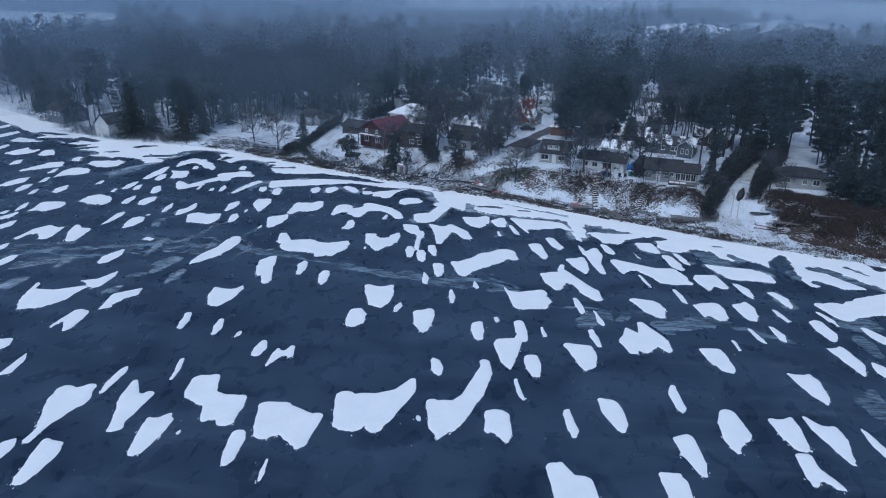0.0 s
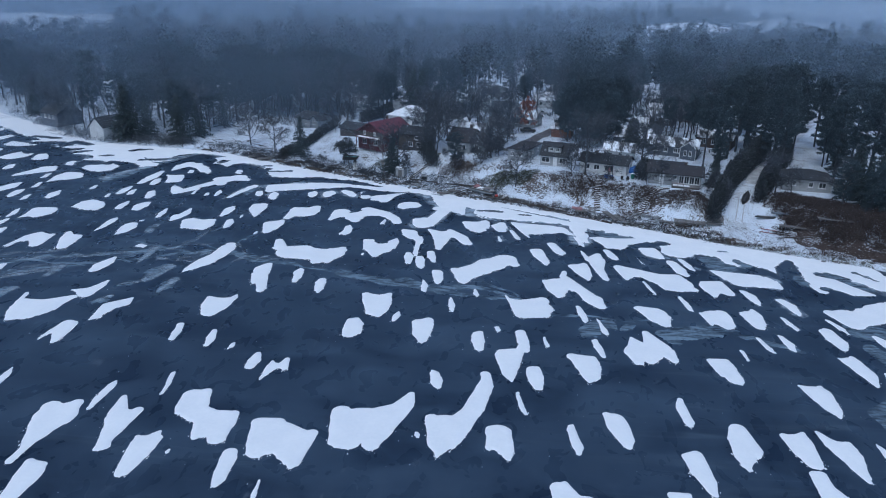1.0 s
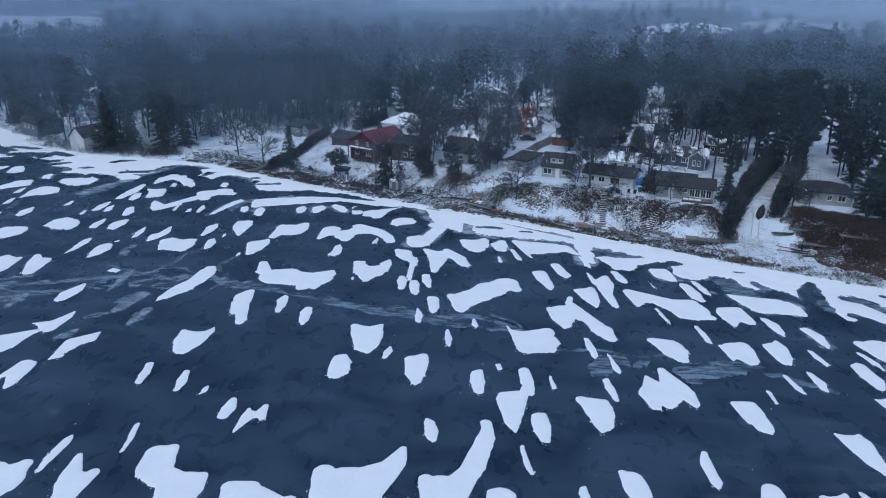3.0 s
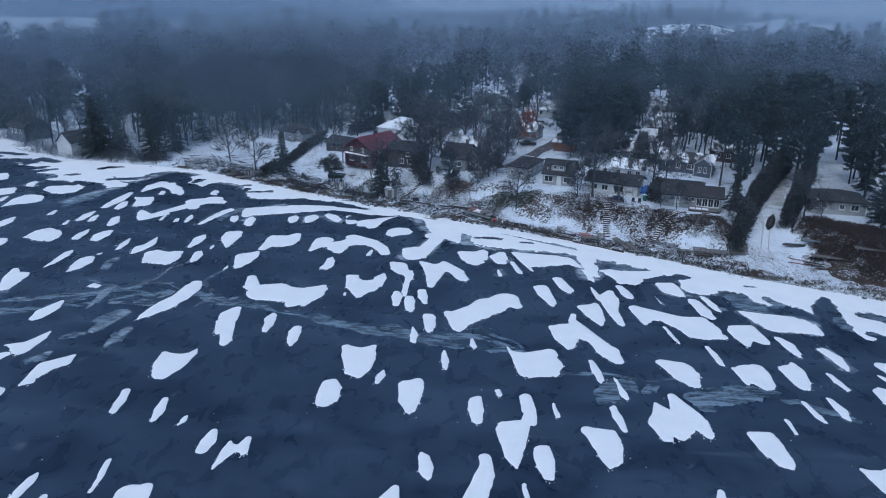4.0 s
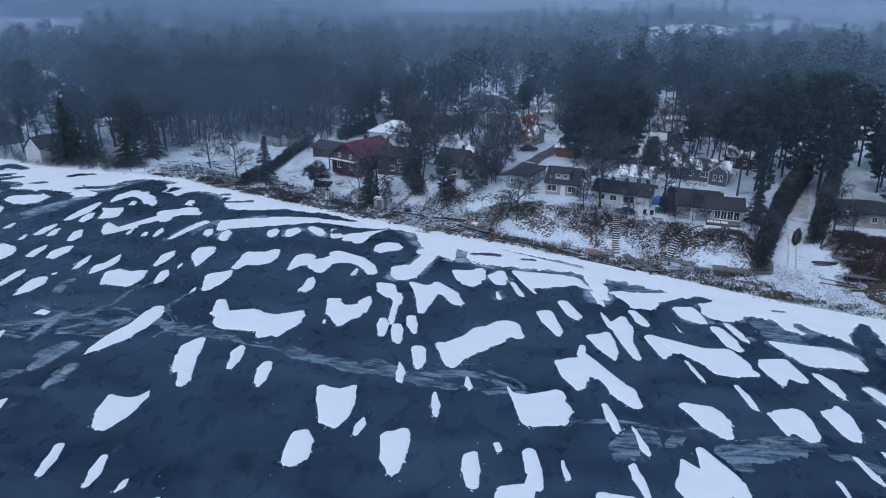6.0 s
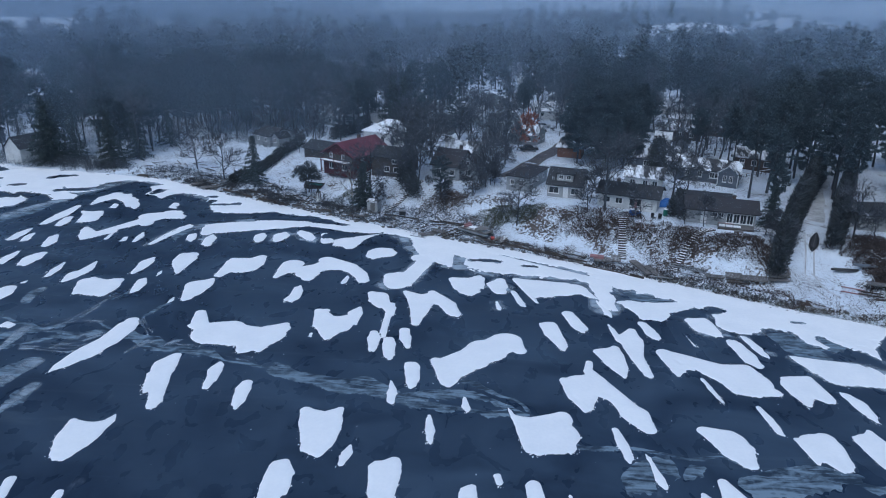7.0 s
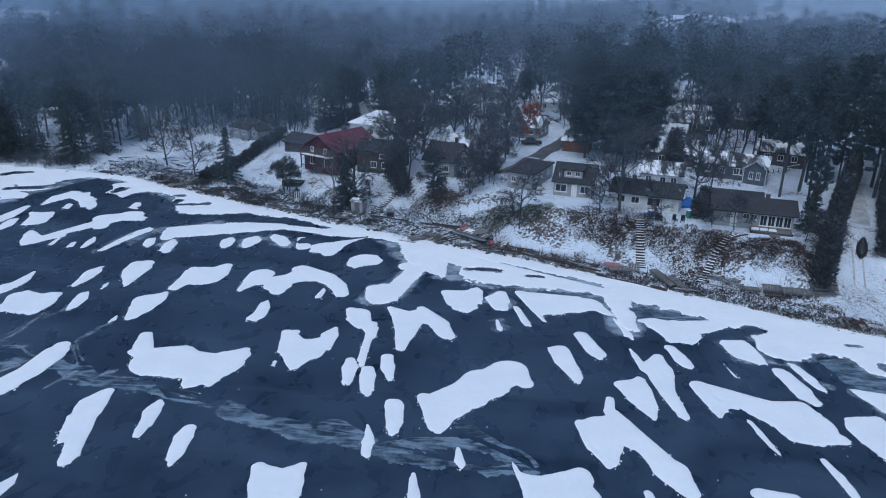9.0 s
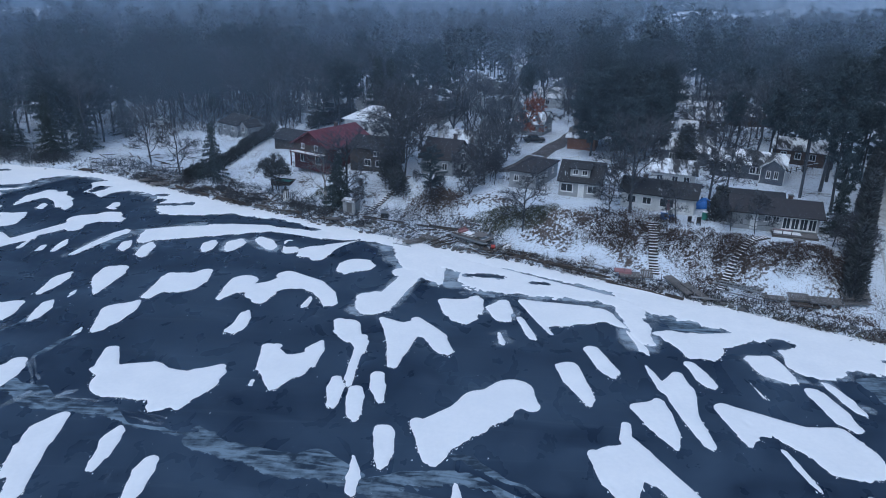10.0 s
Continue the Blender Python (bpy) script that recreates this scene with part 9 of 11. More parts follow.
shelf((-51.9, 161.3, 5.51, -35.7, 158.0, 1.21), (-30.2, 153.0, 0.36, -69.1, 172.2, 0.04), (-68.2, 171.3, 1.37, -26.6, 152.9, 1.55), (-52.5, 160.5, 5.70, -59.7, 169.4, 0.43), (-27.3, 153.4, 1.33, -19.9, 149.8, 0.50), (-60.2, 169.2, 1.04, -72.9, 173.3, 0.52), (-60.1, 169.3, 1.17, -52.4, 166.8, 1.17), (-51.2, 160.4, 5.84, -55.9, 156.2, 0.69), (-35.7, 157.4, 1.62, -28.2, 155.4, 0.04))
drift((-24.0, 149.3, 2.09, -31.3, 150.5, 1.08), (-24.0, 149.4, 1.92, -19.8, 148.9, 0.61), (-19.7, 148.9, 0.62, -22.4, 147.2, 0.21), (-31.7, 150.7, 1.08, -25.3, 151.4, 0.14), (-23.5, 148.9, 2.06, -31.8, 150.0, 0.04))
shelf((0.1, 135.2, 4.23, 15.7, 130.3, 1.06), (14.8, 130.3, 1.45, -9.7, 142.6, 2.53), (16.4, 129.2, 1.49, 17.0, 121.5, 0.98), (-10.2, 142.3, 2.85, -6.2, 132.8, 0.16), (-7.6, 142.8, 0.04, -10.3, 147.4, 0.26), (17.1, 119.6, 1.02, 17.0, 128.2, 1.70), (-10.3, 143.8, 1.62, -13.6, 145.0, 0.69), (-11.1, 145.0, 2.76, -6.3, 143.2, 1.15), (-10.6, 138.2, 1.46, -13.4, 146.8, 1.11))
shelf((37.1, 120.6, 3.25, 45.0, 114.0, 2.35), (37.6, 120.5, 3.44, 19.6, 130.1, 2.25), (50.6, 115.9, 3.65, 48.7, 106.0, 0.61), (35.0, 119.5, 4.60, 33.6, 116.6, 2.94), (20.1, 129.2, 2.30, 32.8, 124.1, 1.39), (50.2, 116.0, 3.67, 42.7, 113.2, 2.43), (19.1, 130.0, 2.00, 15.9, 132.3, 0.61), (35.1, 118.8, 3.51, 53.9, 118.2, 1.13))
shelf((69.6, 108.9, 4.57, 42.2, 119.0, 2.06), (43.1, 116.9, 1.81, 49.2, 111.2, 2.23), (44.8, 118.1, 2.50, 74.3, 111.1, 2.16), (74.1, 110.0, 2.09, 69.4, 101.0, 1.84), (66.9, 106.5, 5.77, 49.6, 119.3, 0.40), (68.3, 101.2, 2.29, 64.2, 102.3, 1.07))
shelf((-165.7, 213.8, 4.17, -127.4, 185.0, 2.69), (-126.6, 184.0, 1.87, -94.4, 180.1, 3.30), (-165.0, 214.2, 5.31, -179.9, 225.8, 1.33), (-123.8, 182.4, 1.80, -108.0, 177.3, 0.21), (-107.2, 180.8, 1.18, -92.4, 181.7, 4.09), (-107.0, 179.2, 2.21, -165.5, 208.1, 0.12), (-165.0, 207.9, 0.04, -138.1, 190.4, 1.72), (-105.2, 178.6, 1.58, -88.4, 180.7, 2.63))
drift((-129.0, 184.5, 3.29, -122.7, 183.4, 2.34), (-128.1, 183.0, 2.33, -132.0, 183.6, 1.52), (-133.2, 183.7, 1.26, -130.7, 186.6, 0.61), (-130.7, 187.0, 0.34, -121.0, 184.3, 0.94), (-120.3, 183.8, 0.79, -121.8, 181.4, 0.55), (-121.5, 181.6, 0.22, -127.7, 181.3, 0.60), (-127.1, 181.0, 0.29, -122.7, 181.0, 0.35))
drift((-111.2, 172.2, 2.49, -105.0, 172.3, 2.48), (-111.6, 173.0, 2.90, -116.6, 172.3, 0.64), (-110.1, 172.9, 3.02, -102.9, 173.3, 1.06), (-115.8, 172.3, 1.00, -112.5, 175.1, 0.80), (-116.0, 172.2, 0.84, -112.4, 170.3, 0.43))
drift((-96.4, 175.4, 3.10, -90.8, 175.1, 2.94), (-96.4, 175.3, 3.27, -100.6, 175.4, 1.90), (-95.9, 175.6, 3.18, -88.4, 176.2, 1.35), (-99.7, 175.0, 1.69, -97.8, 177.7, 1.17), (-99.0, 177.9, 0.95, -102.7, 175.2, 0.78))
drift((-100.4, 164.7, 1.92, -105.1, 165.1, 0.89), (-100.9, 165.3, 2.52, -97.3, 166.1, 0.85), (-101.3, 165.1, 2.38, -106.8, 164.9, 0.70), (-105.9, 165.1, 0.84, -103.4, 167.0, 0.53), (-97.4, 166.1, 0.85, -99.2, 163.5, 0.41), (-103.2, 167.0, 0.48, -101.9, 167.5, 0.24), (-101.8, 167.5, 0.24, -97.0, 166.9, 0.04))
drift((-116.9, 178.1, 1.43, -110.7, 177.0, 0.41), (-117.2, 177.8, 1.71, -123.0, 178.2, 0.52), (-110.9, 177.0, 0.41, -114.4, 176.3, 0.48), (-122.8, 178.2, 0.55, -118.8, 179.2, 0.36), (-114.4, 176.4, 0.32, -123.6, 178.2, 0.39), (-114.6, 176.3, 0.47, -116.6, 176.2, 0.25))
drift((-88.2, 167.7, 2.05, -85.6, 170.5, 1.67), (-85.5, 170.5, 1.56, -84.5, 173.6, 0.54), (-88.3, 167.7, 2.42, -91.2, 167.4, 0.79), (-85.5, 171.1, 1.44, -84.8, 168.9, 0.65), (-91.2, 167.4, 0.72, -88.5, 165.4, 0.15), (-85.1, 168.2, 0.61, -87.5, 165.5, 0.15))
drift((-154.5, 195.6, 1.66, -154.6, 199.5, 0.39), (-154.4, 195.8, 1.69, -153.7, 192.4, 0.47), (-154.6, 199.4, 0.50, -153.1, 197.3, 0.34), (-153.6, 192.1, 0.42, -155.7, 194.5, 0.17), (-153.3, 197.4, 0.51, -152.8, 196.2, 0.16), (-152.7, 196.1, 0.12, -153.3, 191.8, 0.07))
drift((-145.4, 184.4, 1.88, -144.9, 188.2, 1.59), (-145.3, 184.5, 1.79, -144.9, 180.7, 0.78), (-144.8, 180.6, 0.72, -146.8, 182.9, 0.46), (-145.0, 188.5, 1.48, -145.5, 190.1, 0.41), (-146.4, 183.0, 0.51, -144.8, 179.8, 0.32))
drift((-135.2, 168.8, 1.15, -135.5, 171.5, 0.80), (-135.1, 168.3, 1.15, -133.9, 165.6, 0.13), (-135.4, 171.4, 0.86, -135.9, 172.6, 0.35), (-134.1, 165.4, 0.36, -135.9, 167.5, 0.16), (-135.1, 168.8, 1.15, -134.5, 171.5, 0.06), (-134.1, 165.5, 0.33, -134.0, 165.0, 0.19))
slush((39.2, 110.9, 2.10, 39.9, 109.1, 1.89), (39.1, 111.0, 2.10, 38.4, 112.8, 1.88), (40.2, 108.7, 1.72, 41.6, 108.0, 0.62), (41.9, 108.1, 0.37, 39.9, 114.1, 0.12), (39.4, 114.0, 0.61, 36.9, 113.8, 0.52))
slush((22.5, 124.2, 2.06, 27.0, 122.8, 1.07), (27.1, 122.6, 1.06, 29.1, 121.4, 0.43), (22.1, 124.3, 2.07, 20.7, 125.7, 0.68), (27.0, 122.7, 1.20, 24.8, 125.0, 0.50), (24.8, 125.2, 0.51, 20.6, 126.6, 0.21), (24.8, 125.2, 0.49, 27.2, 124.0, 0.28))
slush((-49.8, 146.4, 2.41, -45.1, 148.1, 1.31), (-49.4, 146.9, 2.21, -51.9, 147.4, 1.57), (-44.6, 148.4, 1.12, -42.5, 151.6, 0.46), (-42.7, 151.3, 0.37, -51.7, 145.4, 0.52), (-51.7, 145.1, 0.54, -53.2, 148.2, 0.66))
slush((-89.5, 151.0, 2.05, -90.5, 147.8, 1.82), (-89.4, 151.8, 2.04, -87.8, 156.2, 0.54), (-90.6, 147.3, 1.85, -90.3, 145.2, 0.61), (-87.8, 156.0, 0.58, -90.6, 153.2, 0.35), (-87.6, 155.3, 0.25, -87.7, 151.6, 0.36))
slush((-88.6, 163.0, 1.62, -84.5, 167.3, 0.50), (-84.7, 167.0, 0.60, -83.7, 169.9, 0.30), (-88.9, 163.1, 1.80, -90.8, 163.1, 0.67), (-83.7, 170.1, 0.25, -85.5, 167.2, 0.31), (-88.6, 163.0, 1.80, -84.9, 166.1, 0.31))
slush((-55.0, 141.7, 0.87, -54.5, 145.6, 0.79), (-55.3, 141.5, 0.60, -55.0, 140.7, 0.61), (-54.5, 145.8, 0.76, -54.8, 147.1, 0.27), (-55.0, 140.7, 0.72, -53.8, 144.8, 0.09), (-55.3, 140.8, 0.57, -54.6, 139.8, 0.23), (-55.0, 141.7, 0.85, -55.1, 146.9, 0.06))
slush((55.3, 105.5, 3.29, 53.1, 105.7, 3.17), (55.8, 106.0, 3.86, 61.0, 103.6, 0.82), (60.4, 103.9, 1.11, 56.6, 109.8, 0.54), (59.8, 104.0, 1.17, 52.2, 103.1, 0.59), (55.7, 105.7, 3.58, 54.8, 108.1, 1.13), (55.6, 109.8, 0.65, 50.4, 107.6, 0.20), (60.6, 103.7, 0.89, 56.6, 102.8, 0.56))
slush((52.6, 86.8, 2.13, 54.1, 87.4, 1.93), (54.2, 87.2, 2.03, 51.6, 89.1, 0.64), (51.2, 88.9, 0.64, 55.0, 89.1, 0.40), (55.2, 89.3, 0.21, 55.7, 88.7, 0.31), (55.7, 88.6, 0.34, 55.8, 86.3, 0.31), (52.2, 87.4, 2.25, 50.9, 89.1, 0.21), (50.6, 89.1, 0.20, 50.4, 86.4, 0.05))
slush((43.2, 111.9, 1.85, 45.4, 113.2, 1.46), (45.2, 113.9, 0.87, 43.3, 112.0, 1.14), (43.2, 111.8, 1.83, 46.1, 113.0, 0.05), (41.3, 112.0, 0.75, 44.5, 114.7, 0.26), (41.2, 111.8, 0.69, 42.6, 110.2, 0.21), (46.5, 112.7, 0.44, 46.9, 113.3, 0.25), (44.5, 114.7, 0.28, 45.5, 114.7, 0.42))
shelf((-101.5, 170.0, 4.89, -91.4, 164.9, 2.24), (-101.1, 169.7, 5.19, -106.0, 172.0, 2.75), (-106.9, 172.7, 2.01, -95.7, 161.0, 0.63), (-96.2, 161.1, 0.73, -98.3, 158.5, 1.53), (-90.4, 162.8, 1.38, -90.5, 165.0, 1.32), (-97.9, 157.7, 1.11, -96.8, 164.4, 0.41), (-106.9, 172.4, 2.39, -104.3, 165.4, 0.25), (-95.7, 160.8, 0.44, -97.4, 156.3, 0.73), (-104.7, 165.9, 0.42, -109.1, 173.3, 1.01), (-108.9, 173.5, 1.04, -103.3, 174.8, 0.58))
shelf((-91.1, 172.4, 3.81, -84.5, 176.6, 1.67), (-90.1, 172.9, 3.82, -96.6, 175.1, 0.27), (-96.3, 174.3, 1.06, -94.2, 170.2, 0.30), (-96.5, 174.4, 1.05, -83.2, 176.5, 1.02))

# a last rim of snow where ice and land meet
RIM = [p for p in SHORE if -260 < p[0] < 170]
shelf(*[(a[0], a[1] - 0.6, 2.2, b[0], b[1] - 0.6, 2.2) for a, b in zip(RIM, RIM[1:])])


def crack(*pts):
    """A refrozen crack: a thin wandering vein of pale ice."""
    rng = random.Random(int(pts[0][0] * 3 + pts[0][1]))
    line = []
    for (ax, ay, aw), (bx, by, bw) in zip(pts, pts[1:]):
        n = max(2, int(math.hypot(bx - ax, by - ay) / 2.2))
        for k in range(n):
            u = k / n
            line.append((ax + (bx - ax) * u + rng.uniform(-.5, .5), ay + (by - ay) * u + rng.uniform(-.6, .6), max(0.05, (aw + (bw - aw) * u) * rng.uniform(0.3, 1.5))))
    line.append(pts[-1])
    return lay([(*a, *b) for a, b in zip(line, line[1:])], "ice_crack", SLUSH, "pale refrozen crack wandering across the dark ice", "ice crack", "cracks in the ice", 0.16, 0.006, 0.3)


crack((-65.6, 96.4, 0.50), (-59.2, 99.0, 0.50), (-53.3, 102.9, 0.50), (-46.2, 105.7, 0.50))
crack((-46.2, 105.7, 0.45), (-43.0, 104.1, 0.45), (-36.3, 101.8, 0.45), (-30.0, 99.9, 0.45), (-22.6, 98.7, 0.45))
crack((-23.8, 97.3, 0.60), (-18.8, 95.5, 0.60), (-11.2, 94.1, 0.60), (-6.8, 93.2, 0.60), (-0.4, 92.5, 0.60), (2.3, 92.1, 0.60))
crack((2.3, 92.1, 0.30), (5.7, 90.3, 0.30), (9.5, 87.2, 0.30), (12.7, 86.9, 0.30), (17.7, 86.7, 0.30), (22.2, 86.8, 0.30), (25.6, 85.5, 0.30))
crack((26.3, 83.9, 0.50), (33.8, 84.7, 0.50), (36.3, 83.4, 0.50), (39.7, 80.8, 0.50), (41.5, 80.0, 0.50))
crack((-80.3, 93.0, 0.60), (-73.8, 98.1, 0.60), (-65.0, 100.5, 0.60), (-54.2, 105.8, 0.60))
crack((-82.9, 96.6, 0.40), (-76.3, 95.8, 0.40), (-66.9, 95.1, 0.40), (-59.9, 100.4, 0.40))
crack((-78.6, 89.4, 0.35), (-72.1, 92.5, 0.35), (-65.5, 96.2, 0.35), (-57.4, 103.8, 0.35))
crack((-2.4, 98.5, 0.30), (0.9, 96.0, 0.30), (3.4, 94.3, 0.30), (4.8, 92.9, 0.30))
crack((-45.4, 109.5, 0.25), (-45.0, 111.7, 0.25), (-43.7, 114.1, 0.25))
crack((-63.6, 107.6, 0.40), (-57.8, 105.7, 0.40), (-52.2, 104.0, 0.40), (-46.0, 103.5, 0.40), (-40.0, 103.1, 0.40))
crack((-52.8, 108.9, 0.30), (-45.9, 104.7, 0.30), (-40.4, 103.8, 0.30), (-34.7, 100.8, 0.30))
crack((-52.1, 114.4, 0.20), (-51.2, 118.7, 0.20), (-48.1, 121.4, 0.20))


# long soft smears of wind-packed snow
for line, w in ((((-92.2, 147.6), (-90.9, 151.5), (-89.6, 155.5), (-87.6, 159.9), (-86.9, 164.8), (-85.5, 167.8), (-83.8, 172.8), (-81.9, 176.6)), 1.7), (((-58.0, 136.8), (-57.2, 141.1), (-56.5, 144.4), (-55.0, 146.5)), 1.3), (((-53.3, 146.8), (-49.1, 149.0), (-45.5, 151.3)), 1.8)):
    lay([(*a, w, *b, w) for a, b in zip(line, line[1:])], "slush_smear", THIN_SLUSH, "long soft smear of thin wind-packed snow", "slush patch", "slush patches in the ice", 0.3, 0.026, 0.8, "", 1.3)


# half-melted patches, sheer and grey
def thin(*pts):
    return lay([(*a, *b) for a, b in zip(pts, pts[1:])], "thin_patch", THIN_SLUSH, "sheer grey patch of half-melted snow on dark ice", "slush patch", "slush patches in the ice", 0.16, 0.026, 0.35, "", 0.7)


thin((-68.8, 90.5, 0.77), (-68.9, 94.6, 0.85))
thin((-52.9, 91.0, 0.99), (-51.8, 96.7, 1.26))
thin((-49.0, 87.2, 0.54), (-48.6, 91.9, 0.99))
thin((-55.6, 89.0, 0.68), (-53.7, 89.8, 0.59))
thin((-56.6, 82.4, 0.63), (-55.0, 84.4, 0.68))
thin((-72.0, 81.8, 1.17), (-70.4, 85.1, 0.85))
thin((-57.6, 97.6, 0.45), (-58.3, 104.9, 0.99))
thin((-63.6, 112.7, 0.81), (-63.8, 116.7, 0.86))


def veil(*pts):
    """Pale strands of refrozen slush that run side by side along one line."""
    rng = random.Random(int(pts[0][0] * 5 + pts[0][1] * 3))
    strands = []
    for k in range(3):
        line, drop = [], (k - 1) * pts[0][2] * 1.5
        for (ax, ay, ar), (bx, by, br) in zip(pts, pts[1:]):
            n = max(2, int(math.hypot(bx - ax, by - ay) / 1.3))
            line += [(ax + (bx - ax) * i / n + rng.gauss(0, 0.12), ay + (by - ay) * i / n + drop + rng.gauss(0, 0.16), max(0.04, (ar + (br - ar) * i / n) * rng.uniform(0.2, 0.75))) for i in range(n)]
        strands += [(*a, *b) for a, b in zip(line, line[1:]) if rng.random() < 0.85]
    return lay(strands, "slush_strand", THIN_SLUSH, "pale wandering strands of refrozen slush in dark ice", "slush patch", "slush strands in the ice", 0.15, 0.026, 0.12, "", 0.35)


veil((-56.8, 105.7, 0.2), (-55.4, 106.8, 0.2), (-53.8, 109.2, 0.24), (-53.1, 112.0, 0.24), (-52.9, 115.4, 0.28), (-52.0, 117.9, 0.28))
veil((-55.3, 105.6, 0.24), (-53.6, 107.3, 0.28), (-50.4, 107.6, 0.28), (-47.6, 107.7, 0.24))
veil((-55.7, 104.2, 0.6), (-53.9, 104.1, 0.48))
veil((-52.1, 100.0, 0.36), (-50.1, 101.9, 0.36), (-48.1, 103.9, 0.44), (-47.1, 105.7, 0.32))
veil((-51.9, 100.6, 0.28), (-50.3, 103.2, 0.28), (-48.9, 106.4, 0.32))
veil((-42.7, 100.4, 0.36), (-41.4, 102.8, 0.6), (-39.9, 104.3, 0.52))
veil((-39.1, 101.4, 0.36), (-38.3, 103.2, 0.56), (-36.7, 103.9, 0.4))
veil((-40.8, 101.6, 0.28), (-38.0, 102.6, 0.28), (-36.0, 102.4, 0.28), (-32.5, 102.4, 0.2))
veil((-31.5, 101.1, 0.28), (-28.9, 100.7, 0.28), (-26.0, 99.7, 0.36))
veil((-44.6, 110.6, 0.24), (-43.5, 112.8, 0.24))
veil((-45.1, 109.0, 0.32), (-43.0, 106.3, 0.32), (-41.2, 104.2, 0.32))
veil((-80.2, 95.5, 0.48), (-75.6, 97.5, 0.48), (-68.9, 99.3, 0.52), (-63.9, 101.2, 0.4), (-58.6, 102.6, 0.44))
veil((-76.0, 92.3, 0.52), (-71.5, 94.2, 0.52), (-66.5, 97.0, 0.36))
veil((-75.3, 88.9, 0.52), (-71.8, 91.7, 0.52), (-67.7, 94.3, 0.4))
veil((-81.9, 97.9, 0.4), (-76.4, 100.1, 0.4), (-70.7, 102.4, 0.4))
veil((-55.6, 104.7, 0.32), (-53.1, 108.1, 0.36), (-52.6, 114.5, 0.36), (-49.7, 118.3, 0.4))
veil((-55.6, 100.5, 0.52), (-49.5, 100.1, 0.52), (-46.4, 101.9, 0.44))


# ---- along the shore ----
def dock(x, y, turn, length, width, label, mat=WOOD, lift=0.35, tilt=(0, 0), planks=True, name="dock_section"):
    """A dock section pulled ashore: two rails, cross planks and short legs."""
    ob = thing(name, Matrix.Translation((x, y, ground_at(x, y) + lift)) @ Matrix.Rotation(radians(turn), 4, "Z") @ Matrix.Rotation(radians(tilt[0]), 4, "X") @ Matrix.Rotation(radians(tilt[1]), 4, "Y"), label, "dock", "dock sections pulled ashore")
    for s in (-1, 1):
        part("rail", boxes(((0, s * (width / 2 - 0.04), 0), (length, 0.08, 0.16))), mat, ob)
    n = int(length / (0.19 if planks else 0.8))
    me = bpy.data.meshes.new("plank")
    bm = bevelled(boxes(((0, 0, 0), (0.165 if planks else 0.07, width, 0.035))), 0.006)
    bm.to_mesh(me)
    bm.free()
    me.materials.append(mat)
    for k in range(n):
        p = new("plank", me)
        p.parent = ob
        p.location = (-length / 2 + (k + 0.5) * length / n, 0, 0.10)
    for sx in (-0.42, 0.42):
        for s in (-1, 1):
            part("leg", boxes(((sx * length, s * (width / 2 - 0.05), -0.25), (0.07, 0.07, 0.6))), METAL, ob)
    return ob


dock(24.0, 134.2, -62, 4.6, 1.3, "brown wooden dock section leaning on the shore", tilt=(0, 8))
dock(25.7, 132.6, -60, 4.2, 0.9, "brown wooden dock section leaning on the shore", tilt=(6, 8))
dock(26.6, 131.6, -12, 3.4, 1.3, "grey metal dock frame without its boards", METAL, planks=False)
dock(31.2, 132.4, -30, 5.0, 1.6, "grey metal dock frame without its boards", METAL, planks=False, tilt=(12, 0))
dock(30.8, 133.2, -28, 5.2, 1.2, "grey metal dock frame without its boards", METAL, 0.6, planks=False)
dock(34.4, 131.0, -8, 2.6, 1.2, "weathered grey dock section on the shore")
dock(37.0, 130.4, -6, 2.4, 1.3, "pale new-looking wooden dock section", lift=0.6, tilt=(18, 0))
dock(37.4, 129.4, -8, 3.2, 1.2, "dark wet dock section on the shore", DARK_WOOD, 0.3)
dock(39.6, 129.2, -6, 3.6, 1.5, "snow-dusted grey dock section raised on legs", lift=0.6, tilt=(8, 0))
dock(43.2, 129.8, 6, 3.2, 1.3, "pale wooden dock section stacked by the hedge", lift=0.5, tilt=(12, 0))
dock(43.0, 129.2, 4, 3.0, 1.2, "pale wooden dock section stacked by the hedge", lift=0.25)
dock(18.2, 136.4, -4, 2.6, 1.2, "stacked dock section under a faded red cover", lift=0.7, tilt=(14, 0))
dock(20.4, 136.6, 2, 1.5, 1.2, "brown dock section propped on edge", lift=0.6, tilt=(38, 0))
dock(14.0, 138.2, -18, 2.2, 1.4, "bent grey metal dock frame", METAL, 0.7, tilt=(30, 10), planks=False)
dock(-12.6, 147.0, -20, 3.0, 1.8, "grey dock frame stacked at the water's edge", METAL, 0.5, planks=False, tilt=(10, 0))
dock(-11.2, 147.6, 35, 3.4, 1.3, "weathered dock section stacked at the water's edge", WOOD, 0.3)
dock(-14.6, 149.2, -24, 2.8, 1.6, "grey metal dock frame standing on legs", METAL, 0.9, planks=False)
dock(-7.4, 147.4, 40, 4.2, 1.2, "dark pipe-framed dock section", DARK_WOOD, 0.4, planks=False, tilt=(0, -8))
dock(-6.0, 147.0, 38, 4.0, 1.0, "dark pipe-framed dock section", DARK_WOOD, 0.3, planks=False)
dock(-9.2, 148.4, -15, 2.6, 1.2, "weathered dock section stacked at the water's edge", WOOD, 0.3, tilt=(6, 4))
dock(-18.6, 151.2, -20, 2.6, 1.6, "grey metal dock frame standing on legs", METAL, 0.8, planks=False)
dock(-24.8, 155.0, 50, 3.2, 1.3, "weathered dock ramp leaning on the rocks", WOOD, 0.5, tilt=(0, 14))
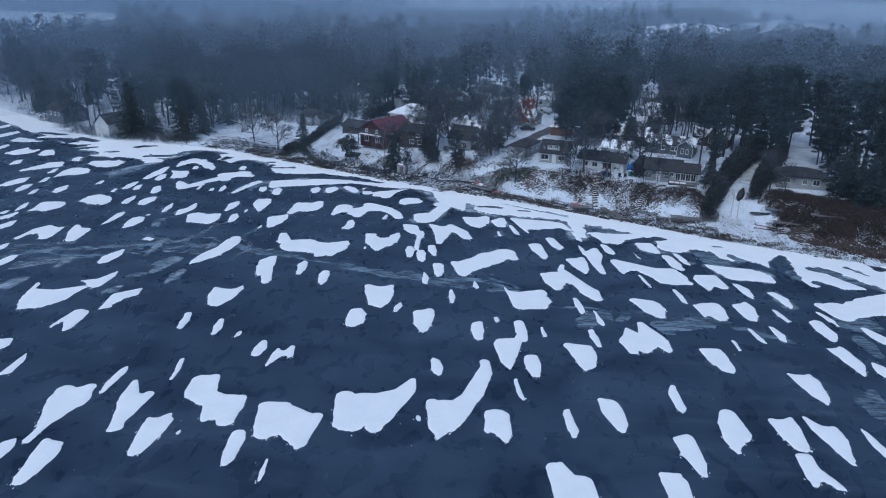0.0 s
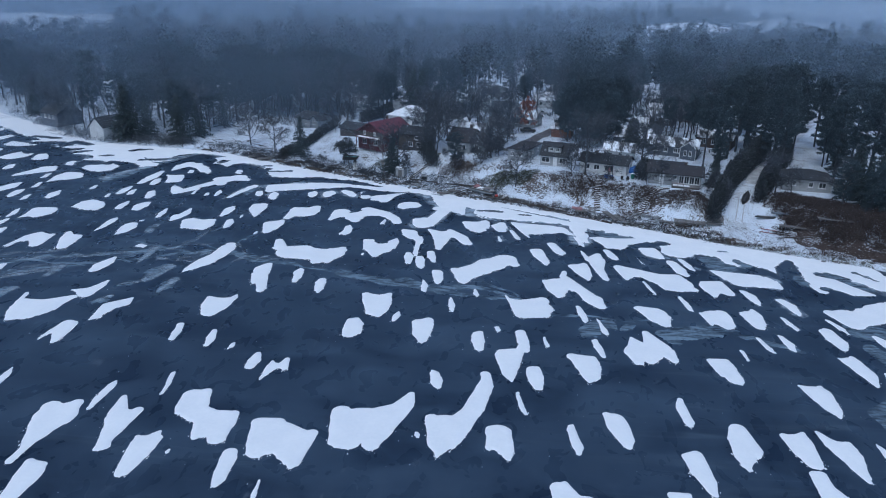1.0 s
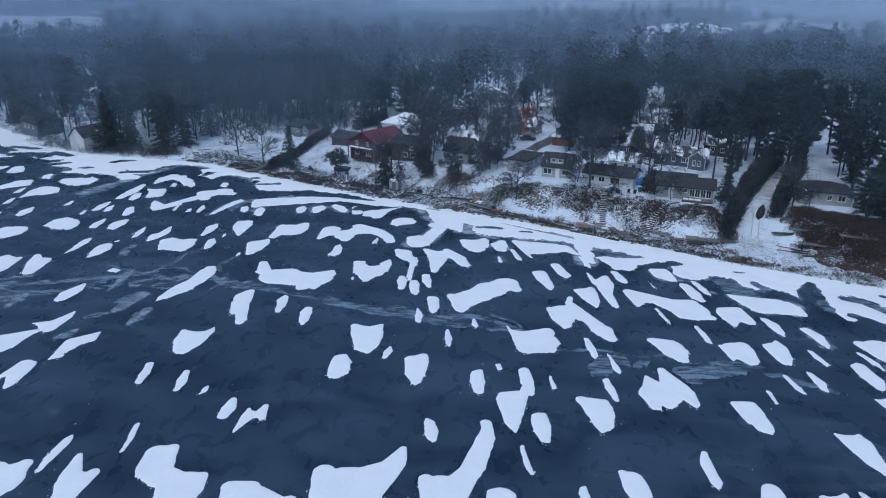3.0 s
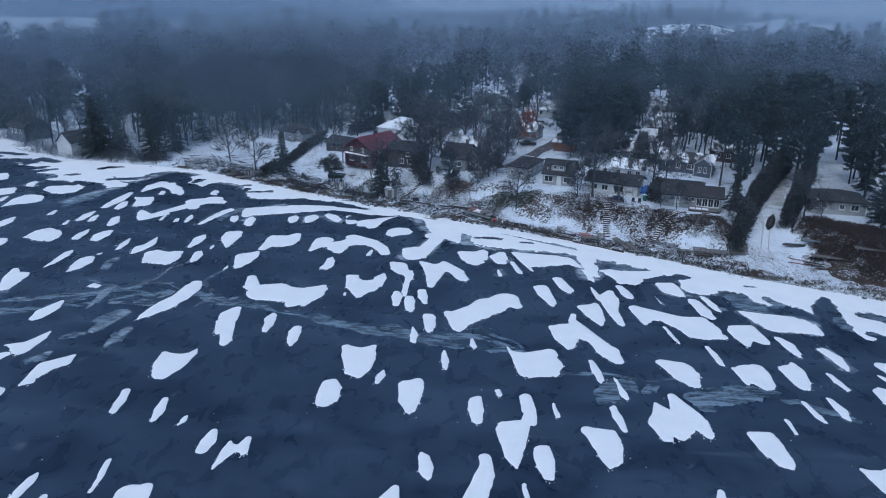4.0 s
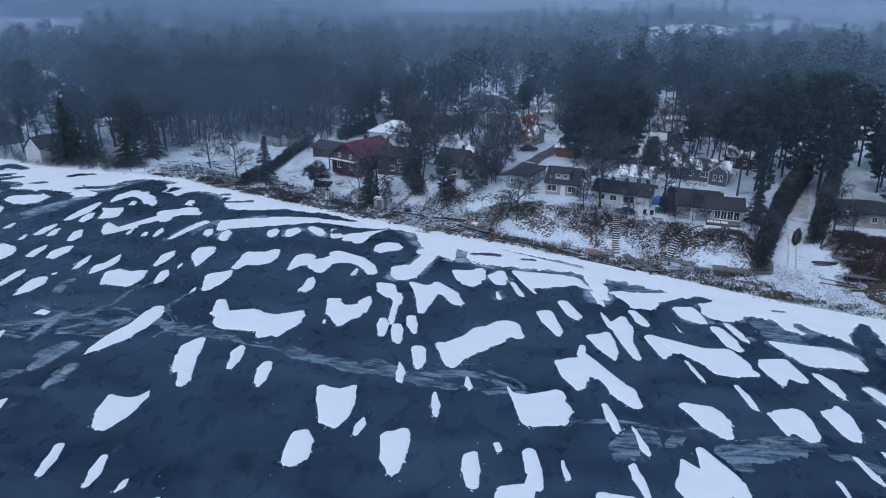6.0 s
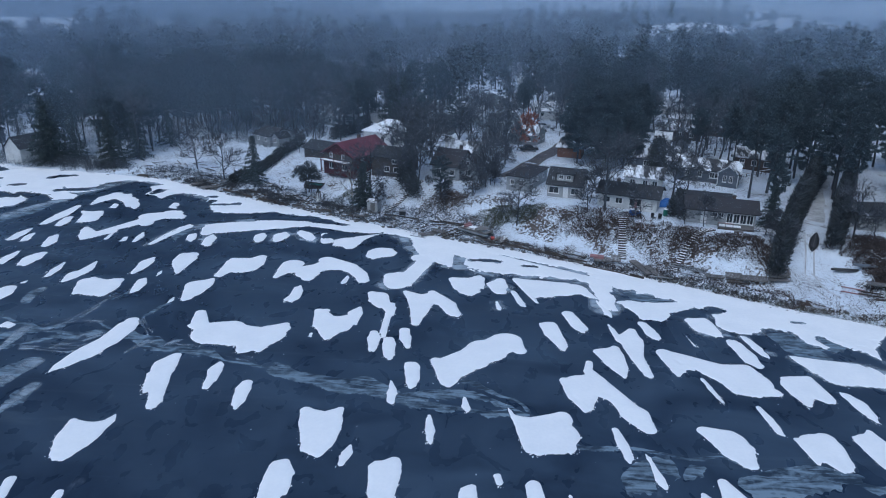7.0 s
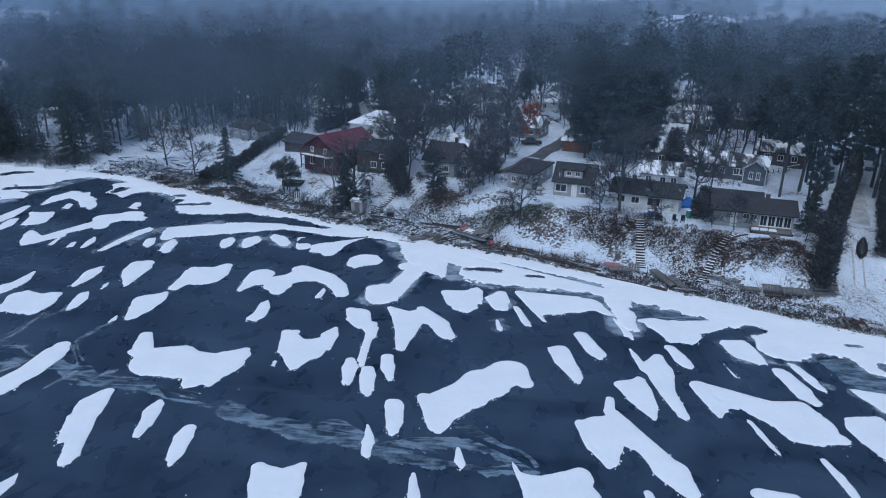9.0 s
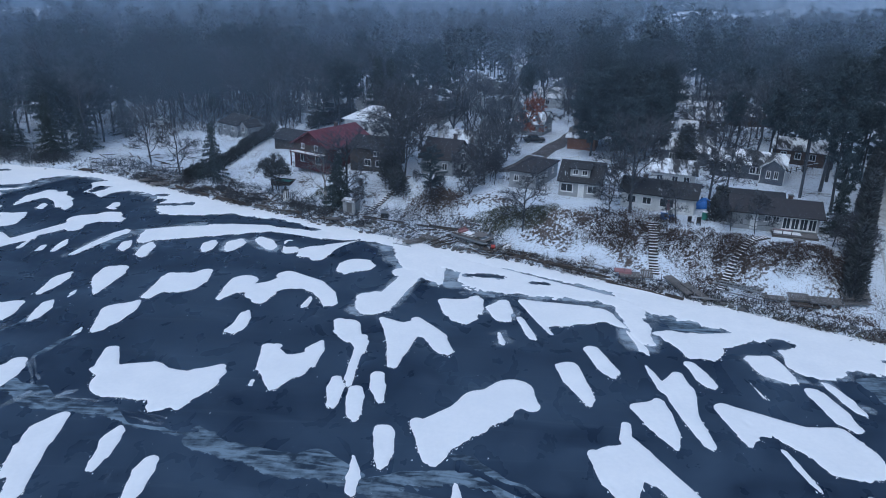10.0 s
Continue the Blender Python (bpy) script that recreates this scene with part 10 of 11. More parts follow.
dock(-26.4, 155.6, -20, 2.6, 1.1, "grey weathered dock section among branches", DARK_WOOD, 0.3, planks=False)
dock(-38.4, 161.0, -22, 2.6, 1.4, "low grey dock section in the snow", WOOD, 0.2)
dock(-42.6, 162.4, -22, 3.6, 1.0, "dark dock ladder frame lying on the shore", DARK_WOOD, 0.25, planks=False)
dock(-46.4, 164.8, -28, 3.8, 1.2, "dark timber frame lying on the shore", DARK_WOOD, 0.25, planks=False)
dock(-61.0, 172.6, 28, 5.0, 1.6, "long grey dock section hauled up the lawn", WOOD, 0.25)
dock(-64.5, 174.6, 26, 4.4, 1.4, "long grey dock section hauled up the lawn", WOOD, 0.25)
dock(-80.5, 180.4, -10, 3.0, 1.2, "dark dock section half covered by snow", DARK_WOOD, 0.2)
dock(57.4, 126.4, -14, 6.0, 1.2, "long pale boardwalk along the shore", WOOD, 0.5)
dock(63.4, 124.8, -14, 6.0, 1.2, "long pale boardwalk along the shore", WOOD, 0.5)
dock(52.6, 126.6, -24, 3.0, 1.4, "reddish dock sections stacked on the shore", MAUVE, 0.4, planks=False, tilt=(10, 0))
dock(54.6, 125.6, -20, 3.2, 1.3, "dark stacked dock frames on the shore", DARK_WOOD, 0.4, planks=False)

cover = thing("canvas_cover", Matrix.Translation((17.4, 137.0, ground_at(17.4, 137) + 1.0)) @ Matrix.Rotation(radians(-8), 4, "Z"), "faded red canvas cover thrown over stacked docks", "cover")
part("canvas", bevelled(boxes(((0, 0, 0), (2.2, 1.1, 0.22)), ((0.3, -0.5, -0.2), (1.6, 0.1, 0.5))), 0.05), MAUVE, cover)
part("strap", boxes(((0.2, 0, 0.13), (0.08, 1.15, 0.03))), BLACK_PAINT, cover)


def timber_line(pts, label):
    """A low retaining wall of single logs laid end to end."""
    ob = thing("log_wall", Matrix.Translation((pts[0][0], pts[0][1], 0)), label, "retaining wall", "log walls along the shore")
    rng = random.Random(int(pts[0][0] * 7))
    o = Vector((pts[0][0], pts[0][1], 0))
    for (ax, ay), (bx, by) in zip(pts, pts[1:]):
        n = max(1, round(math.hypot(bx - ax, by - ay) / 2.4))
        for k in range(n):
            p = Vector((ax + (bx - ax) * k / n, ay + (by - ay) * k / n, 0))
            q = Vector((ax + (bx - ax) * (k + 0.97) / n, ay + (by - ay) * (k + 0.97) / n, 0))
            if rng.random() < 0.22:
                continue
            for lvl in range(2 if rng.random() < 0.4 else 1):
                bm = bmesh.new()
                r = rng.uniform(0.13, 0.17)
                zp, zq = ground_at(p.x, p.y) + 0.1 + 0.27 * lvl, ground_at(q.x, q.y) + 0.1 + 0.27 * lvl
                rod(bm, (p.x - o.x, p.y - o.y, zp), (q.x - o.x, q.y - o.y, zq), r, r * 0.92, 7)
                part("log", bm, DARK_WOOD, ob)
    return ob


timber_line(((2.4, 143.6), (7.2, 141.2), (13.4, 138.0), (16.0, 136.8)), "dark log retaining wall along the snowy shore")
timber_line(((15.2, 135.9), (20, 133.6), (24, 131.2)), "dark log retaining wall along the snowy shore")
timber_line(((55, 124.6), (62, 122.8), (70, 120.4), (78, 117.5)), "dark log retaining wall along the snowy shore")
timber_line(((-29.5, 163.8), (-28.2, 166.8), (-27.6, 169.4)), "dark stepped log edging up the yard")
timber_line(((-20.6, 156.6), (-15.5, 154.8), (-9.5, 152.6), (-4, 150.4)), "low dark log edging across the lawn")


timber_line(((-66, 174.6), (-58, 170.8), (-50, 166.2), (-40, 161.4), (-31, 157.8)), "dark driftwood logs lining the shore")
timber_line(((-52, 169.5), (-44, 165.6), (-38, 163.4)), "dark driftwood logs lying in the yard snow")


def stair(pts, n, width, label, mat=DARK_WOOD):
    """Steps set into the slope, each with a cap of snow."""
    P = [Vector((*p, ground_at(*p))) for p in pts]
    L = [(b - a).length for a, b in zip(P, P[1:])]
    ob = thing("garden_stair", Matrix.Translation(P[0]), label, "stairs", "stairs down the bank")
    for k in range(n):
        s = (k + 0.5) / n * sum(L)
        i = 0
        while i < len(L) - 1 and s > L[i]:
            s -= L[i]
            i += 1
        c = P[i].lerp(P[i + 1], min(1, s / L[i]))
        d = P[i + 1] - P[i]
        turn = Matrix.Rotation(math.atan2(d.y, d.x), 4, "Z")
        z = ground_at(c.x, c.y) + 0.10
        st = part("step", bevelled(boxes(((0, 0, 0), (0.36, width, 0.22))), 0.02), mat, ob)
        st.matrix_local = Matrix.Translation(Vector((c.x, c.y, z)) - P[0]) @ turn
        part("snow_cap", bevelled(boxes(((0.02, 0, 0.135), (0.24, width * 0.94, 0.05))), 0.015), SNOW, st)
    return ob


stair(((22.2, 145.2), (22.2, 144.0), (21.8, 140.0), (21.6, 137.4)), 19, 1.2, "straight timber stair with snow on every step")
stair(((36.2, 140.2), (33.6, 139.0), (31.4, 137.2), (29.6, 134.6), (28.8, 133.2)), 24, 1.0, "curved stair of timber steps down the brown bank")
stair(((57.6, 134.0), (58.6, 131.2), (60.4, 129.8), (59.4, 127.6), (56.4, 126.6)), 24, 0.9, "winding stone stair down the brown bank", STONE)
stair(((-14.4, 167.4), (-16.4, 163.6), (-18.8, 160.0), (-20.4, 157.8)), 22, 0.9, "shallow timber steps crossing the snowy lawn")
stair(((2.6, 146.2), (1.8, 143.8)), 7, 0.9, "short wooden stair from the boat landing")

# the covered raft on its cradle
raft = thing("pontoon_raft", Matrix.Translation((-2.6, 147.6, ground_at(-2.6, 147.6) + 0.3)) @ Matrix.Rotation(radians(-36), 4, "Z"), "old pontoon raft with a snowy wooden deck on the shore", "raft")
for s in (-0.8, 0.8):
    bm = bmesh.new()
    rod(bm, (-3.1, s, 0.2), (2.6, s, 0.2), 0.28, 0.28, 12)
    rod(bm, (2.6, s, 0.2), (3.3, s, 0.3), 0.28, 0.06, 12)
    part("pontoon", bm, METAL, raft)
part("deck", bevelled(boxes(((0, 0, 0.58), (6.0, 2.3, 0.14))), 0.02), WOOD, raft)
part("snow_cover", bevelled(boxes(((-0.2, 0.1, 0.68), (5.2, 1.7, 0.07))), 0.03), SNOW, raft)
for s in (-1.1, 1.1):
    part("side_rail", boxes(((-0.4, s, 0.95), (4.8, 0.06, 0.08)), ((-2.7, s, 0.8), (0.06, 0.06, 0.36)), ((1.9, s, 0.8), (0.06, 0.06, 0.36)), ((-0.4, s, 0.8), (0.06, 0.06, 0.36))), DARK_WOOD, raft)
part("bench", bevelled(boxes(((-1.8, 0, 0.85), (0.5, 1.8, 0.3)), ((-2.05, 0, 1.1), (0.12, 1.8, 0.4))), 0.03), MAUVE, raft)
part("roof_board", boxes(((1.5, -0.2, 1.15), (1.8, 1.9, 0.06)), ((0.8, -1.0, 0.9), (0.06, 0.06, 0.5)), ((2.2, 0.6, 0.9), (0.06, 0.06, 0.5))), WOOD, raft)
winch = thing("winch", Matrix.Translation((0.4, 144.9, ground_at(0.4, 144.9))), "red boat winch with a drum on dark legs", "winch")
bm = bmesh.new()
rod(bm, (-0.3, 0, 0.55), (0.3, 0, 0.55), 0.3, 0.3, 12)
part("drum", bm, RED_PAINT, winch)
part("frame", boxes(((-0.36, 0, 0.35), (0.08, 0.5, 0.8)), ((0.36, 0, 0.35), (0.08, 0.5, 0.8)), ((0, 0.2, 0.05), (0.9, 0.1, 0.1))), BLACK_PAINT, winch)


def canoe(x, y, turn, label, mat):
    """A slim upturned hull with raised ends and a keel."""
    V, F = [], []
    n, m = 22, 10
    for i in range(n + 1):
        u = i / n * 2 - 1
        w = 0.46 * max(0.0, 1 - abs(u) ** 2.4) + 0.02
        h = 0.36 + 0.16 * abs(u) ** 3
        for j in range(m + 1):
            a = math.pi * j / m
            V.append((u * 2.6, -math.cos(a) * w, math.sin(a) * h * (0.9 if abs(u) < 0.9 else 0.6) + 0.16 * abs(u) ** 4 * 0))
    for i in range(n):
        for j in range(m):
            k = i * (m + 1) + j
            F.append((k, k + 1, k + m + 2, k + m + 1))
    ob = thing("canoe", Matrix.Translation((x, y, ground_at(x, y) + 0.08)) @ Matrix.Rotation(radians(turn), 4, "Z"), label, "canoe", "canoes on the bank")
    part("hull", (V, F), mat, ob).data.shade_smooth()
    part("keel", boxes(((0, 0, 0.34), (4.2, 0.05, 0.06))), WOOD, ob)
    for s in (-1, 1):
        part("gunwale", boxes(((0, s * 0.44, 0.02), (3.6, 0.05, 0.06))), WOOD, ob)
    return ob


canoe(54.0, 131.4, -4, "dark green canoe upturned on the snowy bank", BLACK_PAINT)
canoe(56.8, 131.0, -6, "dark canoe upturned beside another on the bank", BLUE_WALL)

rowing = canoe(51.6, 138.9, 64, "dark covered rowing boat lying in the lane between hedges", BLACK_PAINT)
low, high = ground_at(50.6, 136.8), ground_at(52.6, 141.0)
rowing.location.z = (low + high) / 2 + 0.1
rowing.rotation_euler = (0, -math.atan2(high - low, 4.65), radians(64))
rowing.scale = (1.05, 1.5, 1.3)

# the little striped lighthouse
lh = thing("garden_lighthouse", Matrix.Translation((-35.3, 163.9, ground_at(-35.3, 163.9))), "knee-high white garden lighthouse with dark stripes", "ornament")
bm = bmesh.new()
rod(bm, (0, 0, 0), (0, 0, 1.9), 0.62, 0.42, 8)
part("tower", bm, TRIM, lh)
for k in range(8):
    w = k * math.pi / 4 + math.pi / 8
    part("stripe", boxes(((math.cos(w) * 0.505, math.sin(w) * 0.505, 0.95), (0.03, 0.14, 1.8), Matrix.Rotation(w, 4, "Z"))), BLACK_PAINT, lh)
bm = bmesh.new()
rod(bm, (0, 0, 1.9), (0, 0, 2.0), 0.6, 0.6, 8)
part("gallery", bm, BLACK_PAINT, lh)
bm = bmesh.new()
rod(bm, (0, 0, 2.0), (0, 0, 2.3), 0.24, 0.24, 8)
part("lantern", bm, GLASS, lh)
bm = bmesh.new()
rod(bm, (0, 0, 2.3), (0, 0, 2.6), 0.34, 0.03, 8)
part("cap", bm, BLACK_PAINT, lh)

house((-24.2, 158.2), (-22.1, 157.6), 1.8, "small cream beach hut with a flat sloping roof", CREAM_WALL, HALF_ROOF, 1.9, 2.15, over=0.15, category="shed", name="beach_hut", doors=(("f", 0.1, WOOD),))

box_ = thing("fire_box", Matrix.Translation((-17.0, 156.2, ground_at(-17, 156.2))), "dark cube-shaped outdoor stove on the lawn", "stove")
part("body", bevelled(boxes(((0, 0, 0.45), (1.2, 1.0, 0.8))), 0.05), BLACK_PAINT, box_)
part("lid", boxes(((0, 0, 0.9), (1.3, 1.1, 0.08))), METAL, box_)

pool = thing("covered_pool", Matrix.Translation((-38.0, 171.4, ground_at(-38.0, 171.4) - 0.35)) @ Matrix.Rotation(radians(-12), 4, "Z"), "teal-covered box pool with a dark timber rim", "pool")
part("cover", bevelled(boxes(((0, 0, 0.45), (3.4, 2.0, 0.5))), 0.06), GREEN_PAINT, pool)
for s in (-1, 1):
    part("side", boxes(((0, s * 1.1, 0.4), (3.8, 0.14, 0.9))), DARK_WOOD, pool)
    part("end", boxes(((s * 1.85, 0, 0.4), (0.14, 2.1, 0.9))), DARK_WOOD, pool)

tarp = thing("tarp_heap", Matrix.Translation((31.0, 153.0, ground_at(31, 153))) @ Matrix.Rotation(radians(12), 4, "Z"), "bright blue tarpaulin tied over a boat between cottages", "tarpaulin")
bm = bmesh.new()
bmesh.ops.create_icosphere(bm, subdivisions=3, radius=1.0)
for v in bm.verts:
    v.co.z = max(v.co.z, -0.1)
    v.co = Vector((v.co.x * 1.9, v.co.y * 1.1, v.co.z * (1.15 + 0.2 * math.sin(v.co.x * 5) + 0.1 * math.sin(v.co.y * 9)) + 0.1))
part("sheet", bm, BLUE_TARP, tarp)
part("rope", boxes(((0.4, 0, 0.62), (0.06, 2.3, 1.28))), BLACK_PAINT, tarp)

for x, y, mat, lab, r, h in ((29.9, 147.2, GREEN_PAINT, "green plastic rain barrel by the white bungalow", 0.42, 1.1), (24.2, 146.9, BLUE_TARP, "blue plastic barrel on the snowy lawn", 0.5, 1.0), (25.2, 146.7, BLUE_TARP, "blue plastic barrel on the snowy lawn", 0.35, 0.8)):
    ob = thing("barrel", Matrix.Translation((x, y, ground_at(x, y))), lab, "barrel")
    bm = bmesh.new()
    rod(bm, (0, 0, 0), (0, 0, h * 0.5), r * 0.88, r, 14)
    rod(bm, (0, 0, h * 0.5), (0, 0, h), r, r * 0.88, 14)
    part("body", bm, mat, ob)
    bm = bmesh.new()
    rod(bm, (0, 0, h), (0, 0, h + 0.06), r * 0.92, r * 0.9, 14)
    part("lid", bm, SNOW, ob, "cap of snow")

um = thing("garden_umbrella", Matrix.Translation((24.9, 148.2, ground_at(24.9, 148.2))), "folded faded-red garden umbrella on a pole", "umbrella")
bm = bmesh.new()
rod(bm, (0, 0, 0), (0, 0, 2.5), 0.03, 0.03, 8)
part("pole", bm, METAL, um)
bm = bmesh.new()
rod(bm, (0, 0, 0.9), (0, 0, 2.4), 0.34, 0.06, 8)
part("canopy", bm, MAUVE, um)

for x, y, turn in ((27.4, 144.9, 20), (28.4, 144.6, -15), (46.5, 139.9, 10)):
    ob = thing("garden_chair", Matrix.Translation((x, y, ground_at(x, y))) @ Matrix.Rotation(radians(turn), 4, "Z"), "dark low garden chair standing out in the snow", "chair", "garden chairs")
    part("seat", boxes(((0, 0, 0.35), (0.6, 0.6, 0.06))), BLACK_PAINT, ob)
    part("backrest", boxes(((0, 0.32, 0.7), (0.6, 0.06, 0.7))), BLACK_PAINT, ob)
    for a in (-0.26, 0.26):
        for b in (-0.26, 0.26):
            part("leg", boxes(((a, b, 0.16), (0.05, 0.05, 0.34))), BLACK_PAINT, ob)


def car(x, y, turn, mat, label):
    ob = thing("car", Matrix.Translation((x, y, ground_at(x, y) + 0.05)) @ Matrix.Rotation(radians(turn), 4, "Z"), label, "car", "parked cars")
    part("body", bevelled(boxes(((0, 0, 0.62), (4.4, 1.75, 0.62))), 0.12), mat, ob)
    bm = boxes(((-0.2, 0, 1.18), (2.5, 1.55, 0.56)))
    for v in bm.verts:
        if v.co.z > 1.3:
            v.co.x = -0.2 + (v.co.x + 0.2) * 0.68
            v.co.y *= 0.84
    part("cabin", bevelled(bm, 0.06), GLASS, ob)
    part("roof", bevelled(boxes(((-0.2, 0, 1.48), (1.6, 1.26, 0.06))), 0.02), mat, ob)
    for a in (-1.35, 1.35):
        for s in (-0.82, 0.82):
            bm = bmesh.new()
            rod(bm, (a, s - 0.1, 0.3), (a, s + 0.1, 0.3), 0.31, 0.31, 14)
            w = part("wheel", bm, BLACK_PAINT, ob)
            bm = bmesh.new()
            rod(bm, (a, s - 0.11, 0.3), (a, s + 0.11, 0.3), 0.18, 0.18, 12)
            part("rim", bm, METAL, w)
    for s in (-0.6, 0.6):
        part("headlight", boxes(((2.19, s, 0.72), (0.06, 0.3, 0.14))), TRIM, ob)
    return ob


car(8.2, 197.0, 8, BLACK_PAINT, "black car parked in the snow beside the drive")
car(21.6, 214.0, 70, BLUE_WALL, "dark blue car parked along the drive")
car(13.2, 230.0, 15, METAL, "silver car parked in a snowy yard")

# open pavilion on the western lawn
pv = thing("pavilion", Matrix.Translation((-78.6, 208.6, ground_at(-78.6, 208.6))) @ Matrix.Rotation(radians(-8), 4, "Z"), "open timber pavilion frame with a pale gable", "pavilion")
for a in (-1.7, 1.7):
    for b in (-1.5, 1.5):
        part("post", boxes(((a, b, 1.25), (0.16, 0.16, 2.6))), WOOD, pv)
for b in (-1.5, 1.5):
    part("beam", boxes(((0, b, 2.6), (4.4, 0.16, 0.18))), TRIM, pv)
    part("king_post", boxes(((0, b, 3.1), (0.12, 0.12, 0.9))), TRIM, pv)
    for s in (-1, 1):
        part("rafter", boxes(((s * 1.1, b, 3.1), (2.5, 0.14, 0.14), Matrix.Rotation(s * radians(26), 4, "Y"))), TRIM, pv)
part("ridge_beam", boxes(((0, 0, 3.6), (0.14, 3.4, 0.16))), TRIM, pv)


def fence(a, b, label, mat):
    """Posts with two rails, snow on the upper one."""
    a, b = Vector((*a, ground_at(*a))), Vector((*b, ground_at(*b)))
    ob = thing("fence", Matrix.Translation(a), label, "fence", "yard fences")
    n = max(2, round((b - a).length / 1.8))
    for k in range(n + 1):
        p = (b - a) * k / n
        part("post", boxes(((p.x, p.y, p.z + 0.5), (0.11, 0.11, 1.2))), mat, ob)
    for z, r in ((0.45, 0.04), (0.95, 0.05)):
        bm = bmesh.new()
        rod(bm, (0, 0, z), tuple(b - a + Vector((0, 0, z))), r, r, 5)
        part("rail", bm, mat, ob)
    bm = bmesh.new()
    rod(bm, (0, 0, 1.03), tuple(b - a + Vector((0, 0, 1.03))), 0.07, 0.07, 5)
    part("snow_cover", bm, SNOW, ob)
    return ob


fence((10.6, 177.8), (15.8, 180.6), "pale weathered rail fence in the yard", TRIM)
fence((53.7, 203.4), (62.0, 207.3), "dark rail fence with snow on its rail", DARK_WOOD)
fence((51.8, 176.6), (60.1, 183.0), "dark rail fence with snow on its rail", DARK_WOOD)


# ---- stones, sticks and grass ----
def stone_mesh(seed):
    rng = random.Random(seed)
    bm = bmesh.new()
    bmesh.ops.create_icosphere(bm, subdivisions=1, radius=0.5)
    for v in bm.verts:
        v.co *= rng.uniform(0.75, 1.15)
        v.co.z *= 0.62
    me = bpy.data.meshes.new("boulder")
    bm.to_mesh(me)
    bm.free()
    me.materials.append(STONE)
    return me


stones = [stone_mesh(s) for s in range(5)]
rock_rng = random.Random(15)


def shore_spot(lo, hi, near, far):
    x = rock_rng.uniform(lo, hi)
    return x, float(shore(x)) + rock_rng.uniform(near, far)


for k in range(300):
    x, y = shore_spot(-92, 78, -0.3, 2.6) if k % 2 else shore_spot(-62, 2, -0.2, 4.5)
    s = rock_rng.uniform(0.3, 1.0)
    ob = new("boulder", stones[k % 5])
    ob.matrix_world = Matrix.Translation((x, y, ground_at(x, y) + 0.05 * s)) @ Euler((0, 0, rock_rng.uniform(0, 6.3))).to_matrix().to_4x4() @ Matrix.Diagonal((s * rock_rng.uniform(0.8, 1.5), s, s, 1))
    tagged(ob, "grey shore boulder with snow round its foot", "boulder", "boulders along the shore")


def litter(name, mat, label, n, spot, size, wide, up):
    V, F = [], []
    for _ in range(n):
        x, y = spot()
        for _ in range(3):
            a, b = x + rock_rng.gauss(0, 0.25), y + rock_rng.gauss(0, 0.25)
            d = any_way(rock_rng, up)
            d.z = abs(d.z)
            sprig(V, F, Vector((a, b, ground_at(a, b) - 0.02)), d * rock_rng.uniform(*size), rock_rng.uniform(*wide), rock_rng)
    return tagged(part(name, (V, F), mat), label, "ground cover", kind="stuff")


def bank_spot():
    while True:
        x, y = shore_spot(11, 80, 3.5, 15)
        d = (y - float(shore(x))) * 0.88
        if 44 < x < 54 and y < 150:
            continue
        if ripple(np.float64(x), np.float64(y), 3.4) + 0.4 * ripple(np.float64(x), np.float64(y), 1.1) > (0.05 if x < 57 else -0.35) and d < 10.2:
            return x, y


def strip_spot():
    while True:
        x, y = shore_spot(0, 82, 0.1, 3.4)
        if ripple(np.float64(x), np.float64(y * 3), 2.3) > 0.18:
            return x, y


litter("bank_brush", BRUSH, "short rust-brown brush and leaves poking through the snow of the bank", 8000, bank_spot, (0.12, 0.40), (0.03, 0.08), 0.9)
litter("shore_grass", BRUSH, "dead brown grass in a strip along the waterline", 3600, strip_spot, (0.15, 0.5), (0.02, 0.06), 0.9)
litter("shore_grass", IVY, "olive dead grass along the waterline", 1400, lambda: shore_spot(26, 66, 0.2, 2.2), (0.15, 0.45), (0.02, 0.06), 0.9)
litter("yard_grass", BRUSH, "thin dead grass poking through lawn snow", 2800, lambda: shore_spot(-60, 4, 3, 24), (0.08, 0.25), (0.015, 0.04), 0.9)
litter("driftwood_sticks", TWIG, "tangle of dark sticks and branches along the shore", 2600, lambda: shore_spot(-80, 2, 0.3, 9.0), (0.4, 2.0), (0.03, 0.07), -0.1)
litter("driftwood_sticks", TWIG, "tangle of dark sticks and branches along the wooded shore", 500, lambda: shore_spot(-170, -76, 0.8, 6), (0.7, 2.0), (0.03, 0.06), 0.2)
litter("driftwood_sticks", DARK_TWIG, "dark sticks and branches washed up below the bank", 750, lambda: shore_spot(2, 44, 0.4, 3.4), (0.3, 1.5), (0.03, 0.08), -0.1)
litter("lane_tufts", BRUSH, "sparse dead tufts and leaves on the trodden snow below the lane", 420, lambda: shore_spot(45, 58, 2.0, 9.5), (0.10, 0.34), (0.03, 0.07), 0.9)
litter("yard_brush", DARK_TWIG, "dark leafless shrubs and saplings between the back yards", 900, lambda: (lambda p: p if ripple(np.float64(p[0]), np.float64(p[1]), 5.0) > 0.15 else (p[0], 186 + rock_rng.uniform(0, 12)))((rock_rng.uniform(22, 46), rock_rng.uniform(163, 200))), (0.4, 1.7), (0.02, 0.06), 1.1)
litter("forest_saplings", TWIG, "thin leafless saplings and undergrowth in the wood", 3600, lambda: shore_spot(-240, -90, 6, 60), (0.8, 2.6), (0.02, 0.05), 1.6)


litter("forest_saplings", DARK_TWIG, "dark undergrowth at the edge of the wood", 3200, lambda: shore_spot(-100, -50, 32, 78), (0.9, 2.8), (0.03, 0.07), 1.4)


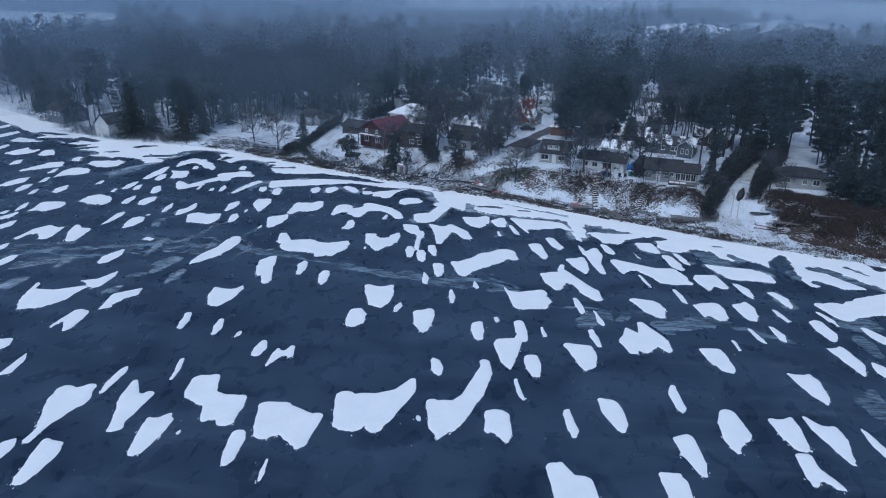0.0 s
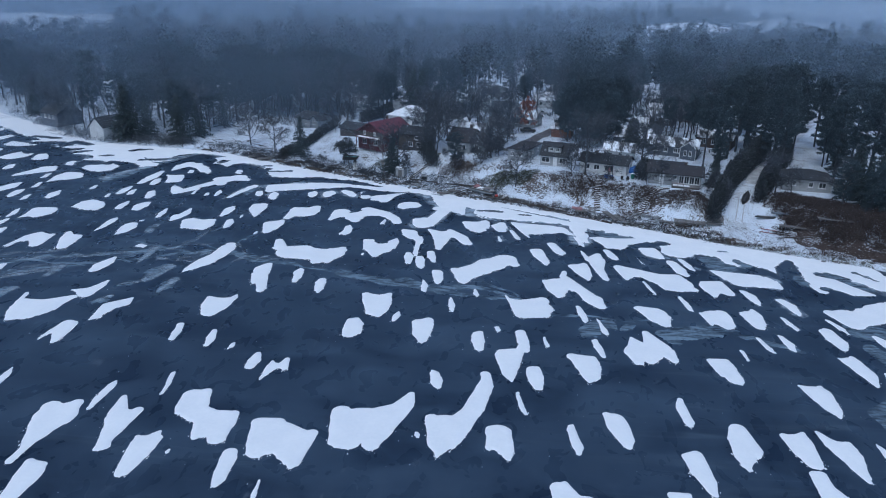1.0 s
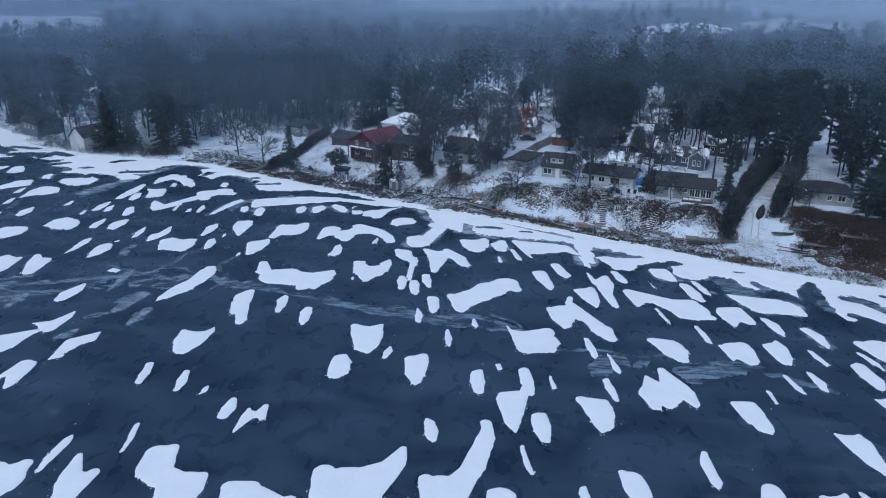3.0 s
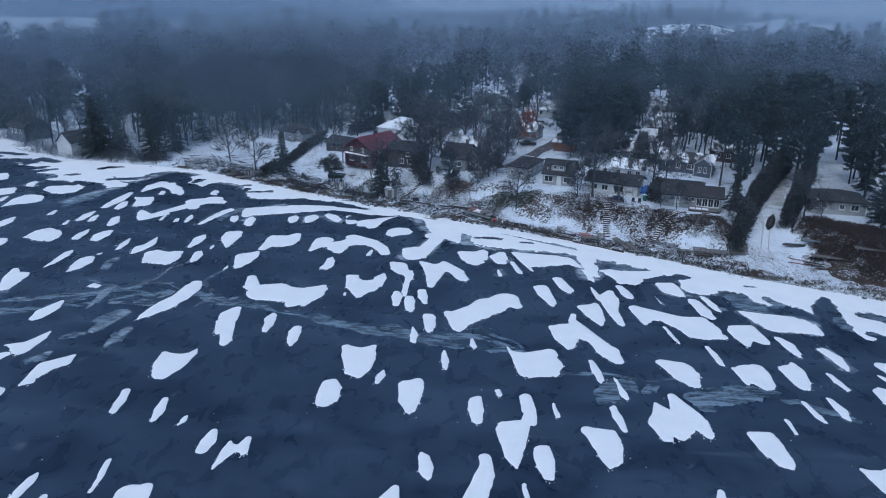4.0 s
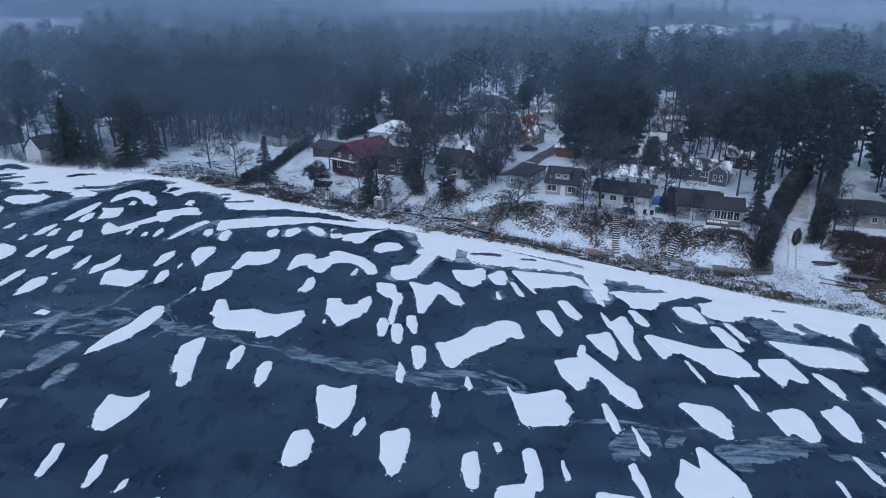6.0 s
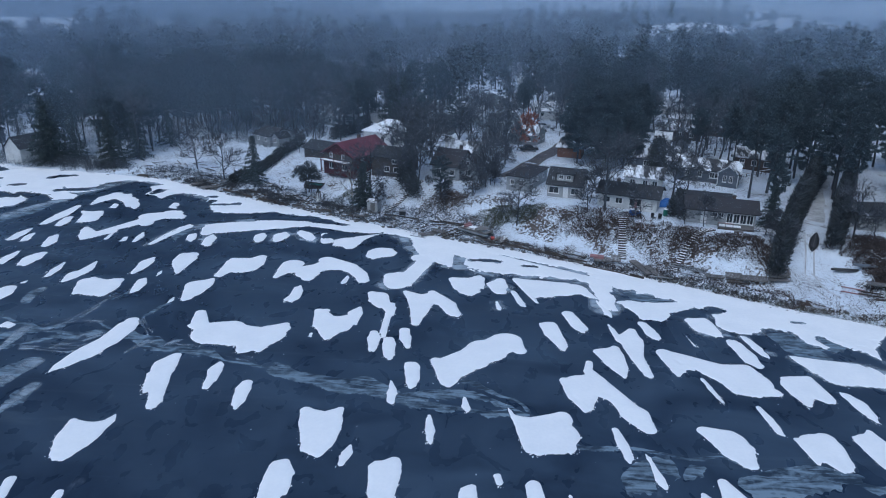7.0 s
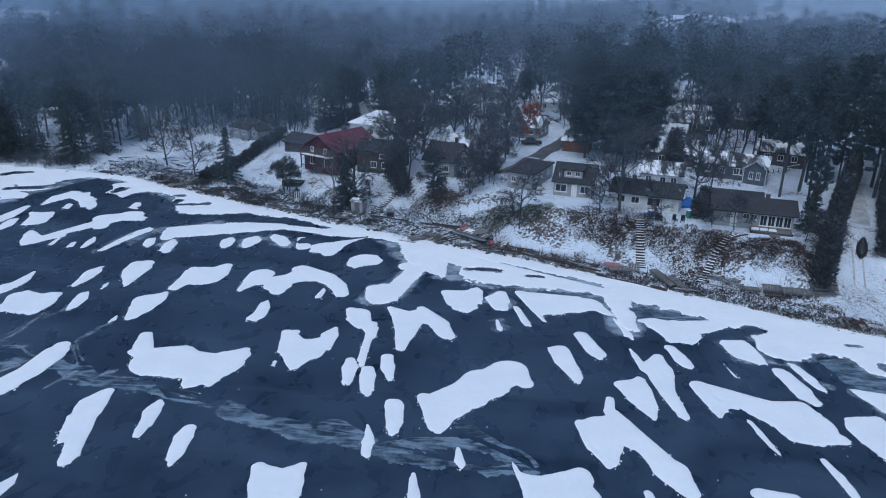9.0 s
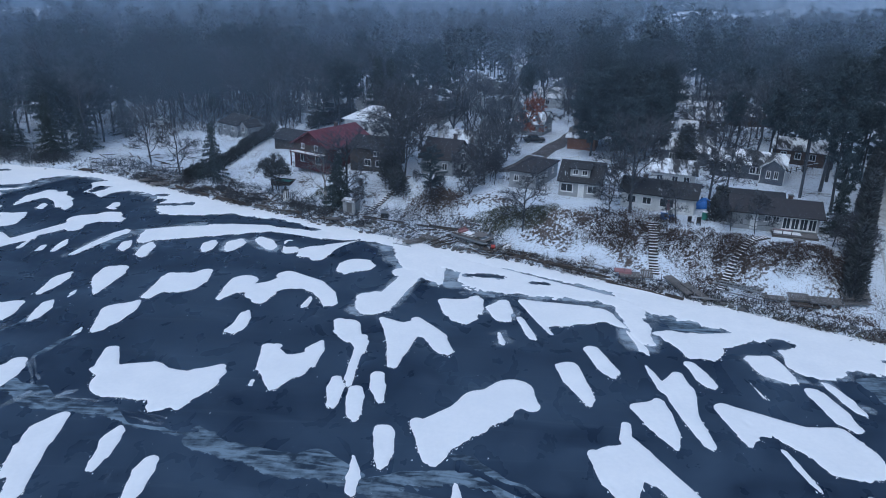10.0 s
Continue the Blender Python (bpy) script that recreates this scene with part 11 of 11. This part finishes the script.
def crumbs(n):
    """Loose flecks of snow blown across the ice."""
    V, F = [], []
    for _ in range(n):
        x = rock_rng.uniform(-75, 60)
        y = rock_rng.uniform(35, 150)
        r = 0.02 + 0.06 * rock_rng.random() ** 3
        k = len(V)
        a0 = rock_rng.uniform(0, 6.28)
        for j in range(6):
            q = r * rock_rng.uniform(0.6, 1.3)
            V.append((x + math.cos(a0 + j * 1.047) * q, y + math.sin(a0 + j * 1.047) * q * 1.4, 0.004))
        V.append((x, y, 0.02))
        F += [(k + j, k + (j + 1) % 6, k + 6) for j in range(6)]
    return tagged(part("snow_flecks", (V, F), SNOW), "loose flecks of snow scattered over dark ice", "snow", kind="stuff")


crumbs(500)


# ---- boards and brush heaps hauled out along the western shore ----
def board_mesh(length, width, mat):
    bm = bevelled(boxes(((0, 0, 0), (length, width, 0.09))), 0.015)
    me = bpy.data.meshes.new("driftwood_board")
    bm.to_mesh(me)
    bm.free()
    me.materials.append(mat)
    return me


planks = [board_mesh(2.6, 0.24, DARK_WOOD), board_mesh(1.8, 0.34, WOOD), board_mesh(3.6, 0.16, DARK_WOOD)]
for k in range(170):
    x, y = (shore_spot(-4, 16, 0.5, 3.0), shore_spot(-68, -4, 0.8, 8.5), shore_spot(-84, -46, 1.0, 15.0), shore_spot(-60, -20, 0.8, 6.0))[k % 4]
    ob = new("driftwood_board", planks[k % 3])
    ob.matrix_world = pose(x, y, ground_at(x, y) + rock_rng.uniform(0.06, 0.3), rock_rng.uniform(-8, 8), rock_rng.uniform(-9, 9), rock_rng.gauss(-25, 40))
    tagged(ob, "weathered grey board lying in the shore snow", "board", "boards along the shore")
for x, y, r in ((-67.5, 176.4, 1.6), (-63.5, 173.8, 1.9), (-57.0, 172.6, 1.5), (-53.0, 168.4, 1.8), (-48.5, 168.6, 1.6), (-45.5, 165.8, 1.8), (-41.0, 163.6, 1.6), (-33.0, 161.4, 1.5), (-30.5, 159.6, 1.6), (-27.0, 158.0, 1.4), (-20.0, 153.6, 1.2)):
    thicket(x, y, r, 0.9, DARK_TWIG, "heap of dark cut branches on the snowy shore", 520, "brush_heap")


# ---- brown leaf cover on the eastern bank ----
def make_litter():
    k = Mat("leaf_litter", 0.9)
    tone = k.mix(k.noise(0.35, 4), (0.022, 0.017, 0.016), (0.074, 0.051, 0.043))
    flake = k.ramp(k.math("ADD", k.math("MULTIPLY", k.noise(0.30, 3), 0.6), k.math("MULTIPLY", k.noise(3.0, 3), 0.4)), 0.56, 0.62)
    k.colour(k.mix(k.math("MULTIPLY", flake, 0.85), tone, (0.62, 0.66, 0.72)))
    return k.bump(k.noise(0.25, 4), 0.6, 0.08).m


LITTER = make_litter()


def leaf_cover(x0, x1, near, far, bias, label):
    """A ragged sheet of leaves lying on the bank between two distances from the waterline."""
    xs, ds = np.arange(x0, x1, 0.45), np.arange(near, far, 0.45)
    X = np.repeat(xs[:, None], len(ds), 1)
    Y = shore(xs)[:, None] + ds[None, :]
    Z = height(X, Y) + 0.045
    edge = np.minimum(np.minimum(ds - near, far - ds)[None, :] / 2.5, np.minimum(xs - x0, x1 - xs)[:, None] / 3.0)
    keep = 0.9 * ripple(X, Y, 2.9) + 0.5 * ripple(X + 17, Y, 0.9) + np.minimum(edge, 1.0) * 1.1 + bias > 0.75
    V, F, k = np.stack([X.ravel(), Y.ravel(), Z.ravel()], 1), [], len(ds)
    for i, j in zip(*np.nonzero(keep[:-1, :-1] & keep[1:, 1:] & keep[1:, :-1] & keep[:-1, 1:])):
        a = int(i * k + j)
        F.append((a, a + k, a + k + 1, a + 1))
    used = sorted({v for f in F for v in f})
    at = {v: n for n, v in enumerate(used)}
    ob = part("leaf_cover", (V[used].tolist(), [tuple(at[v] for v in f) for f in F]), LITTER)
    ob.data.shade_smooth()
    return tagged(ob, label, "ground cover", kind="stuff")


leaf_cover(55.5, 100, 2.6, 22, 0.12, "dark brown leaves covering the steep eastern bank")
leaf_cover(42.5, 48.5, 0.6, 4.2, -0.1, "olive-brown dead grass at the foot of the lane")
for x, y, r in ((58.5, 128.4, 2.8), (61.6, 126.2, 2.8), (64.8, 124.4, 3.0), (68.4, 121.6, 3.0), (72.4, 119.4, 3.0), (76.5, 118.4, 3.0), (63.0, 122.4, 2.2), (57.4, 133.6, 2.4)):
    thicket(x, y, r, 1.5, BRUSH, "dense rust-brown leafless brush covering the steep bank", 1300)
lane("tyre_track", ((52.2, 141.0), (50.9, 136.9), (49.0, 131.2), (49.2, 127.9), (50.4, 125.2)), 0.24, TRODDEN, "trodden tyre track in the snow of the lane", 0.07)
lane("tyre_track", ((51.0, 141.2), (49.7, 137.0), (47.8, 131.4), (47.9, 127.6), (48.9, 124.6)), 0.24, TRODDEN, "trodden tyre track in the snow of the lane", 0.07)


def crumble():
    """Small flakes torn from the lee edges of the snow patches."""
    V, F = [], []
    for x, y, z in CRUMBS:
        for _ in range(2):
            r = 0.02 + 0.11 * crumb_rng.random() ** 3
            cx, cy = x + crumb_rng.gauss(0, 0.12), y - abs(crumb_rng.gauss(0, 0.22))
            k, a0 = len(V), crumb_rng.uniform(0, 6.28)
            for j in range(5):
                q = r * crumb_rng.uniform(0.5, 1.3)
                V.append((cx + math.cos(a0 + j * 1.257) * q * 0.8, cy + math.sin(a0 + j * 1.257) * q * 1.5, 0.004))
            V.append((cx, cy, 0.03))
            F += [(k + j, k + (j + 1) % 5, k + 5) for j in range(5)]
    return tagged(part("snow_crumbs", (V, F), SNOW), "crumbs of snow frayed off the edges of the patches", "snow", kind="stuff")


crumble()
